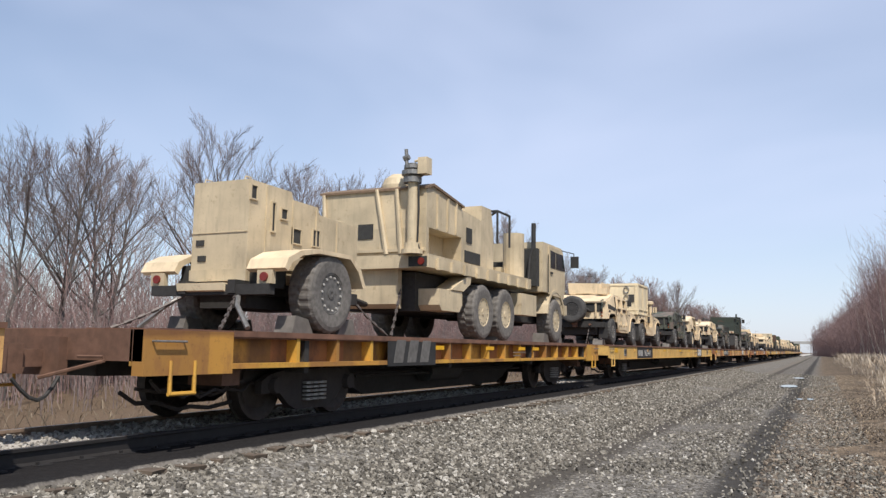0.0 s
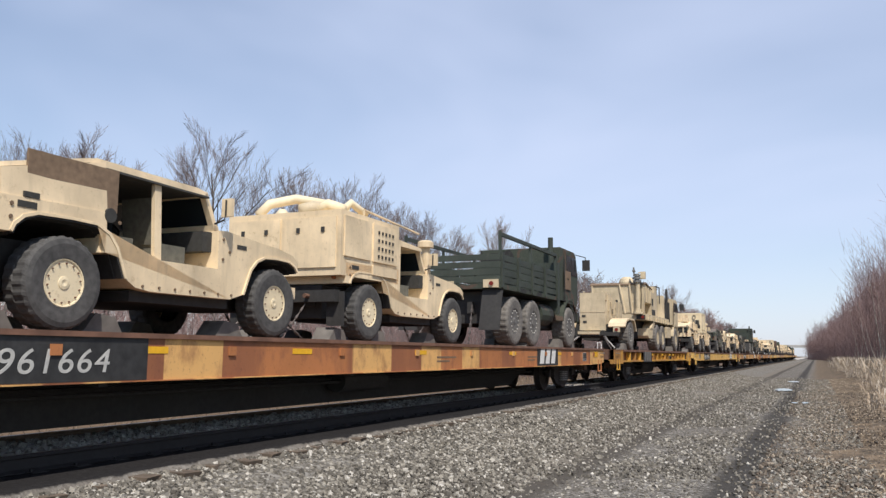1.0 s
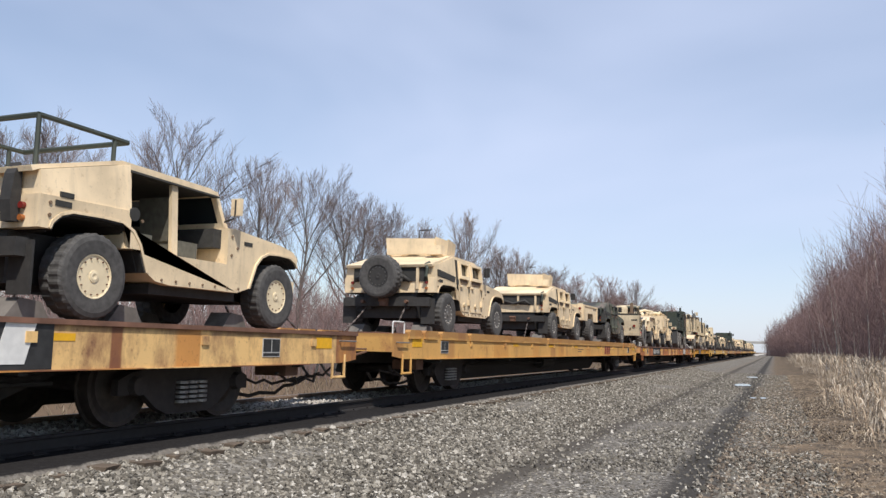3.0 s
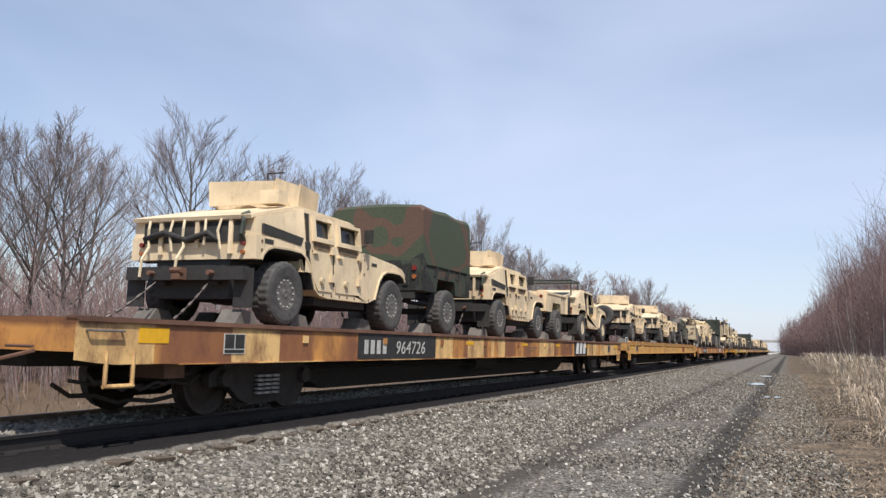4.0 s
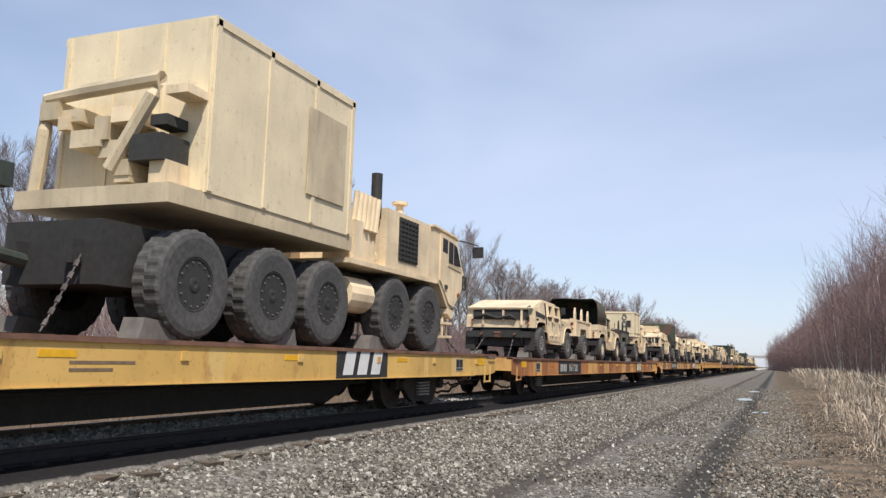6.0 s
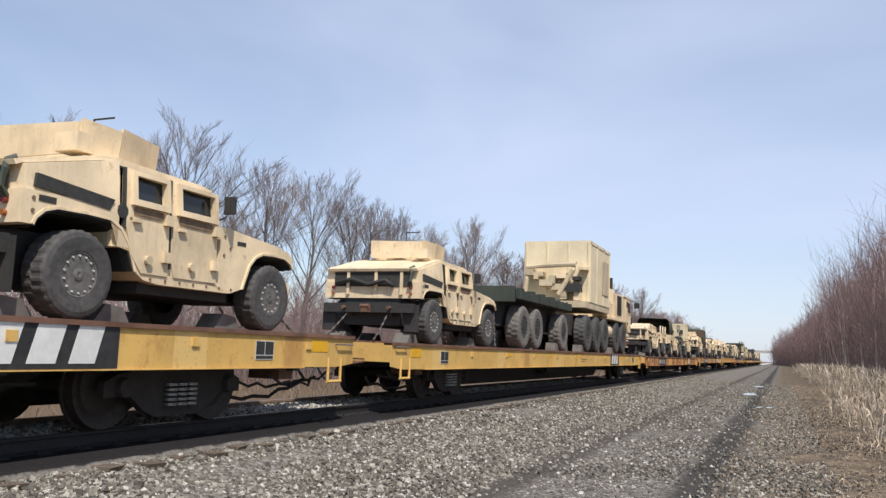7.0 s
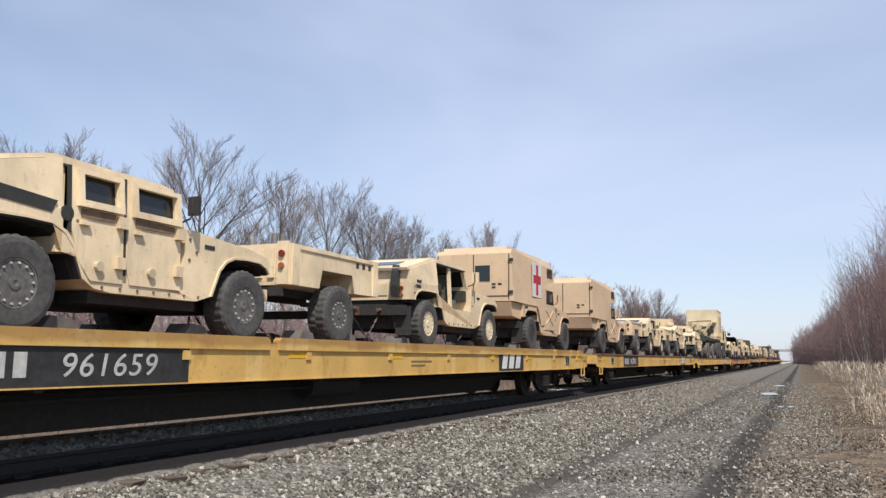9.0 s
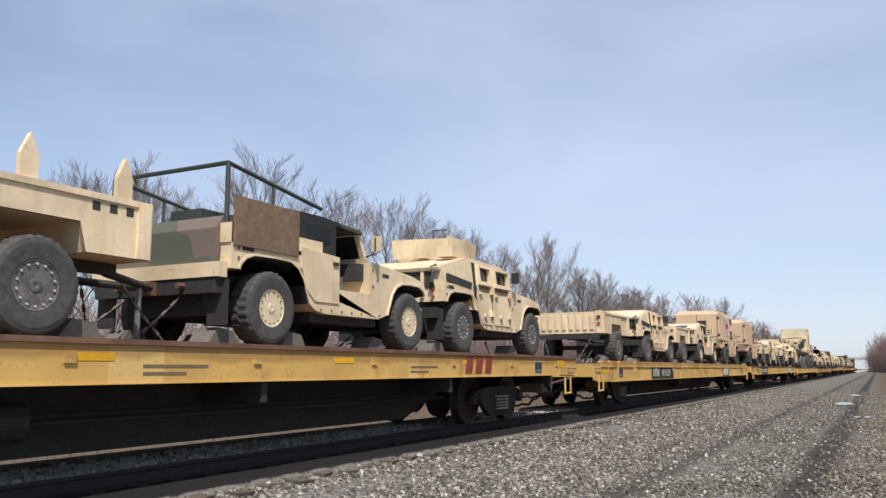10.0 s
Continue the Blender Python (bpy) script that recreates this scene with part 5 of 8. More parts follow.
                prism(b, [(y - 0.09, z1), (y + 0.09, z1), (y + 0.09, z1 + 0.22), (y, z1 + 0.42), (y - 0.09, z1 + 0.22)], sx * 0.95 - 0.03, sx * 0.95 + 0.03)
                part("stake", b, BLACK if paint in (CAMO, CAMO_L) else paint, t, "pointed side stake")
    if cover:
        b = B()
        rows = []
        for y, h in ((-1.27, 2.46), (-1.2, 2.52), (-0.6, 2.49), (0.0, 2.53), (0.6, 2.49), (1.2, 2.52), (1.27, 2.44)):
            row = []
            for x, zz in ((-1.03, z1 - 0.06), (-1.03, 1.9), (-1.01, h - 0.09), (-0.94, h - 0.01), (-0.3, h + 0.02), (0.3, h + 0.02), (0.94, h - 0.01), (1.01, h - 0.09), (1.03, 1.9), (1.03, z1 - 0.06)):
                row.append(b.verts.new((x + 0.015 * noise.noise(Vector((x, y * 3, zz * 3))), y, zz + 0.02 * noise.noise(Vector((x * 2, y * 2, 5))))))
            rows.append(row)
        for r0, r1 in zip(rows, rows[1:]):
            for i in range(len(r0) - 1):
                b.faces.new((r0[i], r0[i + 1], r1[i + 1], r1[i]))
        b.faces.new(rows[0]), b.faces.new(rows[-1][::-1])
        part("canvas_cover", b, CANVAS, t, "tall camouflage canvas cover")
        b = B()
        for y in (-1.2, -0.6, 0.0, 0.6, 1.2):
            tube(b, (1.06, y, z1 - 0.05), (1.06, y, z1 - 0.28), 0.01, n=5)
            box(b, 1.005, 1.02, y - 0.06, y + 0.06, z1 - 0.25, z1 - 0.12)
        part("lashing", b, INSIDE, t)
    if load:
        b = B()
        rr = random.Random(9)
        for k in range(6):
            x, y = rr.uniform(-0.8, 0.8), rr.uniform(-1.1, 0.2)
            tube(b, (x, y, 1.3), (x + rr.uniform(-0.2, 0.2), y, 1.58), 0.05, n=6)
        part("stowed_load", b, STEEL, t)
    chocks(t, (-0.62, 0.62))
    for sx in (-1, 1):
        b = B()
        chain(b, (sx * 0.7, -1.3, 0.75), (sx * 0.35, -1.75, 0.03), 0.03, 0.016)
        chain(b, (sx * 0.3, 1.5, 0.7), (sx * 0.6, 1.9, 0.03), 0.03, 0.016)
        part("tie_down_chain", b, CHAIN, t)
    return tagged(t, label, "trailer", "vehicles on the train")


# ---- large vehicles ----
def cab_parts(v, paint, y0, y1, zb, zt, hw, nose=0.35, glass_z=0.5):
    """A flat-fronted truck cab from y0 (its back) to y1, with windows, door, mirror and lamps."""
    zm = zb + (zt - zb) * glass_z
    b = B()
    prism(b, [(y0, zb), (y0, zt), (y1 - 0.32, zt), (y1 - 0.20, zt - 0.10), (y1, zm), (y1 + 0.02, zb + 0.10), (y1 - nose, zb - 0.28), (y0 + 0.75, zb)], -hw, hw)
    cab = part("cab", b, paint, v, bev=0.03)
    b = B()
    prism(b, [(y1 + 0.012, zm + 0.04), (y1 + 0.022, zm + 0.04), (y1 - 0.175, zt - 0.14), (y1 - 0.19, zt - 0.14)], -hw + 0.12, hw - 0.12)
    part("windscreen", b, GLASS, cab)
    for sx in (-1, 1):
        b = B()
        ya = y0 + 0.45
        prism(b, [(ya, zb - 0.04), (y1 - 0.20, zb - 0.10), (y1 - 0.06, zm), (y1 - 0.28, zt - 0.08), (ya, zt - 0.06)], sx * hw, sx * (hw + 0.03))
        d = part("door", b, paint, cab, bev=0.008)
        b = B()
        prism(b, [(ya + 0.10, zm + 0.02), (ya + 0.52, zm + 0.02), (ya + 0.52, zt - 0.18), (ya + 0.10, zt - 0.16)], sx * (hw + 0.03), sx * (hw + 0.04))
        prism(b, [(ya + 0.58, zm + 0.02), (y1 - 0.10, zm + 0.03), (y1 - 0.28, zt - 0.18), (ya + 0.58, zt - 0.18)], sx * (hw + 0.03), sx * (hw + 0.04))
        part("window", b, GLASS, d)
        b = B()
        box(b, sx * (hw + 0.03), sx * (hw + 0.06), ya + 0.08, ya + 0.24, zm - 0.14, zm - 0.09)
        tube(b, (sx * (hw + 0.05), y0 + 0.3, zb), (sx * (hw + 0.05), y0 + 0.3, zt - 0.3), 0.016, n=6)
        part("door_handle", b, INSIDE, d)
        b = B()
        tube(b, (sx * hw, y1 - 0.30, zt - 0.05), (sx * (hw + 0.14), y1 + 0.42, zt - 0.06), 0.014, n=6)
        tube(b, (sx * (hw + 0.14), y1 + 0.42, zt - 0.06), (sx * (hw + 0.16), y1 + 0.42, zt - 0.42), 0.014, n=6)
        ma = part("mirror_arm", b, BLACK, cab)
        b = B()
        box(b, sx * (hw + 0.16) - 0.11, sx * (hw + 0.16) + 0.11, y1 + 0.40, y1 + 0.46, zt - 0.46, zt - 0.14)
        part("mirror", b, BLACK, ma, bev=0.02)
        b = B()
        tube(b, (sx * (hw - 0.2), y1 + 0.0, zb + 0.02), (sx * (hw - 0.2), y1 + 0.05, zb + 0.02), 0.10, n=14)
        part("headlamp", b, STEEL, cab)
    b = B()
    box(b, -hw - 0.02, hw + 0.02, y1 - nose + 0.10, y1 + 0.12, zb - 0.52, zb - 0.26)
    part("bumper", b, paint if paint is not CAMO else BLACK, v, bev=0.03)
    return cab


def frame_parts(v, y0, y1, axles, z=0.62):
    b = B()
    for sx in (-1, 1):
        box(b, sx * 0.42 - 0.06, sx * 0.42 + 0.06, y0, y1, z, z + 0.26)
    for y in axles:
        box(b, -0.95, 0.95, y - 0.12, y + 0.12, z - 0.20, z + 0.06)
        tube(b, (-0.22, y, z - 0.05), (0.22, y, z - 0.05), 0.24, n=12)
    for k in range(4):
        y = y0 + (y1 - y0) * (k + 0.5) / 4
        box(b, -0.42, 0.42, y - 0.05, y + 0.05, z + 0.04, z + 0.22)
    part("chassis", b, BLACK, v)
    # added black block, in place of the shade under a large vehicle
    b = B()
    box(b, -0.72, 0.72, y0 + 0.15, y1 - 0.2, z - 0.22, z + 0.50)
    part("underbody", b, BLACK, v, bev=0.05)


def big_wheels(v, kind, rim, axles, x):
    for y in axles:
        for sx in (-1, 1):
            put_wheel(v, kind, rim, sx * x, y)


def block_set(v, axles, r):
    for y in axles:
        for sx in (-1, 1):
            for s in (-1, 1):
                b = B()
                prism(b, [(y + s * (r + 0.24), 0.0), (y + s * (r * 0.55), 0.0), (y + s * (r * 0.78), 0.20), (y + s * (r + 0.16), 0.24)], sx * 0.95 - 0.15, sx * 0.95 + 0.15)
                part("wheel_chock", b, WOOD, v, "grey timber chock", bev=0.015)


def chains(v, pairs):
    for a, e in pairs:
        b = B()
        chain(b, a, e, 0.03, 0.02)
        part("tie_down_chain", b, CHAIN, v)


def cargo_truck():
    """Six-wheeled green cargo truck with a dropside bed; y = 0 is the rearmost axle."""
    v = empty("cargo_truck")
    axles = (0.0, 1.38, 4.62)
    frame_parts(v, -0.9, 5.4, axles, 0.72)
    big_wheels(v, "truck", STEEL, axles, 1.0)
    b = B()
    box(b, -1.22, 1.22, -1.05, 3.35, 1.26, 1.36)
    bed = part("cargo_bed", b, CAMO, v, bev=0.012)
    for k in range(4):
        z = 1.40 + k * 0.165
        for x0, x1, y0, y1 in ((-1.22, -1.18, -1.03, 3.33), (1.18, 1.22, -1.03, 3.33), (-1.22, 1.22, -1.07, -1.03), (-1.22, 1.22, 3.33, 3.37)):
            b = B()
            box(b, x0, x1, y0, y1, z, z + 0.135)
            part("side_board", b, OLIVE, bed, "olive slatted side board", bev=0.006)
    for sx in (-1, 1):
        for y in (-0.98, 0.1, 1.15, 2.2, 3.28):
            b = B()
            box(b, sx * 1.24 - 0.025, sx * 1.24 + 0.025, y - 0.05, y + 0.05, 1.28, 2.06)
            part("post", b, OLIVE, bed)
        b = B()
        for y in (-0.98, 1.15, 3.28):
            box(b, sx * 1.18 - 0.03, sx * 1.18 + 0.03, y - 0.03, y + 0.03, 2.0, 2.56 if y < 0 else 2.5)
        box(b, sx * 1.18 - 0.035, sx * 1.18 + 0.035, -1.01, 3.31, 2.44, 2.52)
        part("hand_rail", b, OLIVE, bed, "raised olive side rail")
    cab_parts(v, CAMO, 3.72, 5.50, 1.30, 2.76, 1.18, 0.45)
    b = B()
    box(b, -1.2, 1.2, 3.40, 3.62, 0.9, 2.3)
    tube(b, (0.98, 3.5, 2.2), (0.98, 3.5, 3.0), 0.07, n=10)
    part("air_intake", b, OLIVE, v, bev=0.02)
    for sx in (-1, 1):
        b = B()
        o, i = arch(4.62, 0.80, 10, 170, 9, 0.60), arch(4.62, 0.72, 10, 170, 9, 0.60)
        prism(b, o + i[::-1], sx * 0.85, sx * 1.22)
        part("mudguard", b, CAMO, v)
        b = B()
        prism(b, [(-0.98, 1.26), (-0.94, 1.26), (-1.16, 0.34), (-1.20, 0.34)], sx * 1.0 - 0.24, sx * 1.0 + 0.24)
        part("mud_flap", b, BLACK, v)
        b = B()
        box(b, sx * 1.0 - 0.18, sx * 1.0 + 0.18, -1.10, -1.05, 1.28, 1.46)
        part("lamp_box", b, TAN_D, v, bev=0.01)
        b = B()
        tube(b, (sx * 1.02, -1.10, 1.37), (sx * 1.02, -1.13, 1.37), 0.05, n=10)
        part("tail_lamp", b, LAMPRED, v)
        b = B()
        tube(b, (sx * 0.86, 2.2, 0.86), (sx * 0.86, 3.2, 0.86), 0.30, n=14)
        part("fuel_tank", b, CAMO, v)
    b = B()
    box(b, 1.20, 1.24, 4.05, 4.60, 1.62, 2.14)
    part("door_panel", b, BROWN, v, "brown door panel")
    b = B()
    box(b, -0.6, 0.1, -1.09, -1.07, 1.28, 1.44)
    part("bumper_plate", b, TAN_D, v)
    block_set(v, (0.7, 4.62), 0.575)
    chains(v, [((s * 0.5, -0.95, 0.9), (s * 0.65, -1.5, 0.03)) for s in (-1, 1)])
    return tagged(v, "dark green six-wheeled cargo truck with slatted bed sides", "military truck", "vehicles on the train")


def mast_truck():
    """Tan six-wheeler with a tapered equipment body and a mast; y = 0 is the rearmost axle."""
    v = empty("equipment_truck")
    axles = (0.0, 1.32, 5.09)
    frame_parts(v, -2.4, 5.6, axles, 0.72)
    big_wheels(v, "truck", TAN_D, axles, 1.0)
    b = B()
    box(b, -1.20, 1.20, -2.66, 3.0, 1.26, 1.50)
    dk = part("rear_deck", b, TAN_D, v, "tan deck with lamps", bev=0.02)
    for k in range(9):
        b = B()
        y = -2.35 + 0.62 * k
        box(b, 1.20, 1.25, y, y + 0.10, 1.24, 1.44)
        part("lashing_bracket", b, TAN_D, dk, bev=0.008)
    # body: flanks lean inwards, low side recess open at the back
    b = B()
    prism(b, [(-2.62, 2.0), (-2.62, 2.74), (-2.4, 2.80), (-1.05, 2.62), (-0.95, 2.0)], -1.12, 1.12)
    bd = part("equipment_body", b, TAN_D, v, "tan panelled equipment body", bev=0.03)
    b = B()
    prism(b, [(-2.62, 1.50), (-2.62, 2.0), (-0.95, 2.0), (-0.95, 1.50)], -1.12, 0.72)
    part("lower_body", b, TAN_D, bd, bev=0.012)
    for y in (-2.58, -1.0):
        b = B()
        box(b, 0.72, 1.12, y - 0.04, y + 0.06, 1.50, 2.0)
        part("pillar", b, TAN_D, bd, bev=0.01)
    b = B()
    prism(b, [(-0.95, 1.50), (-0.95, 2.58), (0.10, 2.50), (0.10, 1.50)], -1.12, 1.08)
    part("middle_locker", b, TAN_D, bd, bev=0.02)
    b = B()
    box(b, 1.08, 1.10, -0.72, -0.45, 1.95, 2.25)
    part("vent", b, INSIDE, bd)
    b = B()
    box(b, 1.08, 1.10, -0.80, 0.0, 1.54, 1.78)
    part("vent", b, INSIDE, bd)
    for y in (-2.2, -1.75, -1.35):
        b = B()
        box(b, 1.12, 1.15, y, y + 0.05, 2.02, 2.66)
        part("rib", b, TAN_D, bd)
    b = B()
    prism(b, [(-2.66, 2.74), (-2.40, 2.83), (-0.98, 2.64), (-0.98, 2.60), (-2.40, 2.78), (-2.66, 2.70)], -1.16, 1.16)
    part("roof_edge", b, BROWN, bd)
    for x0, x1, z0, z1 in ((-0.92, -0.78, 1.86, 2.04), (-0.30, 0.02, 1.82, 2.10), (-0.62, -0.50, 1.74, 1.86)):
        b = B()
        box(b, x0, x1, -2.635, -2.62, z0, z1)
        part("vent", b, INSIDE, bd)
    for p in (((0.32, -2.64, 1.52), (0.10, -2.66, 2.74)), ((0.62, -2.64, 1.52), (0.52, -2.66, 2.72)), ((-0.98, -2.64, 1.52), (-1.06, -2.66, 2.70))):
        b = B()
        d = Vector(p[1]) - Vector(p[0])
        tube(b, p[0], p[1], 0.05, 0.035, n=6)
        part("strut", b, TAN_D, bd)
    b = B()
    box(b, -1.1, 1.1, -2.66, -2.62, 1.56, 1.62)
    part("hinge_rail", b, TAN_D, bd)
    b = B()
    tube(b, (0.88, -2.70, 1.50), (0.88, -2.70, 2.80), 0.10, n=16)
    tube(b, (0.88, -2.70, 1.50), (0.88, -2.70, 1.58), 0.20, n=16)
    tube(b, (0.88, -2.70, 1.58), (0.88, -2.70, 1.70), 0.15, n=16)
    mast = part("mast", b, TAN_D, v, "upright mast post")
    b = B()
    tube(b, (0.86, -2.70, 2.80), (0.86, -2.70, 2.90), 0.17, n=16)
    tube(b, (0.86, -2.70, 2.94), (0.86, -2.70, 3.02), 0.20, n=16)
    tube(b, (0.86, -2.70, 2.76), (0.86, -2.70, 3.16), 0.09, n=12)
    tube(b, (0.86, -2.70, 3.06), (0.86, -2.70, 3.12), 0.16, n=14)
    tube(b, (0.74, -2.70, 3.10), (0.72, -2.70, 3.44), 0.035, n=8)
    tube(b, (0.68, -2.70, 3.26), (0.78, -2.70, 3.30), 0.06, n=8)
    part("mast_head", b, STEEL, mast, "cluttered grey mast head")
    b = B()
    box(b, 1.02, 1.20, -2.82, -2.60, 2.94, 3.24)
    tube(b, (0.9, -2.7, 3.2), (1.12, -2.7, 3.22), 0.025, n=6)
    part("sensor_box", b, TAN_D, mast, bev=0.02)
    b = B()
    hose(b, [(1.0, -2.74, 2.9), (1.03, -2.76, 2.3), (1.0, -2.74, 1.7), (1.06, -2.7, 1.5)], 0.018)
    part("cable", b, BLACK, mast)
    b = B()
    lathe_z(b, [(0.0, 3.10), (0.16, 3.08), (0.28, 2.99), (0.33, 2.86), (0.33, 2.74), (0.0, 2.72)], 0.32, -2.2, 20)
    part("dome", b, TAN_D, v, "pale rounded dome", smooth=False)
    # plant behind the cab
    rr = random.Random(3)
    b = B()
    prism(b, [(0.25, 1.50), (0.25, 2.86), (0.80, 2.86), (0.95, 2.3), (0.95, 1.50)], -0.9, 1.02)
    part("tall_locker", b, TAN_D, v, "tall tan locker", bev=0.02)
    for k in range(9):
        x, y = rr.uniform(-0.9, 0.95), rr.uniform(1.2, 3.7)
        b = B()
        box(b, x - 0.16, x + 0.16, y - 0.2, y + 0.2, 1.50, rr.uniform(1.75, 2.35))
        part("plant_casing", b, rr.choice((TAN_D, TAN_D, TAN_D, INSIDE)), v, bev=0.015)
    for k in range(7):
        x, y = rr.uniform(-0.9, 1.0), rr.uniform(1.2, 3.8)
        b = B()
        hose(b, [(x, y, 1.5), (x + rr.uniform(-0.1, 0.1), y + 0.1, 2.1), (x + rr.uniform(-0.25, 0.25), y + rr.uniform(0.1, 0.4), rr.uniform(2.2, 2.6))], 0.035)
        part("pipe", b, rr.choice((TAN_D, BLACK)), v)
    b = B()
    for p, q in (((0.9, 1.5, 2.2), (0.9, 1.5, 2.95)), ((0.3, 1.5, 2.2), (0.3, 1.5, 2.95)), ((0.3, 1.5, 2.95), (0.9, 1.5, 2.95)), ((0.3, 1.5, 2.6), (0.9, 1.5, 2.95)), ((0.9, 2.3, 2.2), (0.9, 2.3, 2.95)), ((0.9, 1.5, 2.95), (0.9, 2.3, 2.95))):
        tube(b, p, q, 0.028, n=6)
    part("tube_frame", b, BLACK, v)
    b = B()
    tube(b, (0.75, 3.0, 1.5), (0.75, 3.0, 2.62), 0.26, n=16)
    part("air_cleaner", b, TAN_D, v, "pale upright air cleaner", bev=0.02)
    b = B()
    tube(b, (0.98, 3.85, 1.4), (0.98, 3.85, 3.0), 0.06, n=8)
    part("exhaust_pipe", b, BLACK, v)
    b = B()
    box(b, 0.4, 1.10, 3.72, 3.95, 1.4, 2.35)
    part("intake_grille", b, INSIDE, v, bev=0.02)
    cab_parts(v, TAN_D, 4.05, 6.0, 1.28, 2.55, 1.16, 0.45)
    for sx in (-1, 1):
        b = B()
        box(b, sx * 1.08 - 0.14, sx * 1.08 + 0.14, 2.25, 3.35, 0.62, 1.12)
        part("side_locker", b, TAN_D, v, bev=0.03)
        b = B()
        prism(b, [(-2.10, 0.62), (-2.0, 0.52), (-1.2, 0.52), (-1.06, 0.66), (-1.06, 0.92), (-2.10, 0.92)], sx * 0.62, sx * 1.16)
        part("air_tank", b, TAN_D, v, bev=0.04)
        b = B()
        prism(b, [(-1.62, 0.93), (-0.80, 1.26), (-0.66, 1.26), (-0.70, 1.10), (-1.05, 0.93)], sx * 0.80, sx * 1.18)
        part("mudguard", b, TAN_D, v, "slanted tan mudguard plate", bev=0.01)
        b = B()
        box(b, sx * 0.98 - 0.18, sx * 0.98 + 0.18, -2.69, -2.66, 1.28, 1.46)
        lb = part("lamp_box", b, INSIDE, v)
        b = B()
        tube(b, (sx * 1.06, -2.69, 1.37), (sx * 1.06, -2.72, 1.37), 0.065, n=12)
        part("tail_lamp", b, LAMPRED, lb)
        b = B()
        o, i = arch(5.09, 0.80, 10, 170, 9, 0.60), arch(5.09, 0.72, 10, 170, 9, 0.60)
        prism(b, o + i[::-1], sx * 0.85, sx * 1.2)
        part("mudguard", b, TAN_D, v)
    b = B()
    prism(b, [(-2.5, 0.62), (-2.42, 0.54), (-2.36, 0.54), (-2.36, 1.26), (-2.5, 1.26)], -0.62, 0.5)
    part("rear_guard", b, TAN_D, v, bev=0.015)
    block_set(v, (0.66, 5.09), 0.575)
    chains(v, [((s * 0.5, -2.4, 0.9), (s * 0.7, -3.1, 0.03)) for s in (-1, 1)])
    return tagged(v, "tan six-wheeled truck with equipment body and mast", "military truck", "vehicles on the train")


def generator_trailer():
    """Tall narrow generator housing on a wide-wheeled trailer; y = 0 is its axle."""
    v = empty("generator_trailer")
    hw = 0.48
    b = B()
    prism(b, [(-1.13, 0.70), (-1.13, 2.10), (-0.15, 2.09), (-0.10, 1.98), (0.55, 1.97), (0.60, 1.86), (1.75, 1.82), (1.75, 0.74)], -hw, hw)
    bd = part("generator_housing", b, TAN_D, v, "greyish tan panelled generator housing", bev=0.022)
    b = B()
    box(b, -hw, hw, -1.142, -1.13, 1.37, 1.385)
    box(b, -hw - 0.01, hw + 0.01, -1.15, -1.12, 0.70, 0.86)
    part("lower_skirt", b, TAN_D, bd)
    b = B()
    for y, zt in ((-0.75, 2.06), (-0.12, 1.96), (0.5, 1.94), (1.1, 1.80)):
        box(b, hw, hw + 0.018, y, y + 0.025, 0.95, zt)
    box(b, hw, hw + 0.02, -1.1, 1.7, 0.92, 0.95)
    part("panel_seam", b, TAN_D, bd)
    for y0, y1, z0, z1 in ((-0.10, 0.10, 1.34, 1.55), (0.42, 0.60, 1.36, 1.60), (-0.62, -0.55, 1.45, 1.85), (-0.40, -0.26, 1.66, 1.80), (-1.10, -0.98, 1.84, 2.02)):
        b = B()
        ring_plate(b, [(y0 - 0.02, z0 - 0.02), (y1 + 0.02, z0 - 0.02), (y1 + 0.02, z1 + 0.02), (y0 - 0.02, z1 + 0.02)], [(y0, z0), (y1, z0), (y1, z1), (y0, z1)], hw, hw + 0.025)
        fr = part("vent_frame", b, TAN_D, bd)
        b = B()
        box(b, hw + 0.001, hw + 0.006, y0, y1, z0, z1)
        part("vent", b, INSIDE, fr)
    for x0, z0 in ((-0.40, 1.20), (-0.36, 0.98)):
        b = B()
        box(b, x0, x0 + 0.14, -1.145, -1.13, z0, z0 + 0.08)
        part("latch", b, INSIDE, bd)
    for x in (-0.35, 0.35):
        for y in (-1.0, 1.4):
            b = B()
            zt = 2.09 if y < 0 else 1.81
            hose(b, [(x, y - 0.08, zt), (x, y - 0.06, zt + 0.07), (x, y + 0.06, zt + 0.07), (x, y + 0.08, zt)], 0.012)
            part("lifting_eye", b, TAN_D, bd)
    for sx in (-1, 1):
        b = B()
        o = [(-1.30, 0.84), (-1.22, 0.98), (-0.95, 1.10), (-0.55, 1.17), (0.35, 1.17), (0.62, 1.00), (0.78, 0.72), (0.70, 0.70), (0.55, 0.94), (0.32, 1.11), (-0.50, 1.11), (-0.90, 1.04), (-1.14, 0.92), (-1.22, 0.80)]
        prism(b, o, sx * 0.62, sx * 1.24)
        part("mudguard", b, TAN, v, "broad tan mudguard", bev=0.012)
        b = B()
        box(b, sx * 0.48, sx * 0.72, -1.05, -0.55, 0.62, 0.94)
        part("side_locker", b, INSIDE, v, bev=0.02)
        b = B()
        box(b, sx * 0.92 - 0.12, sx * 0.92 + 0.12, -1.30, -1.22, 0.64, 0.82)
        lb = part("lamp_box", b, TAN_D, v, bev=0.01)
        b = B()
        tube(b, (sx * 0.92, -1.30, 0.73), (sx * 0.92, -1.33, 0.73), 0.06, n=12)
        part("tail_lamp", b, LAMPRED, lb)
        b = B()
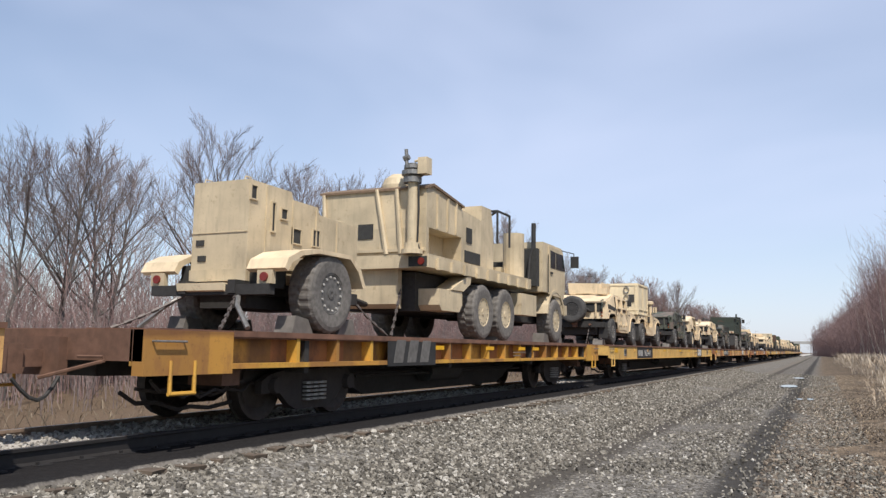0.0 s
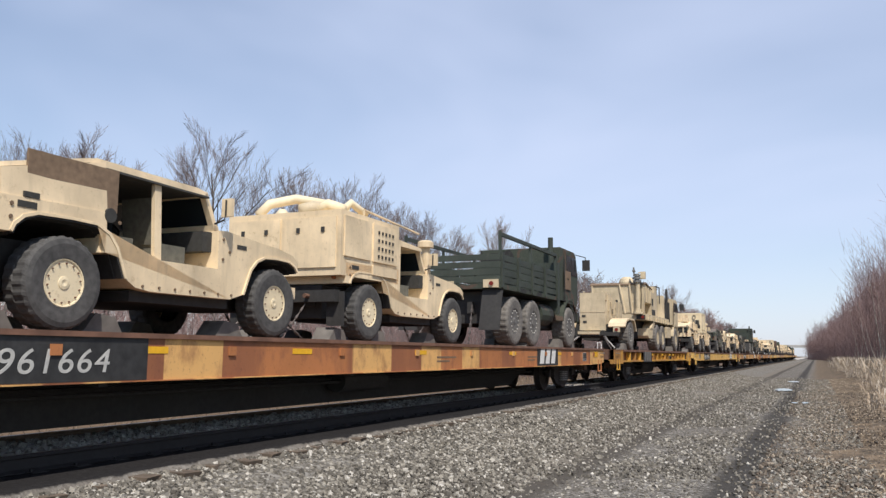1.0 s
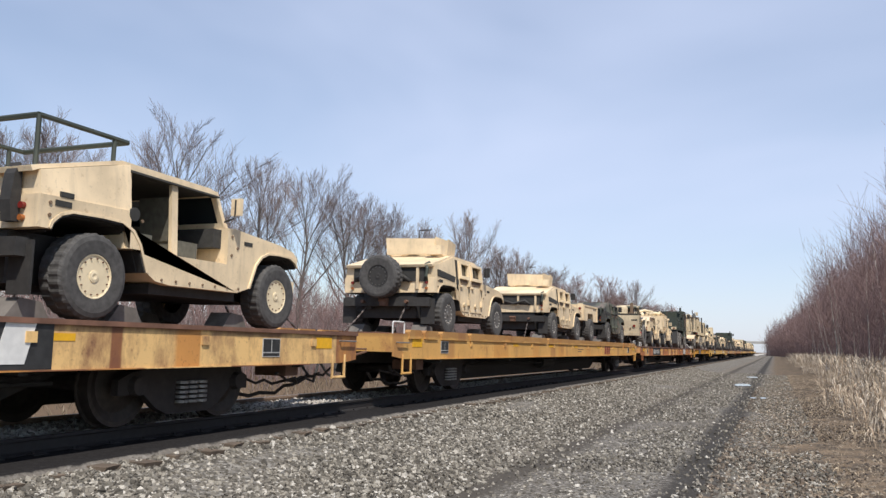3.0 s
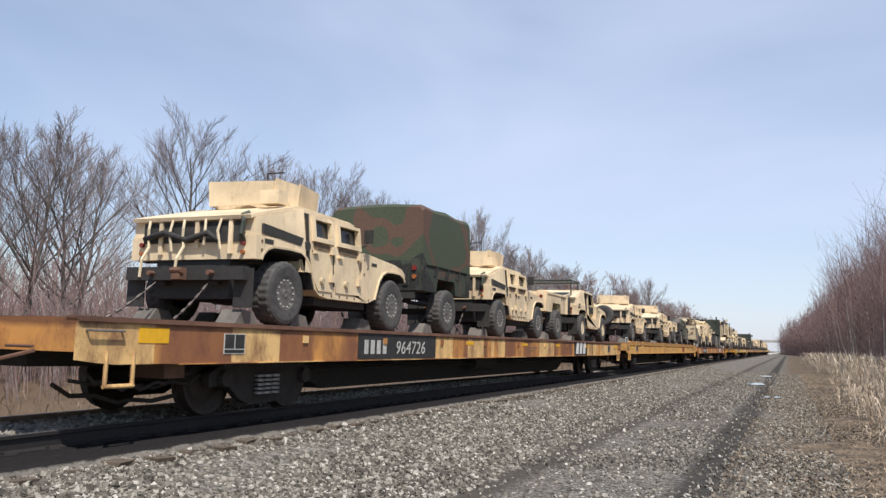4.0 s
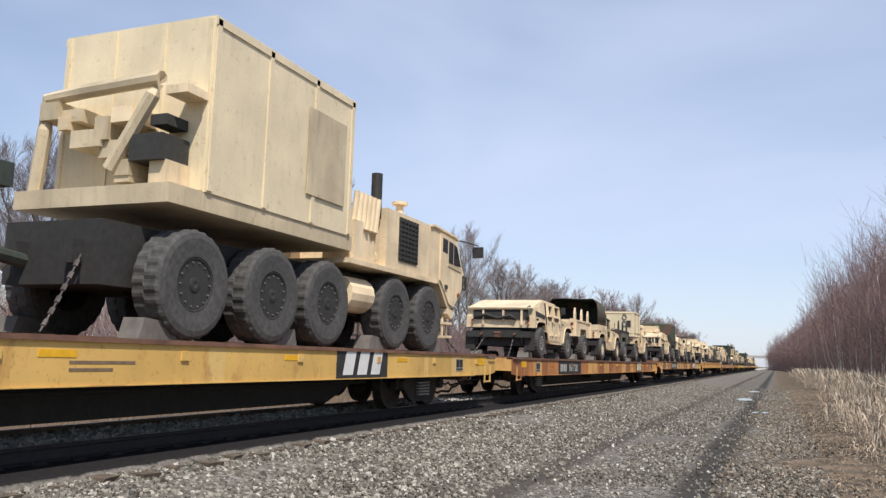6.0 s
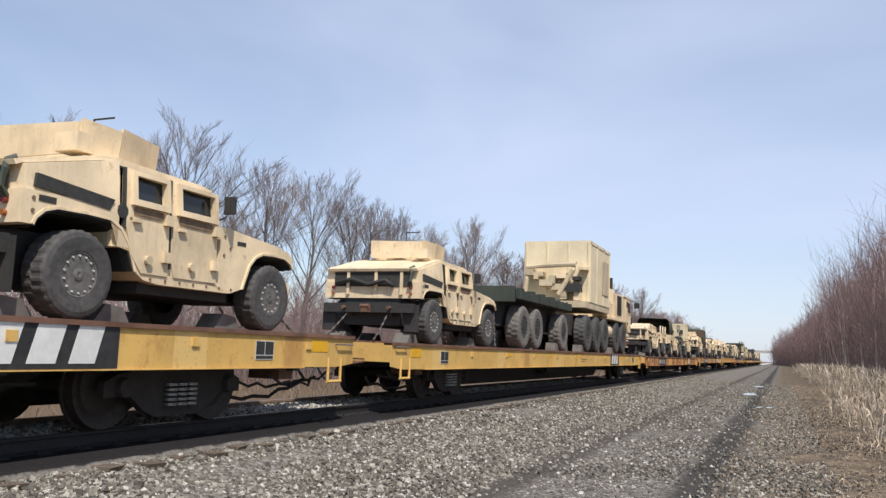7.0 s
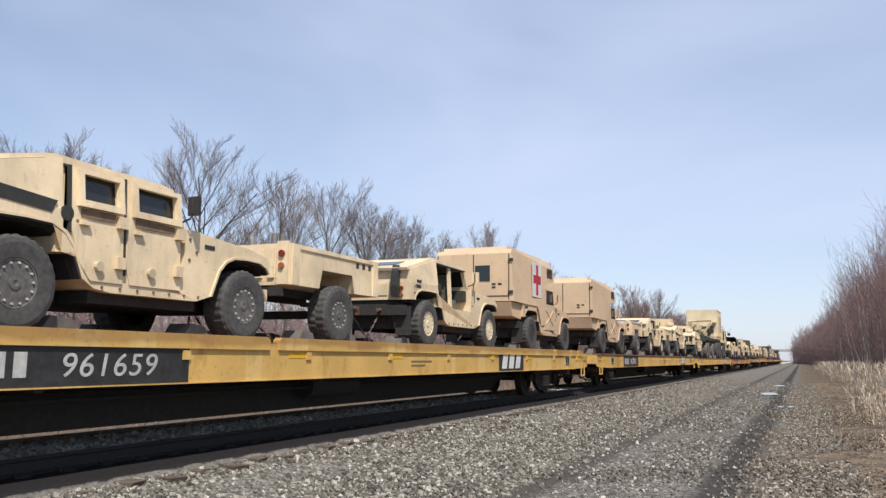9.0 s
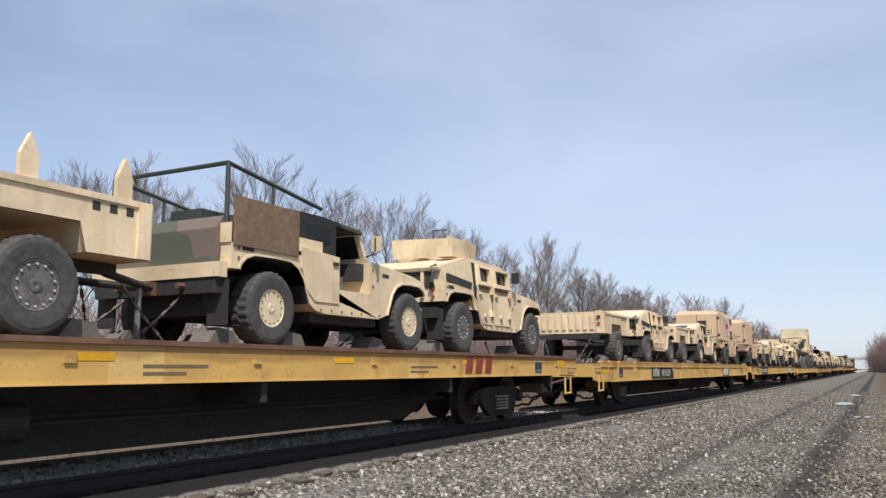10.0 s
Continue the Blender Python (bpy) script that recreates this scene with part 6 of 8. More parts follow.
        hose(b, [(sx * 0.40, -1.15, 0.60), (sx * 0.62, -1.45, 0.34), (sx * 0.92, -1.60, 0.05)], 0.035)
        part("stabiliser_leg", b, STEEL, v, "dull steel stabiliser leg")
    b = B()
    for sx in (-1, 1):
        box(b, sx * 0.42 - 0.06, sx * 0.42 + 0.06, -1.35, 1.8, 0.52, 0.70)
        tube(b, (sx * 0.42, 1.7, 0.62), (0, 2.9, 0.60), 0.05, n=8)
    box(b, -1.0, 1.0, -0.1, 0.1, 0.44, 0.62)
    box(b, -1.0, 1.0, -1.32, -1.18, 0.50, 0.64)
    box(b, -0.40, 0.40, -1.0, 0.5, 0.34, 0.54)
    part("chassis", b, BLACK, v)
    b = B()
    prism(b, [(-1.38, 0.66), (-1.36, 0.56), (-1.2, 0.50), (-1.18, 0.66)], -0.5, 0.3)
    part("rear_step", b, CREAM, v, "pale bent step plate", bev=0.01)
    put_wheel(v, "truck", STEEL, 1.0, -0.08), put_wheel(v, "truck", STEEL, -1.0, -0.08)
    block_set(v, (-0.08,), 0.575)
    chains(v, [((s * 0.4, -1.2, 0.55), (s * 0.9, -2.1, 0.03)) for s in (-1, 1)] + [((s * 0.4, 1.8, 0.60), (s * 0.8, 2.3, 0.03)) for s in (-1, 1)])
    return tagged(v, "tall narrow tan generator trailer with broad mudguards", "trailer", "vehicles on the train")


def dish_trailer():
    """Trailer with a broad steel box behind and a round dish on a dark pedestal; y = 0 is its axle."""
    v = empty("antenna_trailer")
    b = B()
    prism(b, [(-1.70, 0.66), (-1.70, 1.58), (-1.0, 1.64), (-1.0, 0.66)], -1.16, 1.16)
    bd = part("trailer_box", b, TAN_D, v, "tan steel box with stencilled back", bev=0.02)
    b = B()
    box(b, -1.18, 1.18, -1.73, -1.0, 1.60, 1.635)
    part("lid_edge", b, INSIDE, bd)
    b = B()
    box(b, -1.18, 1.18, -1.74, -0.98, 0.53, 0.68)
    sill = part("lower_sill", b, TAN_D, bd, bev=0.015)
    b = B()
    box(b, 1.10, 1.185, -1.10, -0.98, 0.60, 0.74)
    part("reflector_panel", b, RED, sill)
    b = B()
    for x in (-0.36, -0.26, -0.17, -0.08, 0.0, 0.08, 0.80, 0.88, 0.96, 1.03):
        box(b, x, x + 0.065, -1.706, -1.70, 1.27, 1.35)
    part("stencil_bar", b, INSIDE, bd)
    for x, z, mt, r in ((-0.98, 0.96, LAMPRED, 0.09), (-0.80, 0.86, INSIDE, 0.045), (0.94, 1.02, LAMPRED, 0.09), (0.76, 0.90, INSIDE, 0.045), (0.42, 0.86, AMBER, 0.035), (-0.5, 0.86, AMBER, 0.03)):
        b = B()
        lathe_y = [(x, -1.70, z), (x, -1.735, z)]
        tube(b, lathe_y[0], lathe_y[1], r, n=16)
        ring = part("lamp_ring", b, TAN_D, bd)
        b = B()
        tube(b, (x, -1.735, z), (x, -1.75, z), r * 0.72, n=16)
        part("tail_lamp", b, mt, ring)
    for z0, z1, y0, y1 in ((1.22, 1.46, -1.36, -1.22), (1.12, 1.18, -1.40, -1.18), (0.86, 0.94, -1.42, -1.2), (1.0, 1.05, -1.25, -1.15)):
        b = B()
        box(b, 1.16, 1.185, y0, y1, z0, z1)
        part("latch", b, INSIDE, bd, bev=0.006)
    # diagonal frame beside the pedestal
    for sx in (-1, 1):
        for a, e, r in (((1.10, -1.62, 1.98), (1.10, 0.17, 0.90), 0.05), ((1.10, -1.0, 1.26), (1.10, -0.15, 0.92), 0.04), ((1.10, -1.0, 0.90), (1.10, 0.30, 0.88), 0.045), ((1.10, 0.62, 0.62), (1.06, 1.74, 1.52), 0.05), ((1.0, 0.25, 0.88), (0.7, 1.9, 0.86), 0.04)):
            b = B()
            tube(b, (sx * a[0], a[1], a[2]), (sx * e[0], e[1], e[2]), r, n=8)
            part("brace", b, TAN_D, v, "tan diagonal brace")
    b = B()
    lathe_z(b, [(0.0, 2.20), (0.45, 2.21), (0.72, 2.17), (0.77, 2.12), (0.77, 2.08), (0.6, 2.07), (0.0, 2.05)], 0.0, 2.15, 36)
    part("dish", b, OLIVE, v, "flat round dark dish", smooth=False)
    b = B()
    lathe_z(b, [(0.0, 2.235), (0.46, 2.235), (0.69, 2.20), (0.70, 2.18)], 0.0, 2.15, 36)
    part("dish_cover", b, TAN_D, v, "tan cap on the dish")
    for x, y, r in ((0.42, 2.72, 0.03), (-0.42, 2.72, 0.03), (0.5, 1.7, 0.03)):
        b = B()
        tube(b, (x, y, 0.72), (x, y, 2.08), r, n=8)
        part("post", b, BLACK, v)
    b = B()
    rr = random.Random(8)
    box(b, -0.55, 0.55, 0.2, 1.9, 0.80, 1.25)
    box(b, -0.42, 0.42, 0.9, 1.9, 1.25, 1.62)
    for k in range(9):
        x, y, z = rr.uniform(-0.6, 0.5), rr.uniform(0.1, 1.8), rr.uniform(1.2, 1.75)
        box(b, x, x + rr.uniform(0.1, 0.35), y, y + rr.uniform(0.15, 0.4), z - 0.35, z + rr.uniform(0.05, 0.25))
    lathe_z(b, [(0.0, 2.06), (0.34, 2.06), (0.30, 1.60), (0.45, 1.25), (0.0, 1.25)], 0.0, 2.1, 20)
    part("pedestal", b, BLACK, v, "dark cluttered pedestal", bev=0.012)
    b = B()
    lathe_z(b, [(0.0, 2.06), (0.22, 2.05), (0.31, 1.98), (0.33, 1.90), (0.33, 1.64), (0.0, 1.63)], 0.22, -1.28, 22)
    part("drum", b, TAN_D, v, "pale drum on the lid", smooth=False)
    b = B()
    tube(b, (-0.20, -1.28, 1.66), (-0.20, -1.28, 1.95), 0.09, n=12)
    box(b, -0.34, -0.06, -1.4, -1.15, 1.62, 1.68)
    part("beacon", b, INSIDE, v)
    b = B()
    box(b, 0.66, 0.80, -1.22, -1.08, 1.63, 2.22)
    box(b, 0.60, 0.86, -1.30, -1.02, 1.63, 1.72)
    part("equipment_post", b, BROWN, v, bev=0.015)
    b = B()
    for sx in (-1, 1):
        box(b, sx * 0.5 - 0.05, sx * 0.5 + 0.05, -1.5, 2.8, 0.50, 0.68)
        tube(b, (sx * 0.5, 2.7, 0.60), (0, 3.6, 0.60), 0.045, n=8)
    box(b, -0.95, 0.95, -0.09, 0.09, 0.40, 0.56)
    box(b, -0.4, 0.4, -1.3, -0.6, 0.30, 0.52)
    part("chassis", b, BLACK, v)
    for sx in (-1, 1):
        b = B()
        o, i = arch(0.0, 0.66, 20, 160, 9, 0.55), arch(0.0, 0.62, 20, 160, 9, 0.55)
        prism(b, o + i[::-1], sx * 0.80, sx * 1.16)
        part("mudguard", b, BLACK, v)
    put_wheel(v, "truck", BLACK, 1.02, 0.0), put_wheel(v, "truck", BLACK, -1.02, 0.0)
    block_set(v, (0.0,), 0.575)
    chains(v, [((s * 0.6, -1.4, 0.56), (s * 0.95, -2.3, 0.03)) for s in (-1, 1)] + [((s * 0.4, 2.4, 0.6), (s * 0.8, 2.9, 0.03)) for s in (-1, 1)])
    return tagged(v, "tan antenna trailer with round dish and braces", "trailer", "vehicles on the train")


def heavy_truck():
    """Ten-wheeled sand hauler with a tall box and a crane behind the cab; y = 0 is the rearmost axle."""
    v = empty("heavy_hauler")
    axles = (0.0, 1.62, 3.1, 5.50, 7.0)
    frame_parts(v, -1.2, 8.4, axles, 0.80)
    big_wheels(v, "heavy", BLACK, axles, 0.98)
    # cab: sloped windscreen above, chin cut away below
    b = B()
    prism(b, [(6.95, 1.40), (6.95, 2.47), (7.1, 2.50), (8.24, 2.43), (8.40, 2.39), (8.72, 1.88), (8.86, 1.74), (8.86, 1.42), (8.26, 0.88), (7.92, 0.94), (7.53, 1.32), (7.42, 1.40)], -1.18, 1.18)
    cab = part("cab", b, TAN, v, bev=0.025)
    b = B()
    prism(b, [(8.415, 2.35), (8.695, 1.93), (8.71, 1.94), (8.43, 2.36)], -1.05, 1.05)
    part("windscreen", b, GLASS, cab)
    b = B()
    prism(b, [(6.95, 2.47), (7.1, 2.50), (8.24, 2.43), (8.46, 2.385), (8.46, 2.415), (8.26, 2.47), (7.1, 2.54), (6.95, 2.51)], -1.22, 1.22)
    part("roof_panel", b, TAN, cab, bev=0.01)
    for sx in (-1, 1):
        b = B()
        prism(b, [(7.46, 1.46), (7.60, 1.36), (7.97, 1.01), (8.24, 0.95), (8.74, 1.40), (8.78, 1.74), (8.66, 1.86), (8.36, 2.36), (7.46, 2.42)], sx * 1.18, sx * 1.21)
        d = part("door", b, TAN, cab, bev=0.008)
        for prof in ([(7.56, 2.06), (7.82, 2.04), (7.82, 2.32), (7.56, 2.34)], [(7.90, 1.86), (8.14, 1.84), (8.14, 2.29), (7.90, 2.31)], [(8.18, 1.84), (8.60, 1.84), (8.34, 2.25), (8.18, 2.28)]):
            b = B()
            prism(b, prof, sx * 1.21, sx * 1.218)
            part("window", b, GLASS, d)
        b = B()
        prism(b, [(7.86, 1.78), (8.62, 1.72), (8.64, 1.80), (7.86, 1.84)], sx * 1.21, sx * 1.225)
        part("window_sill", b, TAN_D, d)
        b = B()
        box(b, sx * 1.21, sx * 1.24, 7.70, 7.82, 1.30, 1.38)
        part("door_handle", b, INSIDE, d, bev=0.01)
        b = B()
        hose(b, [(sx * 1.1, 8.35, 2.42), (sx * 1.3, 8.75, 2.40), (sx * 1.42, 9.1, 2.37)], 0.016)
        ma = part("mirror_arm", b, BLACK, cab)
        b = B()
        box(b, sx * 1.42 - 0.12, sx * 1.42 + 0.12, 9.07, 9.13, 2.10, 2.34)
        part("mirror", b, BLACK, ma, bev=0.02)
        b = B()
        ring_plate(b, [(8.70, 1.34), (8.94, 1.36), (8.94, 1.66), (8.70, 1.66)], [(8.74, 1.40), (8.90, 1.40), (8.90, 1.62), (8.74, 1.62)], sx * 1.19, sx * 1.23)
        part("headlamp_guard", b, BLACK, cab)
        b = B()
        tube(b, (sx * 1.21, 8.46, 1.22), (sx * 1.235, 8.46, 1.22), 0.05, n=12)
        part("marker_lamp", b, AMBER, cab)
        b = B()
        for y in (8.02, 8.24):
            tube(b, (sx * 1.05, y, 0.95), (sx * 1.05, y, 0.30), 0.028, n=6)
        for z in (0.30, 0.58):
            box(b, sx * 1.05 - 0.12, sx * 1.05 + 0.12, 7.98, 8.28, z, z + 0.05)
        part("step", b, TAN, cab)
    b = B()
    prism(b, [(7.96, 0.80), (8.20, 0.70), (8.34, 0.78), (8.30, 0.92), (7.96, 0.92)], -1.18, 1.18)
    part("bumper", b, TAN, v, bev=0.02)
    # radiator house with its wide grille
    b = B()
    prism(b, [(5.0, 1.42), (5.0, 2.50), (6.90, 2.50), (6.90, 1.42)], -1.18, 1.18)
    rad = part("engine_house", b, TAN, v, bev=0.03)
    for sx in (-1, 1):
        b = B()
        box(b, sx * 1.18, sx * 1.20, 5.5, 6.3, 1.62, 2.42)
        gr = part("grille", b, INSIDE, rad, "dark louvred grille")
        b = B()
        for k in range(9):
            box(b, sx * 1.20, sx * 1.215, 5.5, 6.3, 1.66 + k * 0.085, 1.685 + k * 0.085)
        for k in range(6):
            box(b, sx * 1.20, sx * 1.22, 5.53 + k * 0.15, 5.545 + k * 0.15, 1.62, 2.42)
        part("louvre", b, BLACK, gr)
    b = B()
    tube(b, (0.7, 6.5, 2.5), (0.7, 6.5, 2.84), 0.08, n=10)
    tube(b, (0.7, 6.5, 2.84), (0.7, 6.5, 2.90), 0.16, n=12)
    part("intake_cap", b, TAN, v)
    b = B()
    box(b, -1.22, 1.22, 3.6, 7.3, 1.36, 1.44)
    part("fender_deck", b, TAN, v, bev=0.02)
    rr = random.Random(12)
    b = B()
    for k in range(12):
        x, y = rr.choice((-1, 1)) * rr.uniform(0.6, 1.05), rr.uniform(3.85, 4.85)
        box(b, x - 0.16, x + 0.16, y - 0.15, y + 0.15, 1.44, rr.uniform(1.8, 2.5))
    for k in range(6):
        y = 3.9 + k * 0.16
        tube(b, (1.1, y, 2.0), (1.1, y + 0.1, 2.6), 0.05, n=8)
    tube(b, (0.9, 3.9, 1.6), (0.9, 4.9, 1.6), 0.16, n=12)
    part("machinery", b, TAN, v, "tan hoses, filters and tanks", bev=0.01)
    b = B()
    tube(b, (1.0, 4.9, 2.3), (1.0, 4.9, 3.1), 0.10, n=12)
    part("exhaust_pipe", b, BLACK, v)
    # tall box on the load bed, with a crane folded behind it
    b = B()
    box(b, -1.2, 1.2, -0.6, 3.7, 1.55, 1.78)
    part("load_bed", b, TAN_D, v, bev=0.02)
    b = B()
    box(b, -1.22, 1.22, 0.0, 3.6, 1.78, 4.0)
    bx = part("container", b, CREAM, v, "tall cream box with a dark inset front panel", bev=0.03)
    b = B()
    for sx in (-1, 1):
        for y in (0.06, 1.2, 2.4, 3.52):
            box(b, sx * 1.22, sx * 1.24, y - 0.04, y + 0.04, 1.8, 3.96)
        box(b, sx * 1.22, sx * 1.24, 0.0, 3.6, 3.88, 3.98)
    for x in (-1.18, -0.4, 0.4, 1.12):
        box(b, x, x + 0.06, -0.025, 0.0, 1.8, 3.96)
    part("panel_seam", b, CREAM, bx)
    b = B()
    box(b, 1.24, 1.25, 2.2, 3.3, 2.2, 3.5)
    part("side_panel", b, TAN_D, bx)
    b = B()
    hose(b, [(-1.1, -0.4, 1.8), (-1.02, -0.4, 2.6), (-1.0, -0.4, 3.0), (-0.4, -0.4, 3.05), (0.8, -0.4, 3.1), (0.7, -0.42, 2.9), (0.2, -0.5, 2.0)], 0.09, 8)
    cr = part("folded_crane", b, TAN_D, v, "folded tan crane arm")
    for k in range(14):
        x, z = rr.uniform(-1.1, 0.9), rr.uniform(1.8, 2.9)
        b = B()
        box(b, x, x + rr.uniform(0.15, 0.5), -0.5 + 0.01 * k, -0.02, z, z + rr.uniform(0.1, 0.35))
        part("crane_fitting", b, rr.choice((TAN_D, TAN_D, TAN, INSIDE)), cr, bev=0.01)
    for sx in (-1, 1):
        b = B()
        tube(b, (sx * 0.85, 3.9, 0.9), (sx * 0.85, 4.7, 0.9), 0.30, n=16)
        part("fuel_tank", b, TAN, v)
    block_set(v, (0.8, 6.25), 1.35)
    chains(v, [((s * 0.6, 8.3, 0.85), (s * 0.9, 9.3, 0.03)) for s in (-1, 1)] + [((s * 0.5, -1.1, 0.9), (s * 0.9, -1.9, 0.03)) for s in (-1, 1)])
    return tagged(v, "sand ten-wheeled hauler carrying a tall box", "military truck", "vehicles on the train")


def flatrack_trailer():
    """Dark three-axle flat trailer; y = 0 is the rearmost axle."""
    v = empty("flat_trailer")
    axles = (0.0, 1.3, 4.3)
    frame_parts(v, -0.9, 5.2, axles, 0.80)
    big_wheels(v, "truck", BLACK, axles, 0.98)
    b = B()
    box(b, -1.2, 1.2, -1.0, 5.2, 1.30, 1.52)
    box(b, -1.2, 1.2, -1.06, -0.94, 1.20, 1.60)
    bed = part("flat_bed", b, OLIVE, v, "dark olive flat bed", bev=0.02)
    b = B()
    for sx in (-1, 1):
        for k in range(6):
            y = -0.6 + k * 1.0
            box(b, sx * 1.2, sx * 1.24, y, y + 0.1, 1.30, 1.54)
    part("stake_pocket", b, OLIVE, bed)
    b = B()
    tube(b, (0, 5.0, 0.95), (0, 6.4, 0.8), 0.08, n=8)
    for sx in (-1, 1):
        tube(b, (sx * 0.4, 4.9, 0.95), (0, 6.0, 0.82), 0.05, n=8)
    part("drawbar", b, OLIVE, v)
    b = B()
    for k in range(4):
        box(b, -1.0, 1.0, 0.2 + k * 1.1, 0.5 + k * 1.1, 1.52, 1.64)
    part("cross_bar", b, OLIVE, v)
    block_set(v, (0.65, 4.3), 0.575)
    chains(v, [((s * 0.6, -0.9, 0.9), (s * 0.9, -1.6, 0.03)) for s in (-1, 1)])
    return tagged(v, "dark olive flat three-axle trailer", "trailer", "vehicles on the train")


# ---- ties, stones, grass, trees ----
def build_ties():
    tr = empty("track_bed")
    tagged(tr, "weathered timber ties set in grey ballast", "track", kind="structure")
    rnd = random.Random(4)
    shapes = []
    for k in range(4):
        b = B()
        vs = box(b, -1.40, 1.78, -0.115, 0.115, -0.40, -0.205)
        for v in vs:
            v.co += Vector((rnd.uniform(-0.08, 0.05), rnd.uniform(-0.02, 0.02), rnd.uniform(-0.022, 0.0)))
        o = part("tie", b, TIEWOOD, None, bev=0.012)
        shapes.append(o.data)
        bpy.data.objects.remove(o)
    for k in range(150):
        o = new("tie", rnd.choice(shapes))
        o.parent = tr
        o.matrix_basis = pose(MID + rnd.uniform(-0.05, 0.05), -8 + 0.5 * k, 0, 0, 0, rnd.uniform(-1.5, 1.5))
    b = B()
    for k in range(420):
        m = along(67 + 0.5 * k)
        box(b, -1.4, 1.74, -0.115, 0.115, -0.40, -0.205, m)
    far = part("far_ties", b, TIEWOOD, tr)
    far["kind"] = "stuff"
    plate = B()
    for sx in (-0.755, 0.755):
        for k in range(120):
            m = pose(MID + sx, -8 + 0.5 * k, -0.172)
            box(plate, -0.17, 0.17, -0.09, 0.09, 0.0, 0.014, m)
            for dx in (-0.1, 0.1):
                box(plate, dx - 0.012, dx + 0.012, -0.06, -0.035, 0.01, 0.04, m)
    pl = part("tie_plates", plate, RAIL_GREASE_SHADE, tr)
    pl["kind"] = "stuff"


build_ties()


def stone_field(name, material, label, count, side0, side1, s0, s1, size0, size1, seed, power=1.6, sink=0.4, worn=()):
    """Loose stones: rough blocks, thickest near the start of the stretch."""
    rs = np.random.RandomState(seed)
    cube = np.array([(x, y, z) for x in (-1, 1) for y in (-1, 1) for z in (-1, 1)], float)
    quads = np.array([(0, 1, 3, 2), (4, 6, 7, 5), (0, 4, 5, 1), (2, 3, 7, 6), (0, 2, 6, 4), (1, 5, 7, 3)])
    verts = np.empty((count, 8, 3))
    side = rs.uniform(side0, side1, count)
    # wheel tracks are swept nearly bare
    for a, b in worn:
        swept = (side > a) & (side < b) & (rs.uniform(0, 1, count) < 0.85)
        side = np.where(swept, rs.uniform(side0, side1, count), side)
    s = s0 + (s1 - s0) * rs.uniform(0, 1, count) ** power
    for i in range(count):
        q = cube * rs.uniform(0.45, 1.0, (1, 3)) + rs.uniform(-0.35, 0.35, (8, 3))
        r = Euler(rs.uniform(0, 6.28, 3)).to_matrix()
        size = rs.uniform(size0, size1) * (1.35 if rs.uniform() > 0.93 else 1.0)
        q = q @ np.array(r).T * size
        z = ground_z(side[i]) + size * sink
        verts[i] = q + (MID + side[i], s[i], z)
    faces = (quads[None] + 8 * np.arange(count)[:, None, None]).reshape(-1, 4)
    ob = mesh_of(name, verts.reshape(-1, 3).tolist(), faces.tolist(), material)
    return tagged(ob, label, "gravel", kind="stuff")


def stone_mat(name, stops):
    m, n, l, p = nodes_of(name)
    g = n.new("ShaderNodeNewGeometry")
    v = coords(n, l, shift=False)
    f = noise_tex(n, l, v, 60, 3)
    c = ramp(n, l, g.outputs["Random Per Island"], stops)
    c = mixc(n, l, ramp(n, l, f, [(0.35, G(0.0)), (0.75, G(0.5))]), c, (0.10, 0.09, 0.08))
    l.new(c, p.inputs["Base Color"])
    p.inputs["Roughness"].default_value = 0.9
    return m


STONE = stone_mat("broken_stone", [(0.0, (0.05, 0.044, 0.035)), (0.45, (0.155, 0.139, 0.113)), (0.85, (0.33, 0.302, 0.252)), (1.0, (0.60, 0.565, 0.50))])
PALE_STONE = stone_mat("pale_broken_stone", [(0.0, (0.15, 0.135, 0.115)), (0.45, (0.33, 0.305, 0.27)), (1.0, (0.56, 0.535, 0.49))])
LITTER = stone_mat("leaf_litter", [(0.0, (0.045, 0.033, 0.025)), (0.45, (0.13, 0.098, 0.072)), (0.8, (0.24, 0.19, 0.14)), (1.0, (0.42, 0.36, 0.28))])
stone_field("ballast", STONE, "loose grey angular ballast stones", 54000, 1.62, 4.3, 4.3, 64, 0.011, 0.027, 1, 1.9, worn=((3.5, 4.3),))
stone_field("track_ballast", PALE_STONE, "pale ballast between the rails", 9000, -1.5, 0.60, 2.0, 40, 0.014, 0.030, 5, 1.4, 0.2)
stone_field("road_gravel", STONE, "fine grey gravel on the service track", 36000, 3.6, 8.2, 4.0, 64, 0.009, 0.024, 2, 1.8, worn=((3.6, 4.7), (6.15, 6.85)))
stone_field("verge_litter", LITTER, "brown leaf litter and small stones", 16000, 6.7, 10.5, 5.0, 40, 0.010, 0.028, 7, 1.5, 0.15)


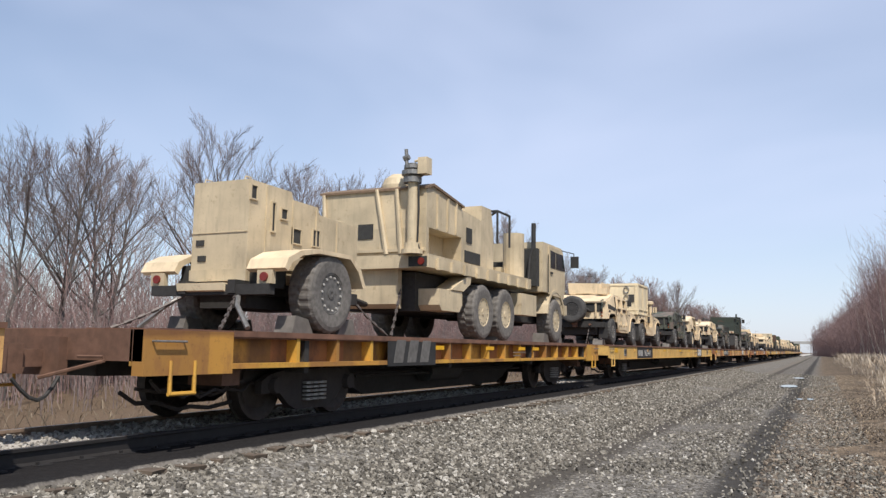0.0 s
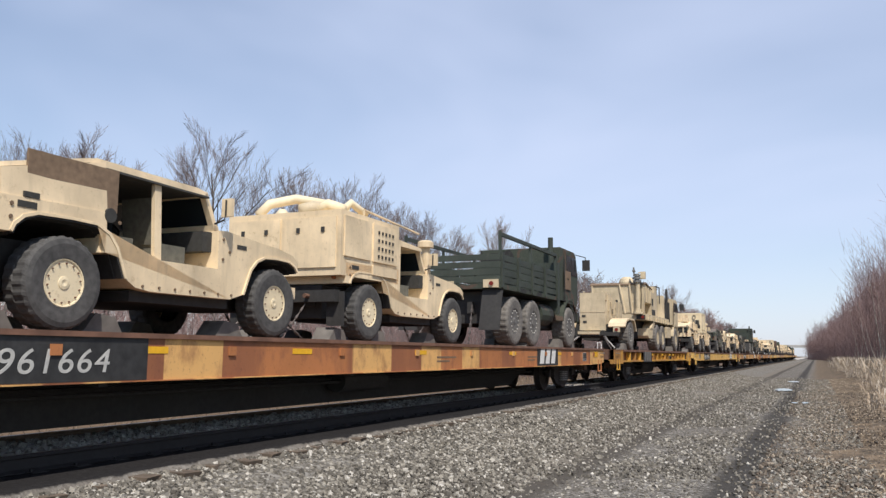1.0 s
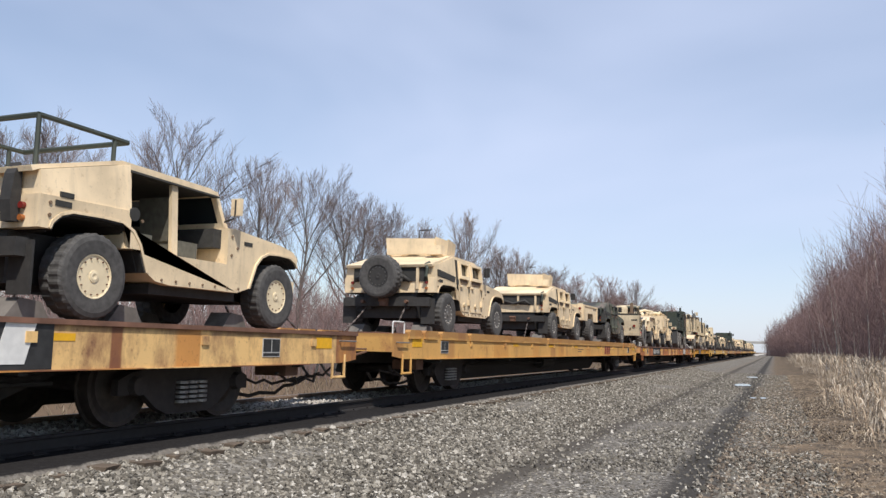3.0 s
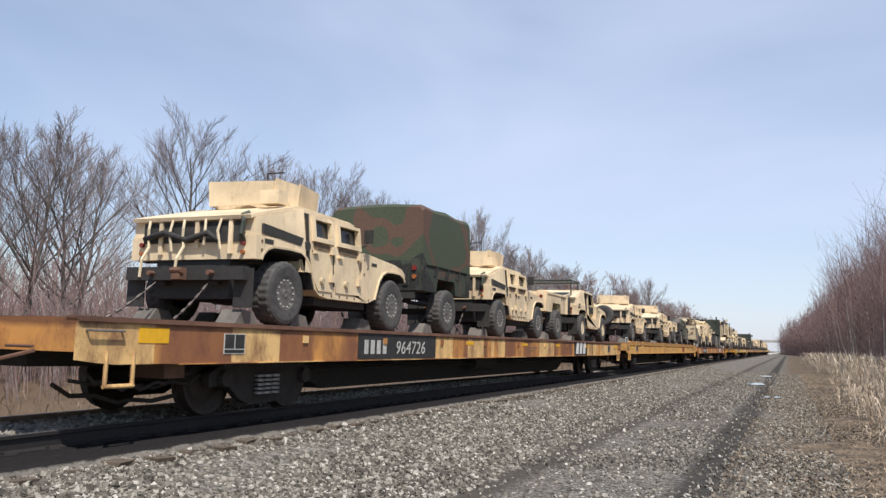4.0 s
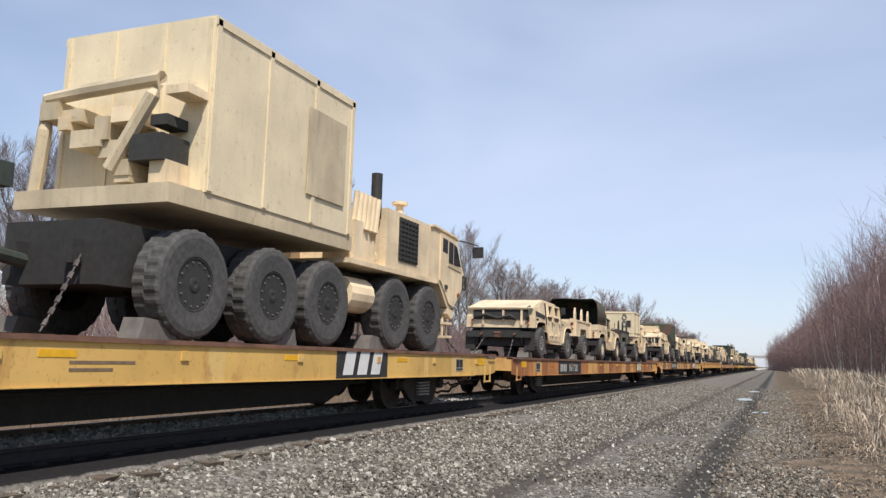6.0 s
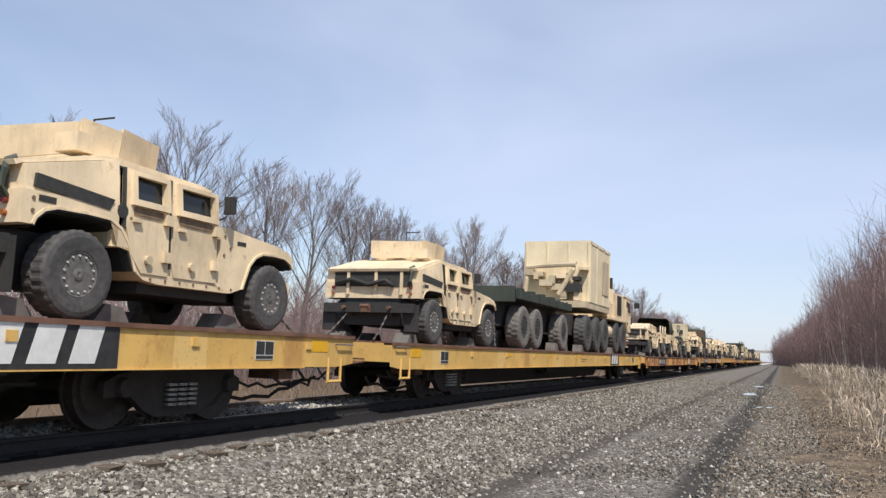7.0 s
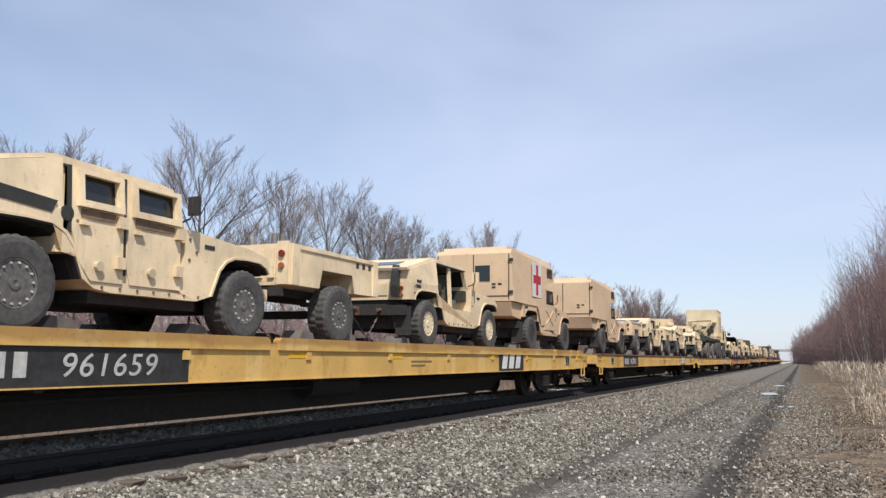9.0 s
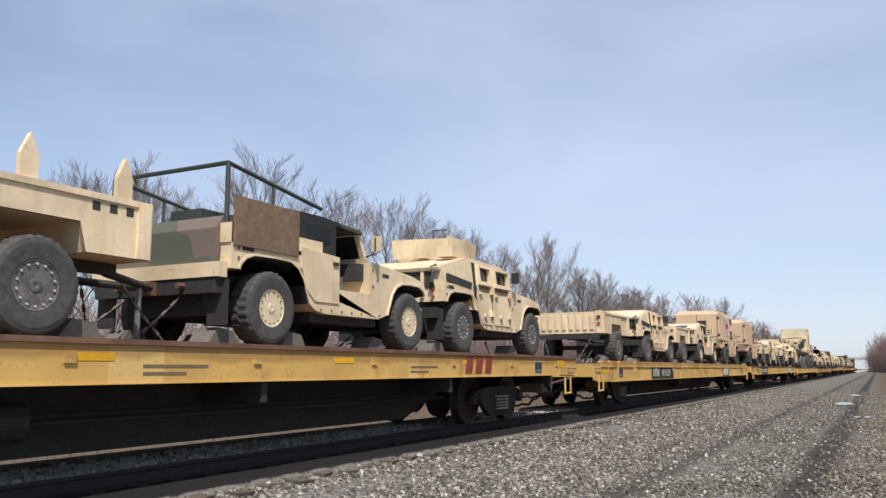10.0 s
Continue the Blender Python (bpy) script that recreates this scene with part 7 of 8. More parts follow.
def strips(name, material, label, category, count, seed, spot, height, lean, width, plume=False):
    """Grass: each blade a thin bent strip; spot gives its foot."""
    rs = random.Random(seed)
    verts, faces = [], []
    for i in range(count):
        side, s = spot(rs)
        m = along(s, side)
        x, y = m.translation.x, m.translation.y
        z = ground_z(side) - 0.02
        h = height(rs)
        a = rs.uniform(0, 6.283)
        dx, dy = math.cos(a), math.sin(a)
        l = h * lean(rs)
        w = width * rs.uniform(0.6, 1.4)
        b0 = rs.uniform(0, 6.283)
        wx, wy = math.cos(b0) * w, math.sin(b0) * w
        k = len(verts)
        pts = [(0, 0, 1.0), (0.35, 0.55, 0.8), (1.0, 1.0, 0.15)]
        if plume:
            pts = [(0, 0, 0.7), (0.35, 0.60, 0.6), (0.6, 0.84, 2.4), (1.0, 1.0, 0.4)]
        for u, v, q in pts:
            zz = z + h * v * (1 - 0.3 * (l / max(h, 0.01)) * u)
            verts.append((x + dx * l * u - wx * q, y + dy * l * u - wy * q, zz))
            verts.append((x + dx * l * u + wx * q, y + dy * l * u + wy * q, zz))
        for j in range(len(pts) - 1):
            faces.append((k + 2 * j, k + 2 * j + 1, k + 2 * j + 3, k + 2 * j + 2))
    return tagged(mesh_of(name, verts, faces, material), label, category, kind="stuff")


def blade_mat(name, stops):
    m, n, l, p = nodes_of(name)
    g = n.new("ShaderNodeNewGeometry")
    l.new(ramp(n, l, g.outputs["Random Per Island"], stops), p.inputs["Base Color"])
    p.inputs["Roughness"].default_value = 0.8
    return m


REED = blade_mat("dry_reed", [(0.0, (0.30, 0.22, 0.15)), (0.5, (0.52, 0.42, 0.31)), (1.0, (0.74, 0.65, 0.53))])
DULL_STRAW = blade_mat("dull_straw", [(0.0, (0.055, 0.042, 0.030)), (0.5, (0.15, 0.115, 0.080)), (1.0, (0.28, 0.225, 0.155))])
STRAW = blade_mat("flattened_straw", [(0.0, (0.10, 0.075, 0.05)), (0.5, (0.33, 0.255, 0.17)), (1.0, (0.62, 0.51, 0.36))])


def reed_spot(rs):
    s = 13 + 150 * rs.random() ** 1.7
    c = math.floor(s / 1.3)
    off = 0.9 * math.sin(c * 12.9) + 0.5 * math.sin(c * 4.1)
    return 10.3 + off + min(0.9, 12 / s) + 4.0 * rs.random() ** 0.9, s


strips("reeds", REED, "pale dry reeds and tall dead grass", "grass", 17000, 3, reed_spot, lambda r: 0.35 + 1.5 * r.random() ** 1.3, lambda r: r.uniform(0.05, 0.7), 0.008, True)
strips("near_reeds", REED, "tall pale dry grass at the verge", "grass", 3200, 13, lambda r: (9.3 + 0.5 * math.sin(math.floor(r.uniform(0, 30)) * 2.7) + 2.4 * r.random(), r.uniform(8.5, 34)), lambda r: 0.12 + 0.65 * r.random() ** 1.8, lambda r: r.uniform(0.1, 0.5), 0.006, True)
strips("verge_grass", STRAW, "flattened straw-coloured grass", "grass", 34000, 5, lambda r: (7.0 + 4.2 * r.random() ** 0.8, 3.5 + 60 * r.random() ** 1.7), lambda r: r.uniform(0.03, 0.13), lambda r: r.uniform(0.8, 2.2), 0.005)
strips("far_verge_grass", DULL_STRAW, "dry grass along the far side of the track", "grass", 3500, 6, lambda r: (-7.5 - 8 * r.random(), -4 + 120 * r.random() ** 1.4), lambda r: r.uniform(0.15, 0.6), lambda r: r.uniform(0.2, 0.9), 0.012)


# ---- bare trees ----
def bark(name, stops, rough=0.9):
    m, n, l, p = nodes_of(name)
    v = coords(n, l, (1, 1, 0.25))
    f = noise_tex(n, l, v, 14, 4)
    l.new(ramp(n, l, f, stops), p.inputs["Base Color"])
    p.inputs["Roughness"].default_value = rough
    bumped(n, l, p, f, 0.4, 0.02)
    return m


BARK = bark("grey_bark", [(0.3, (0.060, 0.050, 0.044)), (0.7, (0.155, 0.135, 0.120))])
TWIG = bark("grey_twigs", [(0.3, (0.13, 0.100, 0.092)), (0.7, (0.27, 0.215, 0.20))])
REDTWIG = bark("red_brown_twigs", [(0.3, (0.165, 0.102, 0.094)), (0.7, (0.35, 0.235, 0.212))])
BIRCH = bark("pale_birch_bark", [(0.30, (0.16, 0.13, 0.11)), (0.5, (0.36, 0.32, 0.28)), (0.75, (0.66, 0.63, 0.59))])


class Wood:
    """Gathers tapered limbs into one list of points and faces."""

    def __init__(self):
        self.v, self.f = [], []

    def limb(self, pts, radii, n):
        base = len(self.v)
        for i, (p, r) in enumerate(zip(pts, radii)):
            d = (pts[min(i + 1, len(pts) - 1)] - pts[max(i - 1, 0)]).normalized()
            u = d.orthogonal().normalized()
            w = d.cross(u)
            for k in range(n):
                a = 2 * math.pi * k / n
                self.v.append(tuple(p + r * (math.cos(a) * u + math.sin(a) * w)))
        for i in range(len(pts) - 1):
            for k in range(n):
                j = (k + 1) % n
                self.f.append((base + i * n + k, base + i * n + j, base + (i + 1) * n + j, base + (i + 1) * n + k))


def grow(wood, fine, rs, p, d, length, r, level, kids, spread, thin):
    """One limb and, from it, its smaller ones: long straight shoots that bend a little upwards."""
    steps = (4, 2, 2, 1)[level]
    pts, radii = [p], [r]
    for k in range(steps):
        d = (d + Vector((rs.gauss(0, 0.06), rs.gauss(0, 0.06), 0.06))).normalized()
        p = p + d * (length / steps)
        pts.append(p)
        radii.append(max(thin * 0.5, r * (1 - 0.62 * (k + 1) / steps)))
    (wood if level < 2 else fine).limb(pts, radii, 5 if level == 0 else 3)
    if level >= len(kids):
        return
    for k in range(kids[level]):
        a = 0.16 + 0.84 * (k + rs.random()) / kids[level]
        f = a * steps
        i = min(steps - 1, int(f))
        q = pts[i].lerp(pts[i + 1], f - i)
        axis = Vector((rs.gauss(0, 1), rs.gauss(0, 1), rs.gauss(0, 0.5)))
        side = (axis - d * axis.dot(d)).normalized()
        nd = (d + side * math.tan(spread) * rs.uniform(0.6, 1.3) + Vector((0, 0, 0.10))).normalized()
        grow(wood, fine, rs, q, nd, length * rs.uniform(0.42, 0.72) * (1.15 - 0.5 * a), max(thin, radii[i] * rs.uniform(0.38, 0.52)), level + 1, kids, spread, thin)


def bare_tree(height, seed, limbs=15, spread=0.52, bare=0.26, lean=0.62, slim=1.0, twig=TWIG, kids=(6, 6, 5), thin=0.0075):
    """A leafless tree: a leader that runs up through steep limbs into a rounded crown of fine twigs."""
    rs = random.Random(seed)
    t = empty("bare_tree")
    w = Wood()
    r0 = 0.0135 * height * slim
    pts, radii = [Vector((0, 0, -0.3))], [r0 * 1.3]
    x = y = 0.0
    for k in range(8):
        x, y = x + rs.gauss(0, 0.012) * height, y + rs.gauss(0, 0.012) * height
        pts.append(Vector((x, y, height * 0.80 * (k + 1) / 8)))
        radii.append(r0 * (1.0 - 0.105 * (k + 1)))
    w.limb(pts, radii, 8)
    mesh_of("trunk", w.v, w.f, BARK, t, smooth=True)
    w, fine = Wood(), Wood()
    for k in range(limbs):
        u = bare + (0.78 - bare) * (k / (limbs - 1)) ** 1.15
        f = u / 0.80 * 8
        i = min(7, int(f))
        q = pts[i].lerp(pts[i + 1], f - i)
        a = 2.4 * k + rs.uniform(-0.4, 0.4)
        tilt = lean * (1.12 - 0.75 * (u - bare) / (0.8 - bare)) * rs.uniform(0.75, 1.2)
        d = Vector((math.cos(a) * math.sin(tilt), math.sin(a) * math.sin(tilt), math.cos(tilt)))
        reach = height * (0.44 - 0.34 * (u - bare)) * rs.uniform(0.8, 1.12)
        grow(w, fine, rs, q, d, min(reach, (height * 0.99 - q.z) / max(0.4, math.cos(tilt * 0.7))), radii[i] * rs.uniform(0.42, 0.60), 0, kids, spread, thin)
    top_z = max(q[2] for q in fine.v)
    for part_ in (w, fine):
        part_.v = [(px, py, pz if pz < height * 0.6 else height * 0.6 + (pz - height * 0.6) * 0.4 * height / (top_z - height * 0.6)) for px, py, pz in part_.v]
    mesh_of("crown", w.v, w.f, BARK, t)
    mesh_of("fine_growth", fine.v, fine.f, twig, t)
    return tagged(t, "leafless grey-brown tree with a rounded crown of twigs", "tree", "trees along the line")


oak = [bare_tree(14.0, 1, 17, 0.40, 0.24, 0.80), bare_tree(13.0, 2, 16, 0.42, 0.26, 0.74), bare_tree(14.5, 3, 12, 0.36, 0.36, 0.46, 0.8), bare_tree(14.0, 7, 14, 0.38, 0.32, 0.58, 0.85),
       bare_tree(14.0, 8, 13, 0.52, 0.30, 0.62, 0.9, TWIG, (5, 5, 3), 0.016), bare_tree(14.0, 12, 12, 0.46, 0.36, 0.46, 0.8, REDTWIG, (5, 5, 3), 0.016)]
LEFT_TREES = [(-30, 35.3, 14.8, 0), (-30, 25.6, 12.2, 1), (-32, 28.8, 12.4, 0), (-35, 33.0, 12.6, 1), (-36, 46.2, 11.8, 3), (-40, 54.3, 13.0, 1), (-29, 42.1, 13.6, 2),
              (-30, 48.0, 14.7, 3), (-31, 55.3, 14.8, 1), (-34, 63.8, 15.4, 3), (-30, 62.9, 14.4, 2), (-32, 73.6, 14.8, 3), (-29, 78.7, 16.4, 2), (-33, 83.8, 14.8, 1),
              (-31, 93.6, 15.2, 0), (-34, 113.1, 16.5, 3), (-26, 171.8, 16.8, 2), (-30, 178.0, 15.5, 0), (-31, 145.8, 12.6, 3), (-30, 114.3, 14.0, 1), (-27, 20.5, 10.2, 2),
              (-29, 15.0, 9.6, 0), (-33, 12.0, 10.0, 3), (-36, 20.0, 10.6, 1)]
rnd = random.Random(31)
for k in range(84):
    s = 90 + 4.2 * k + rnd.uniform(-3, 3)
    LEFT_TREES.append((-26 - rnd.uniform(0, 15), s, rnd.uniform(11.0, 16.5), 4 + rnd.randrange(2)))
for k in range(18):
    LEFT_TREES.append((-37 - rnd.uniform(0, 14), 10 + 6.4 * k + rnd.uniform(-2, 2), rnd.uniform(6.5, 9.5), rnd.choice((2, 3))))
for k, (x, s, h, i) in enumerate(LEFT_TREES):
    src = oak[i]
    m = along(s, x - MID)
    base = src.get("height", (14.0, 13.0, 14.5, 14.0, 14.0, 14.0)[i])
    m = Matrix.Translation((m.translation.x, m.translation.y, ground_z(x - MID))) @ Matrix.Rotation(rnd.uniform(0, 6.28), 4, "Z")
    t = copy_thing(src, m)
    t.scale = (h / base * rnd.uniform(0.95, 1.05),) * 2 + (h / base,)
for src in oak:
    for o in (*src.children_recursive, src):
        bpy.data.objects.remove(o)


def thicket(name, label, material, spots, stems, tall, twig_n, thin, seed, lean=0.12):
    """Brush: many thin rising stems with short twigs, as one mass."""
    rs = random.Random(seed)
    w = Wood()
    for k in range(stems):
        side, s = spots(rs)
        m = along(s, side)
        p = Vector((m.translation.x, m.translation.y, ground_z(side) - 0.05))
        h = tall(rs, side, s)
        d = Vector((rs.gauss(0, lean), rs.gauss(0, lean), 1)).normalized()
        q1, q2 = p + d * h * 0.5, p + d * h + Vector((rs.gauss(0, 0.08), rs.gauss(0, 0.08), 0)) * h
        far = 1 + s / 120
        w.limb([p, q1, q2], [thin * 1.6 * far, thin * 1.1 * far, thin * 0.5 * far], 3)
        for j in range(twig_n):
            a = rs.uniform(0.25, 0.97)
            b0 = p.lerp(q2, a)
            e = Vector((rs.gauss(0, 0.5), rs.gauss(0, 0.5), rs.uniform(0.5, 1.1))).normalized() * h * rs.uniform(0.10, 0.26)
            w.limb([b0, b0 + e], [thin * 0.7 * far, thin * 0.35 * far], 3)
    return tagged(mesh_of(name, w.v, w.f, material), label, "brush", kind="stuff")


thicket("brush", "tangled grey-brown leafless brush behind the track", TWIG, lambda r: (-12 - 24 * r.random() ** 0.8, -8 + 330 * r.random() ** 1.6), 10000,
        lambda r, d, s: r.uniform(1.6, 4.6), 9, 0.010, 41)
thicket("red_brush", "reddish leafless saplings behind the track", REDTWIG, lambda r: (-16 - 22 * r.random(), -8 + 250 * r.random() ** 1.5), 6500,
        lambda r, d, s: r.uniform(3.0, 7.0), 9, 0.010, 42)
thicket("far_brush", "distant leafless woods", REDTWIG, lambda r: (-44 - 40 * r.random(), 0 + 420 * r.random()), 2600, lambda r, d, s: r.uniform(6, 11), 10, 0.022, 43)


def right_height(r, d, s):
    clump = 1.4 * noise.noise(Vector((d * 0.25, s * 0.13, 4.0)))
    return min(13.5, 5.2 + clump + 0.42 * (d - 13.0) + 6.0 * r.random() ** 2.2) * (0.92 + 0.34 * min(1.0, max(0.0, (s - 25) / 75)))


thicket("sapling_wood", "dense red-brown leafless sapling wood", REDTWIG, lambda r: (13.2 + 13 * r.random() ** 1.2, 14 + 410 * r.random() ** 1.5), 7500, right_height, 13, 0.010, 44, 0.07)

birches = []
for seed in range(3):
    rs = random.Random(60 + seed)
    t = empty("young_birch")
    w = Wood()
    p, d = Vector((0, 0, -0.1)), Vector((rs.gauss(0, 0.08), rs.gauss(0, 0.08), 1)).normalized()
    pts, rad = [p], [0.050]
    for k in range(6):
        d = (d + Vector((rs.gauss(0, 0.05), rs.gauss(0, 0.05), 0.05))).normalized()
        pts.append(pts[-1] + d * 1.25)
        rad.append(0.046 * (1 - (k + 1) / 7.5))
    w.limb(pts, rad, 6)
    mesh_of("trunk", w.v, w.f, BIRCH, t, smooth=True)
    w = Wood()
    for k in range(46):
        a = rs.uniform(0.3, 1.0) * 6
        i = min(5, int(a))
        q = pts[i].lerp(pts[i + 1], a - i)
        e = Vector((rs.gauss(0, 0.6), rs.gauss(0, 0.6), rs.uniform(0.6, 1.3))).normalized()
        l = rs.uniform(0.4, 1.3)
        w.limb([q, q + e * l * 0.6, q + e * l + Vector((0, 0, 0.08))], [0.010, 0.007, 0.004], 3)
        for j in range(4):
            g = Vector((rs.gauss(0, 0.6), rs.gauss(0, 0.6), rs.uniform(0.3, 1.0))).normalized() * rs.uniform(0.2, 0.5)
            b0 = q + e * l * rs.uniform(0.3, 1.0)
            w.limb([b0, b0 + g], [0.006, 0.003], 3)
    mesh_of("crown", w.v, w.f, REDTWIG, t)
    birches.append(tagged(t, "slender pale-barked leafless birch sapling", "tree", "birches beside the service track"))
for k in range(76):
    s = 20 + 130 * rnd.random() ** 1.4
    side = 12.6 + 1.0 * rnd.random() + 5 * rnd.random() ** 2
    m = along(s, side)
    t = copy_thing(birches[k % 3], Matrix.Translation((m.translation.x, m.translation.y, ground_z(side))) @ Matrix.Rotation(rnd.uniform(0, 6.28), 4, "Z") @ Matrix.Rotation(rnd.gauss(0, 0.07), 4, "X"))
    q = rnd.uniform(0.75, 1.35)
    t.scale = (q, q, q)
for src in birches:
    for o in (*src.children_recursive, src):
        bpy.data.objects.remove(o)
# one taller tree stands over the saplings
tall = bare_tree(13.5, 9, 4, 0.42, 0.35, 0.7)
tall.matrix_basis = Matrix.Translation((8.6, 60.0, -0.6))


# ---- puddles and the road bridge far off ----
def water_mat():
    m, n, l, p = nodes_of("puddle_water")
    p.inputs["Base Color"].default_value = (0.02, 0.02, 0.02, 1)
    p.inputs["Roughness"].default_value = 0.04
    v = coords(n, l)
    bumped(n, l, p, noise_tex(n, l, v, 9, 2), 0.03, 0.01)
    return m


WATER = water_mat()
for x, s, rx, ry in ((-1.45, 41.0, 0.42, 1.6), (-0.72, 30.0, 0.11, 0.45), (-0.40, 30.6, 0.12, 0.5), (-1.3, 54.0, 0.35, 1.2)):
    b = B()
    rs = random.Random(int(s * 7))
    ring = [b.verts.new((x + rx * math.cos(a / 20 * 6.283) * rs.uniform(0.7, 1.15), s + ry * math.sin(a / 20 * 6.283) * rs.uniform(0.75, 1.1), 0)) for a in range(20)]
    b.faces.new(ring)
    ob = part("puddle", b, WATER)
    ob.location.z = ground_z(x - MID) + 0.045
    tagged(ob, "shallow puddle reflecting the sky on gravel", "puddle", kind="structure")

CONCRETE = plain("pale_concrete", (0.42, 0.41, 0.39), 0.85, 0, 1.5, 0.15)


def build_bridge():
    br = empty("road_bridge")
    b = B()
    box(b, -90, 60, -4.5, 4.5, 6.6, 7.6)
    part("bridge_deck", b, CONCRETE, br)
    for y in (-4.6, 4.4):
        b = B()
        box(b, -90, 60, y, y + 0.25, 7.6, 8.5)
        part("parapet", b, CONCRETE, br)
    for x in (-62, -38, -14, 10, 34):
        b = B()
        box(b, x - 0.6, x + 0.6, -3.5, 3.5, -1.5, 6.6)
        part("pier", b, CONCRETE, br)
    br.matrix_basis = pose(-30, 640, 0.3, 0, 0, 8)
    return tagged(br, "pale concrete road bridge over the line, far off", "bridge")


build_bridge()


# ---- the train: every car and vehicle with its place along the track at the start ----
TRAIN = []


def ride(ob, s):
    TRAIN.append((ob, s))
    return ob


def vehicle(ob, y):
    """A vehicle whose origin stands y metres along the track at the start, on the deck."""
    return ride(ob, y)


PITCH = 28.17
RED_BROWN = plain("red_brown_stencil", (0.26, 0.05, 0.03), 0.7)
ride(flatcar(18.2, CAR_A, "amber flatcar with ribbed low sides and rust", mark=True, dark_logo=True, stakes=True, lips=False, seed=1, logo_y=-13.0, logo_mat=STEEL), 24.35)
ride(flatcar(26.8, CAR_B, "rust-red flatcar with pale repainted patches", "961664", lips=False, seed=2, logo_y=-6.6, num_y=4.4), 4.6)
ride(flatcar(26.8, CAR_C, "faded orange flatcar with a brown owner's mark", dark_logo=False, logo_mat=RED_BROWN, seed=3, logo_y=-7.9, dk=DECK + 0.04), 4.6 - PITCH)
ride(flatcar(26.8, CAR_D, "orange flatcar heavily streaked with rust", "964726", lips=False, seed=4, logo_y=-7.4, num_y=5.4), 4.6 - 2 * PITCH)
ride(flatcar(26.8, CAR_E, "brown-orange flatcar with rusty patches", "961720", lips=False, logo_mat=CREAM, seed=5, logo_y=-7.15, num_y=4.7, dk=DECK - 0.11), 4.6 - 3 * PITCH)
ride(flatcar(26.8, CAR_F, "clean yellow flatcar with low side rails", lips=False, seed=6, dk=DECK - 0.06), 4.6 - 4 * PITCH)
ride(flatcar(26.8, CAR_F, "yellow flatcar with a rusty deck edge", "962443", lips=False, seed=7, logo_y=-6.4, num_y=4.35), 4.6 - 5 * PITCH)
ride(flatcar(26.8, CAR_F, "yellow flatcar with a raised top flange", "961659", lips=True, seed=8, logo_y=-7.9, num_y=5.75), 4.6 - 6 * PITCH)
ride(flatcar(26.8, CAR_F, "yellow flatcar with a red-brown owner's mark", dark_logo=False, logo_mat=RED_BROWN, lips=False, seed=9, logo_y=-5.7, dk=DECK + 0.13), 4.6 - 7 * PITCH)

# car by car, from the head of the train
gen = vehicle(generator_trailer(), 9.95)
mast = vehicle(mast_truck(), 15.66)
lmtv = vehicle(cargo_truck(), -3.16)
util = vehicle(hummer("utility", TAN, CREAM, label="tan utility truck with a boxy tool body", stack=True), -9.75)
open_b = vehicle(hummer("slant", TAN, CREAM, doors=False, panel=BROWN, label="tan utility truck without doors, brown side flap"), -15.56)
dish = vehicle(dish_trailer(), -19.55)
green4 = vehicle(hummer("slant", CAMO_L, STEEL, label="faded camouflage four-door utility truck"), -28.8)
tr_plain = vehicle(trailer(TAN, label="tan two-wheeled cargo trailer, empty"), -32.2)
tur = vehicle(hummer("slant", TAN, STEEL, turret=True, label="tan four-door utility truck with an armoured roof turret"), -37.95)
tur_strap = vehicle(hummer("slant", TAN, STEEL, turret=True, straps=True, label="tan four-door turret truck with straps hanging at its tailgate"), -74.65)
tur_spare = vehicle(hummer("slant", TAN, STEEL, turret=True, spare=True, label="tan four-door turret truck with a spare wheel behind"), -47.0)
open_rack = vehicle(hummer("slant", TAN, CREAM, doors=False, rack=True, label="tan doorless utility truck with an olive roof rack"), -56.82)
tr_load = vehicle(trailer(TAN, load=True, label="tan cargo trailer with loose fittings in it"), -60.0)
tr_cover = vehicle(trailer(CAMO, cover="tall", label="camouflage trailer under a tall canvas cover"), -68.75)
shelter = vehicle(hummer("shelter", TAN, STEEL, stack=True, label="tan utility truck carrying a cream equipment shelter"), -84.95)
tr_stake = vehicle(trailer(CAMO_L, stakes=True, label="camouflage trailer with pointed side stakes"), -88.2)
soft = vehicle(hummer("soft", TAN, CREAM, label="tan pickup with a sagging camouflage canvas cover"), -93.55)
tr_tan_stake = vehicle(trailer(TAN, stakes=True, label="tan cargo trailer with side stakes"), -96.83)
four = vehicle(hummer("slant", TAN, STEEL, label="tan four-door utility truck with a sloped back"), -102.75)
pls = vehicle(heavy_truck(), -118.6)
flat = vehicle(flatrack_trailer(), -126.4)
open_h = vehicle(hummer("slant", TAN, CREAM, doors=False, label="tan utility truck without doors"), -150.5)
amb = vehicle(hummer("ambulance", SAND, BLACK, label="sand boxy field ambulance, unmarked"), -160.55)
amb_x = vehicle(hummer("ambulance", SAND, BLACK, cross=True, label="sand boxy field ambulance with a red cross"), -169.0)
frame_top = vehicle(hummer("frame", TAN, CREAM, label="tan pickup with bare olive canvas bows"), -202.85)

COPIES = [(tur, -65.45), (tur, -132.3), (tur, -141.35), (tr_load, -144.72), (tr_plain, -153.75), (open_h, -175.5), (tr_load, -178.75),
          (four, -184.4), (tr_plain, -187.74), (tur, -197.65), (tr_tan_stake, -206.0),
          (tur_spare, 27.8), (shelter, 32.9), (green4, 41.0), (open_h, 46.8)]
for src, y in COPIES:
    vehicle(copy_thing(src, Matrix()), y)

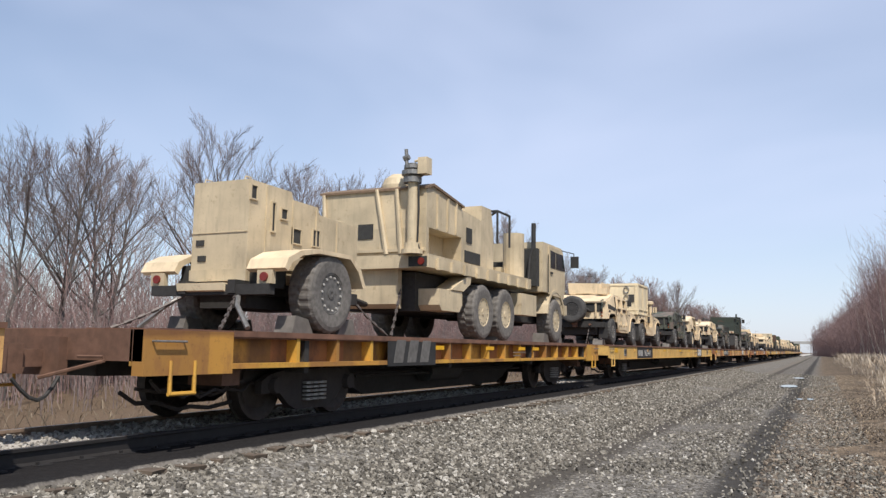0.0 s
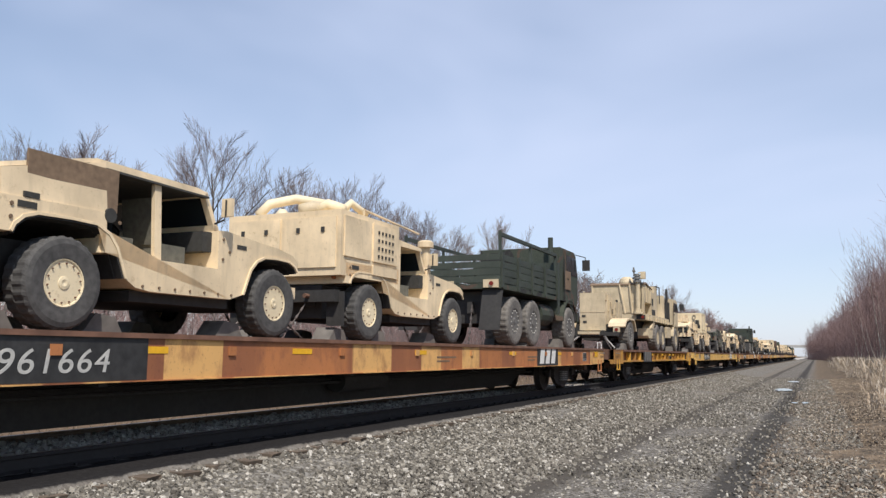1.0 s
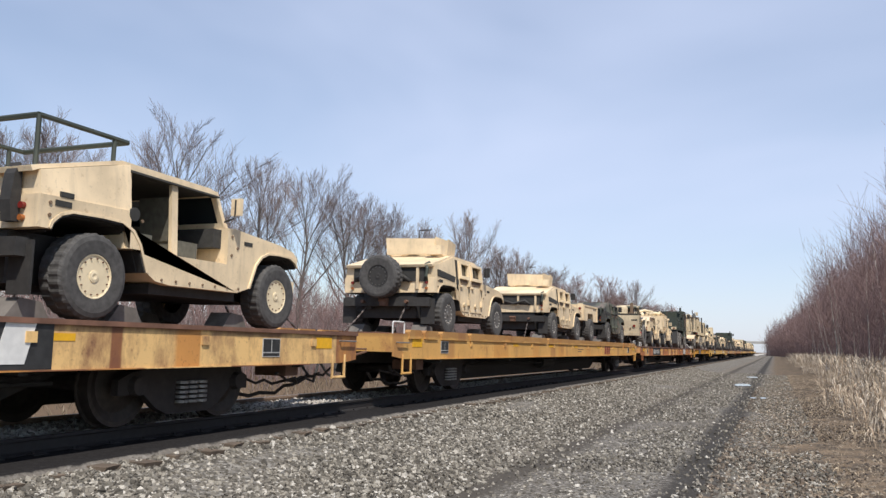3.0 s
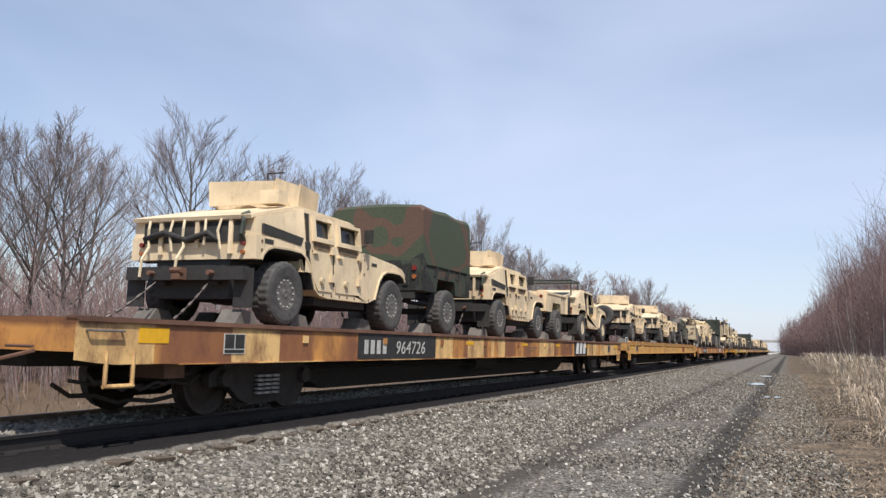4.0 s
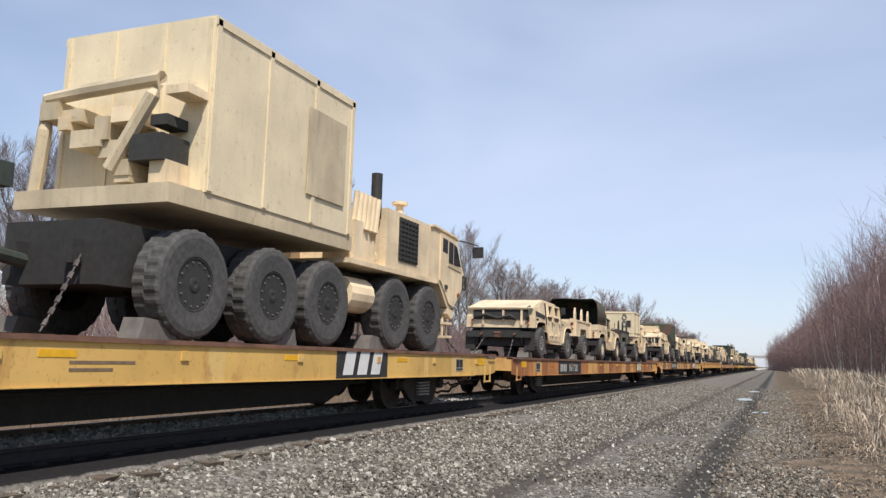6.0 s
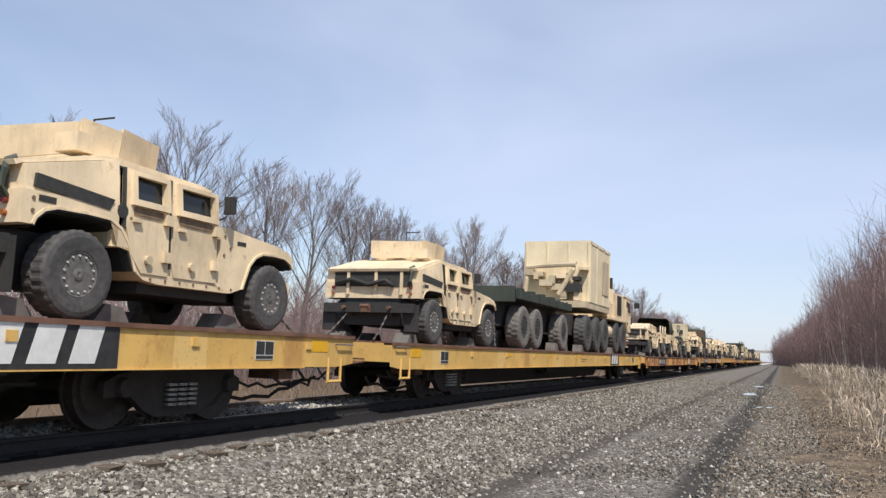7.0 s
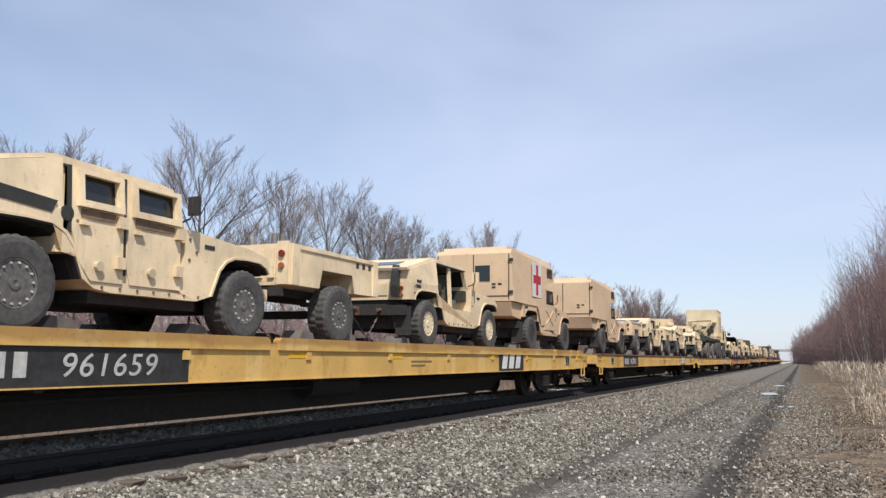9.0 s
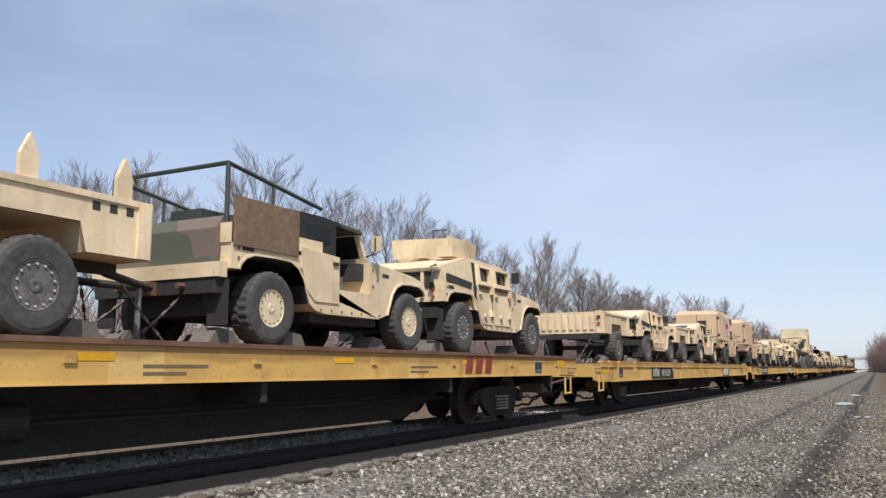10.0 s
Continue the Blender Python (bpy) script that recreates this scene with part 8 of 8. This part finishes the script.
SMALL = ("bolt", "data_plate", "mud_flap", "tail_lamp", "marker_lamp", "wheel_nut", "seat", "dashboard", "tie_down_chain", "hinge", "door_gap", "door_boss", "scuffed_patch",
         "stencil_bar", "stake_pocket", "reflector", "grab_iron", "uncoupling_lever", "brake_hose", "brake_pipe", "brake_rod", "valve_box", "crossbearer", "tow_pintle", "bearing_cap", "spring", "stirrup_step",
         "arch_seal", "tailgate_strap", "tailgate_post", "stowed_cable", "door_handle", "latch", "mirror", "stake_hole", "data_panel", "corner_bracket", "drip_rail", "rim", "frame_rail", "axle_beam")


def spare(ob):
    """Drops the smallest parts of a thing that is never nearer than a hundred metres."""
    for o in ob.children_recursive:
        if o.name.startswith(SMALL) and not o.children:
            bpy.data.objects.remove(o)
    return ob


# the head of the train, already far off
far_cars = [src for src, y in TRAIN if src.name.startswith("flatcar")]
rnd = random.Random(21)
pool = [tur, open_h, four, shelter, tr_plain, soft, green4, tur, util, tr_load, tur_spare, lmtv, tr_cover, open_b]
for k in range(12):
    front = 25.75 + PITCH * k + 26.8
    c = copy_thing(far_cars[(6, 3, 1, 6, 3, 7)[k % 6]], Matrix())
    ride(spare(c) if k > 2 else c, front)
    if k:
        y = front - 25.2
        while y < front - 5.2:
            src = rnd.choice(pool)
            c = copy_thing(src, Matrix())
            vehicle(spare(c) if k > 2 else c, y)
            y += 7.4 if src.name.startswith(("utility", "cargo_truck")) else 5.2

for src in list(WHEELS.values()):
    for o in (*src.children_recursive, src):
        bpy.data.objects.remove(o)


def motions():
    """The whole train rolls away along the track at one speed."""
    cars = [(s, HEIGHT.get(ob.name, DECK)) for ob, s in TRAIN if ob.name.startswith("flatcar")]
    for ob, s in TRAIN:
        z = 0.0
        if not ob.name.startswith("flatcar"):
            z = min((f - s, h) for f, h in cars if f >= s)[1]
        times = (0.0, 10.0) if s + SPEED * 10 < BEND else [float(k) for k in range(11)]
        walk(ob, [(t, along(s + SPEED * t, 0.0, z)) for t in times])
    # the wheels of the nearer cars roll with them
    for axle in AXLES:
        x, y, z = axle.location
        walk(axle, [(k / FPS, pose(x, y, z, -math.degrees(SPEED * k / FPS / WHEEL_R) % 360)) for k in range(10 * FPS + 1)])


motions()
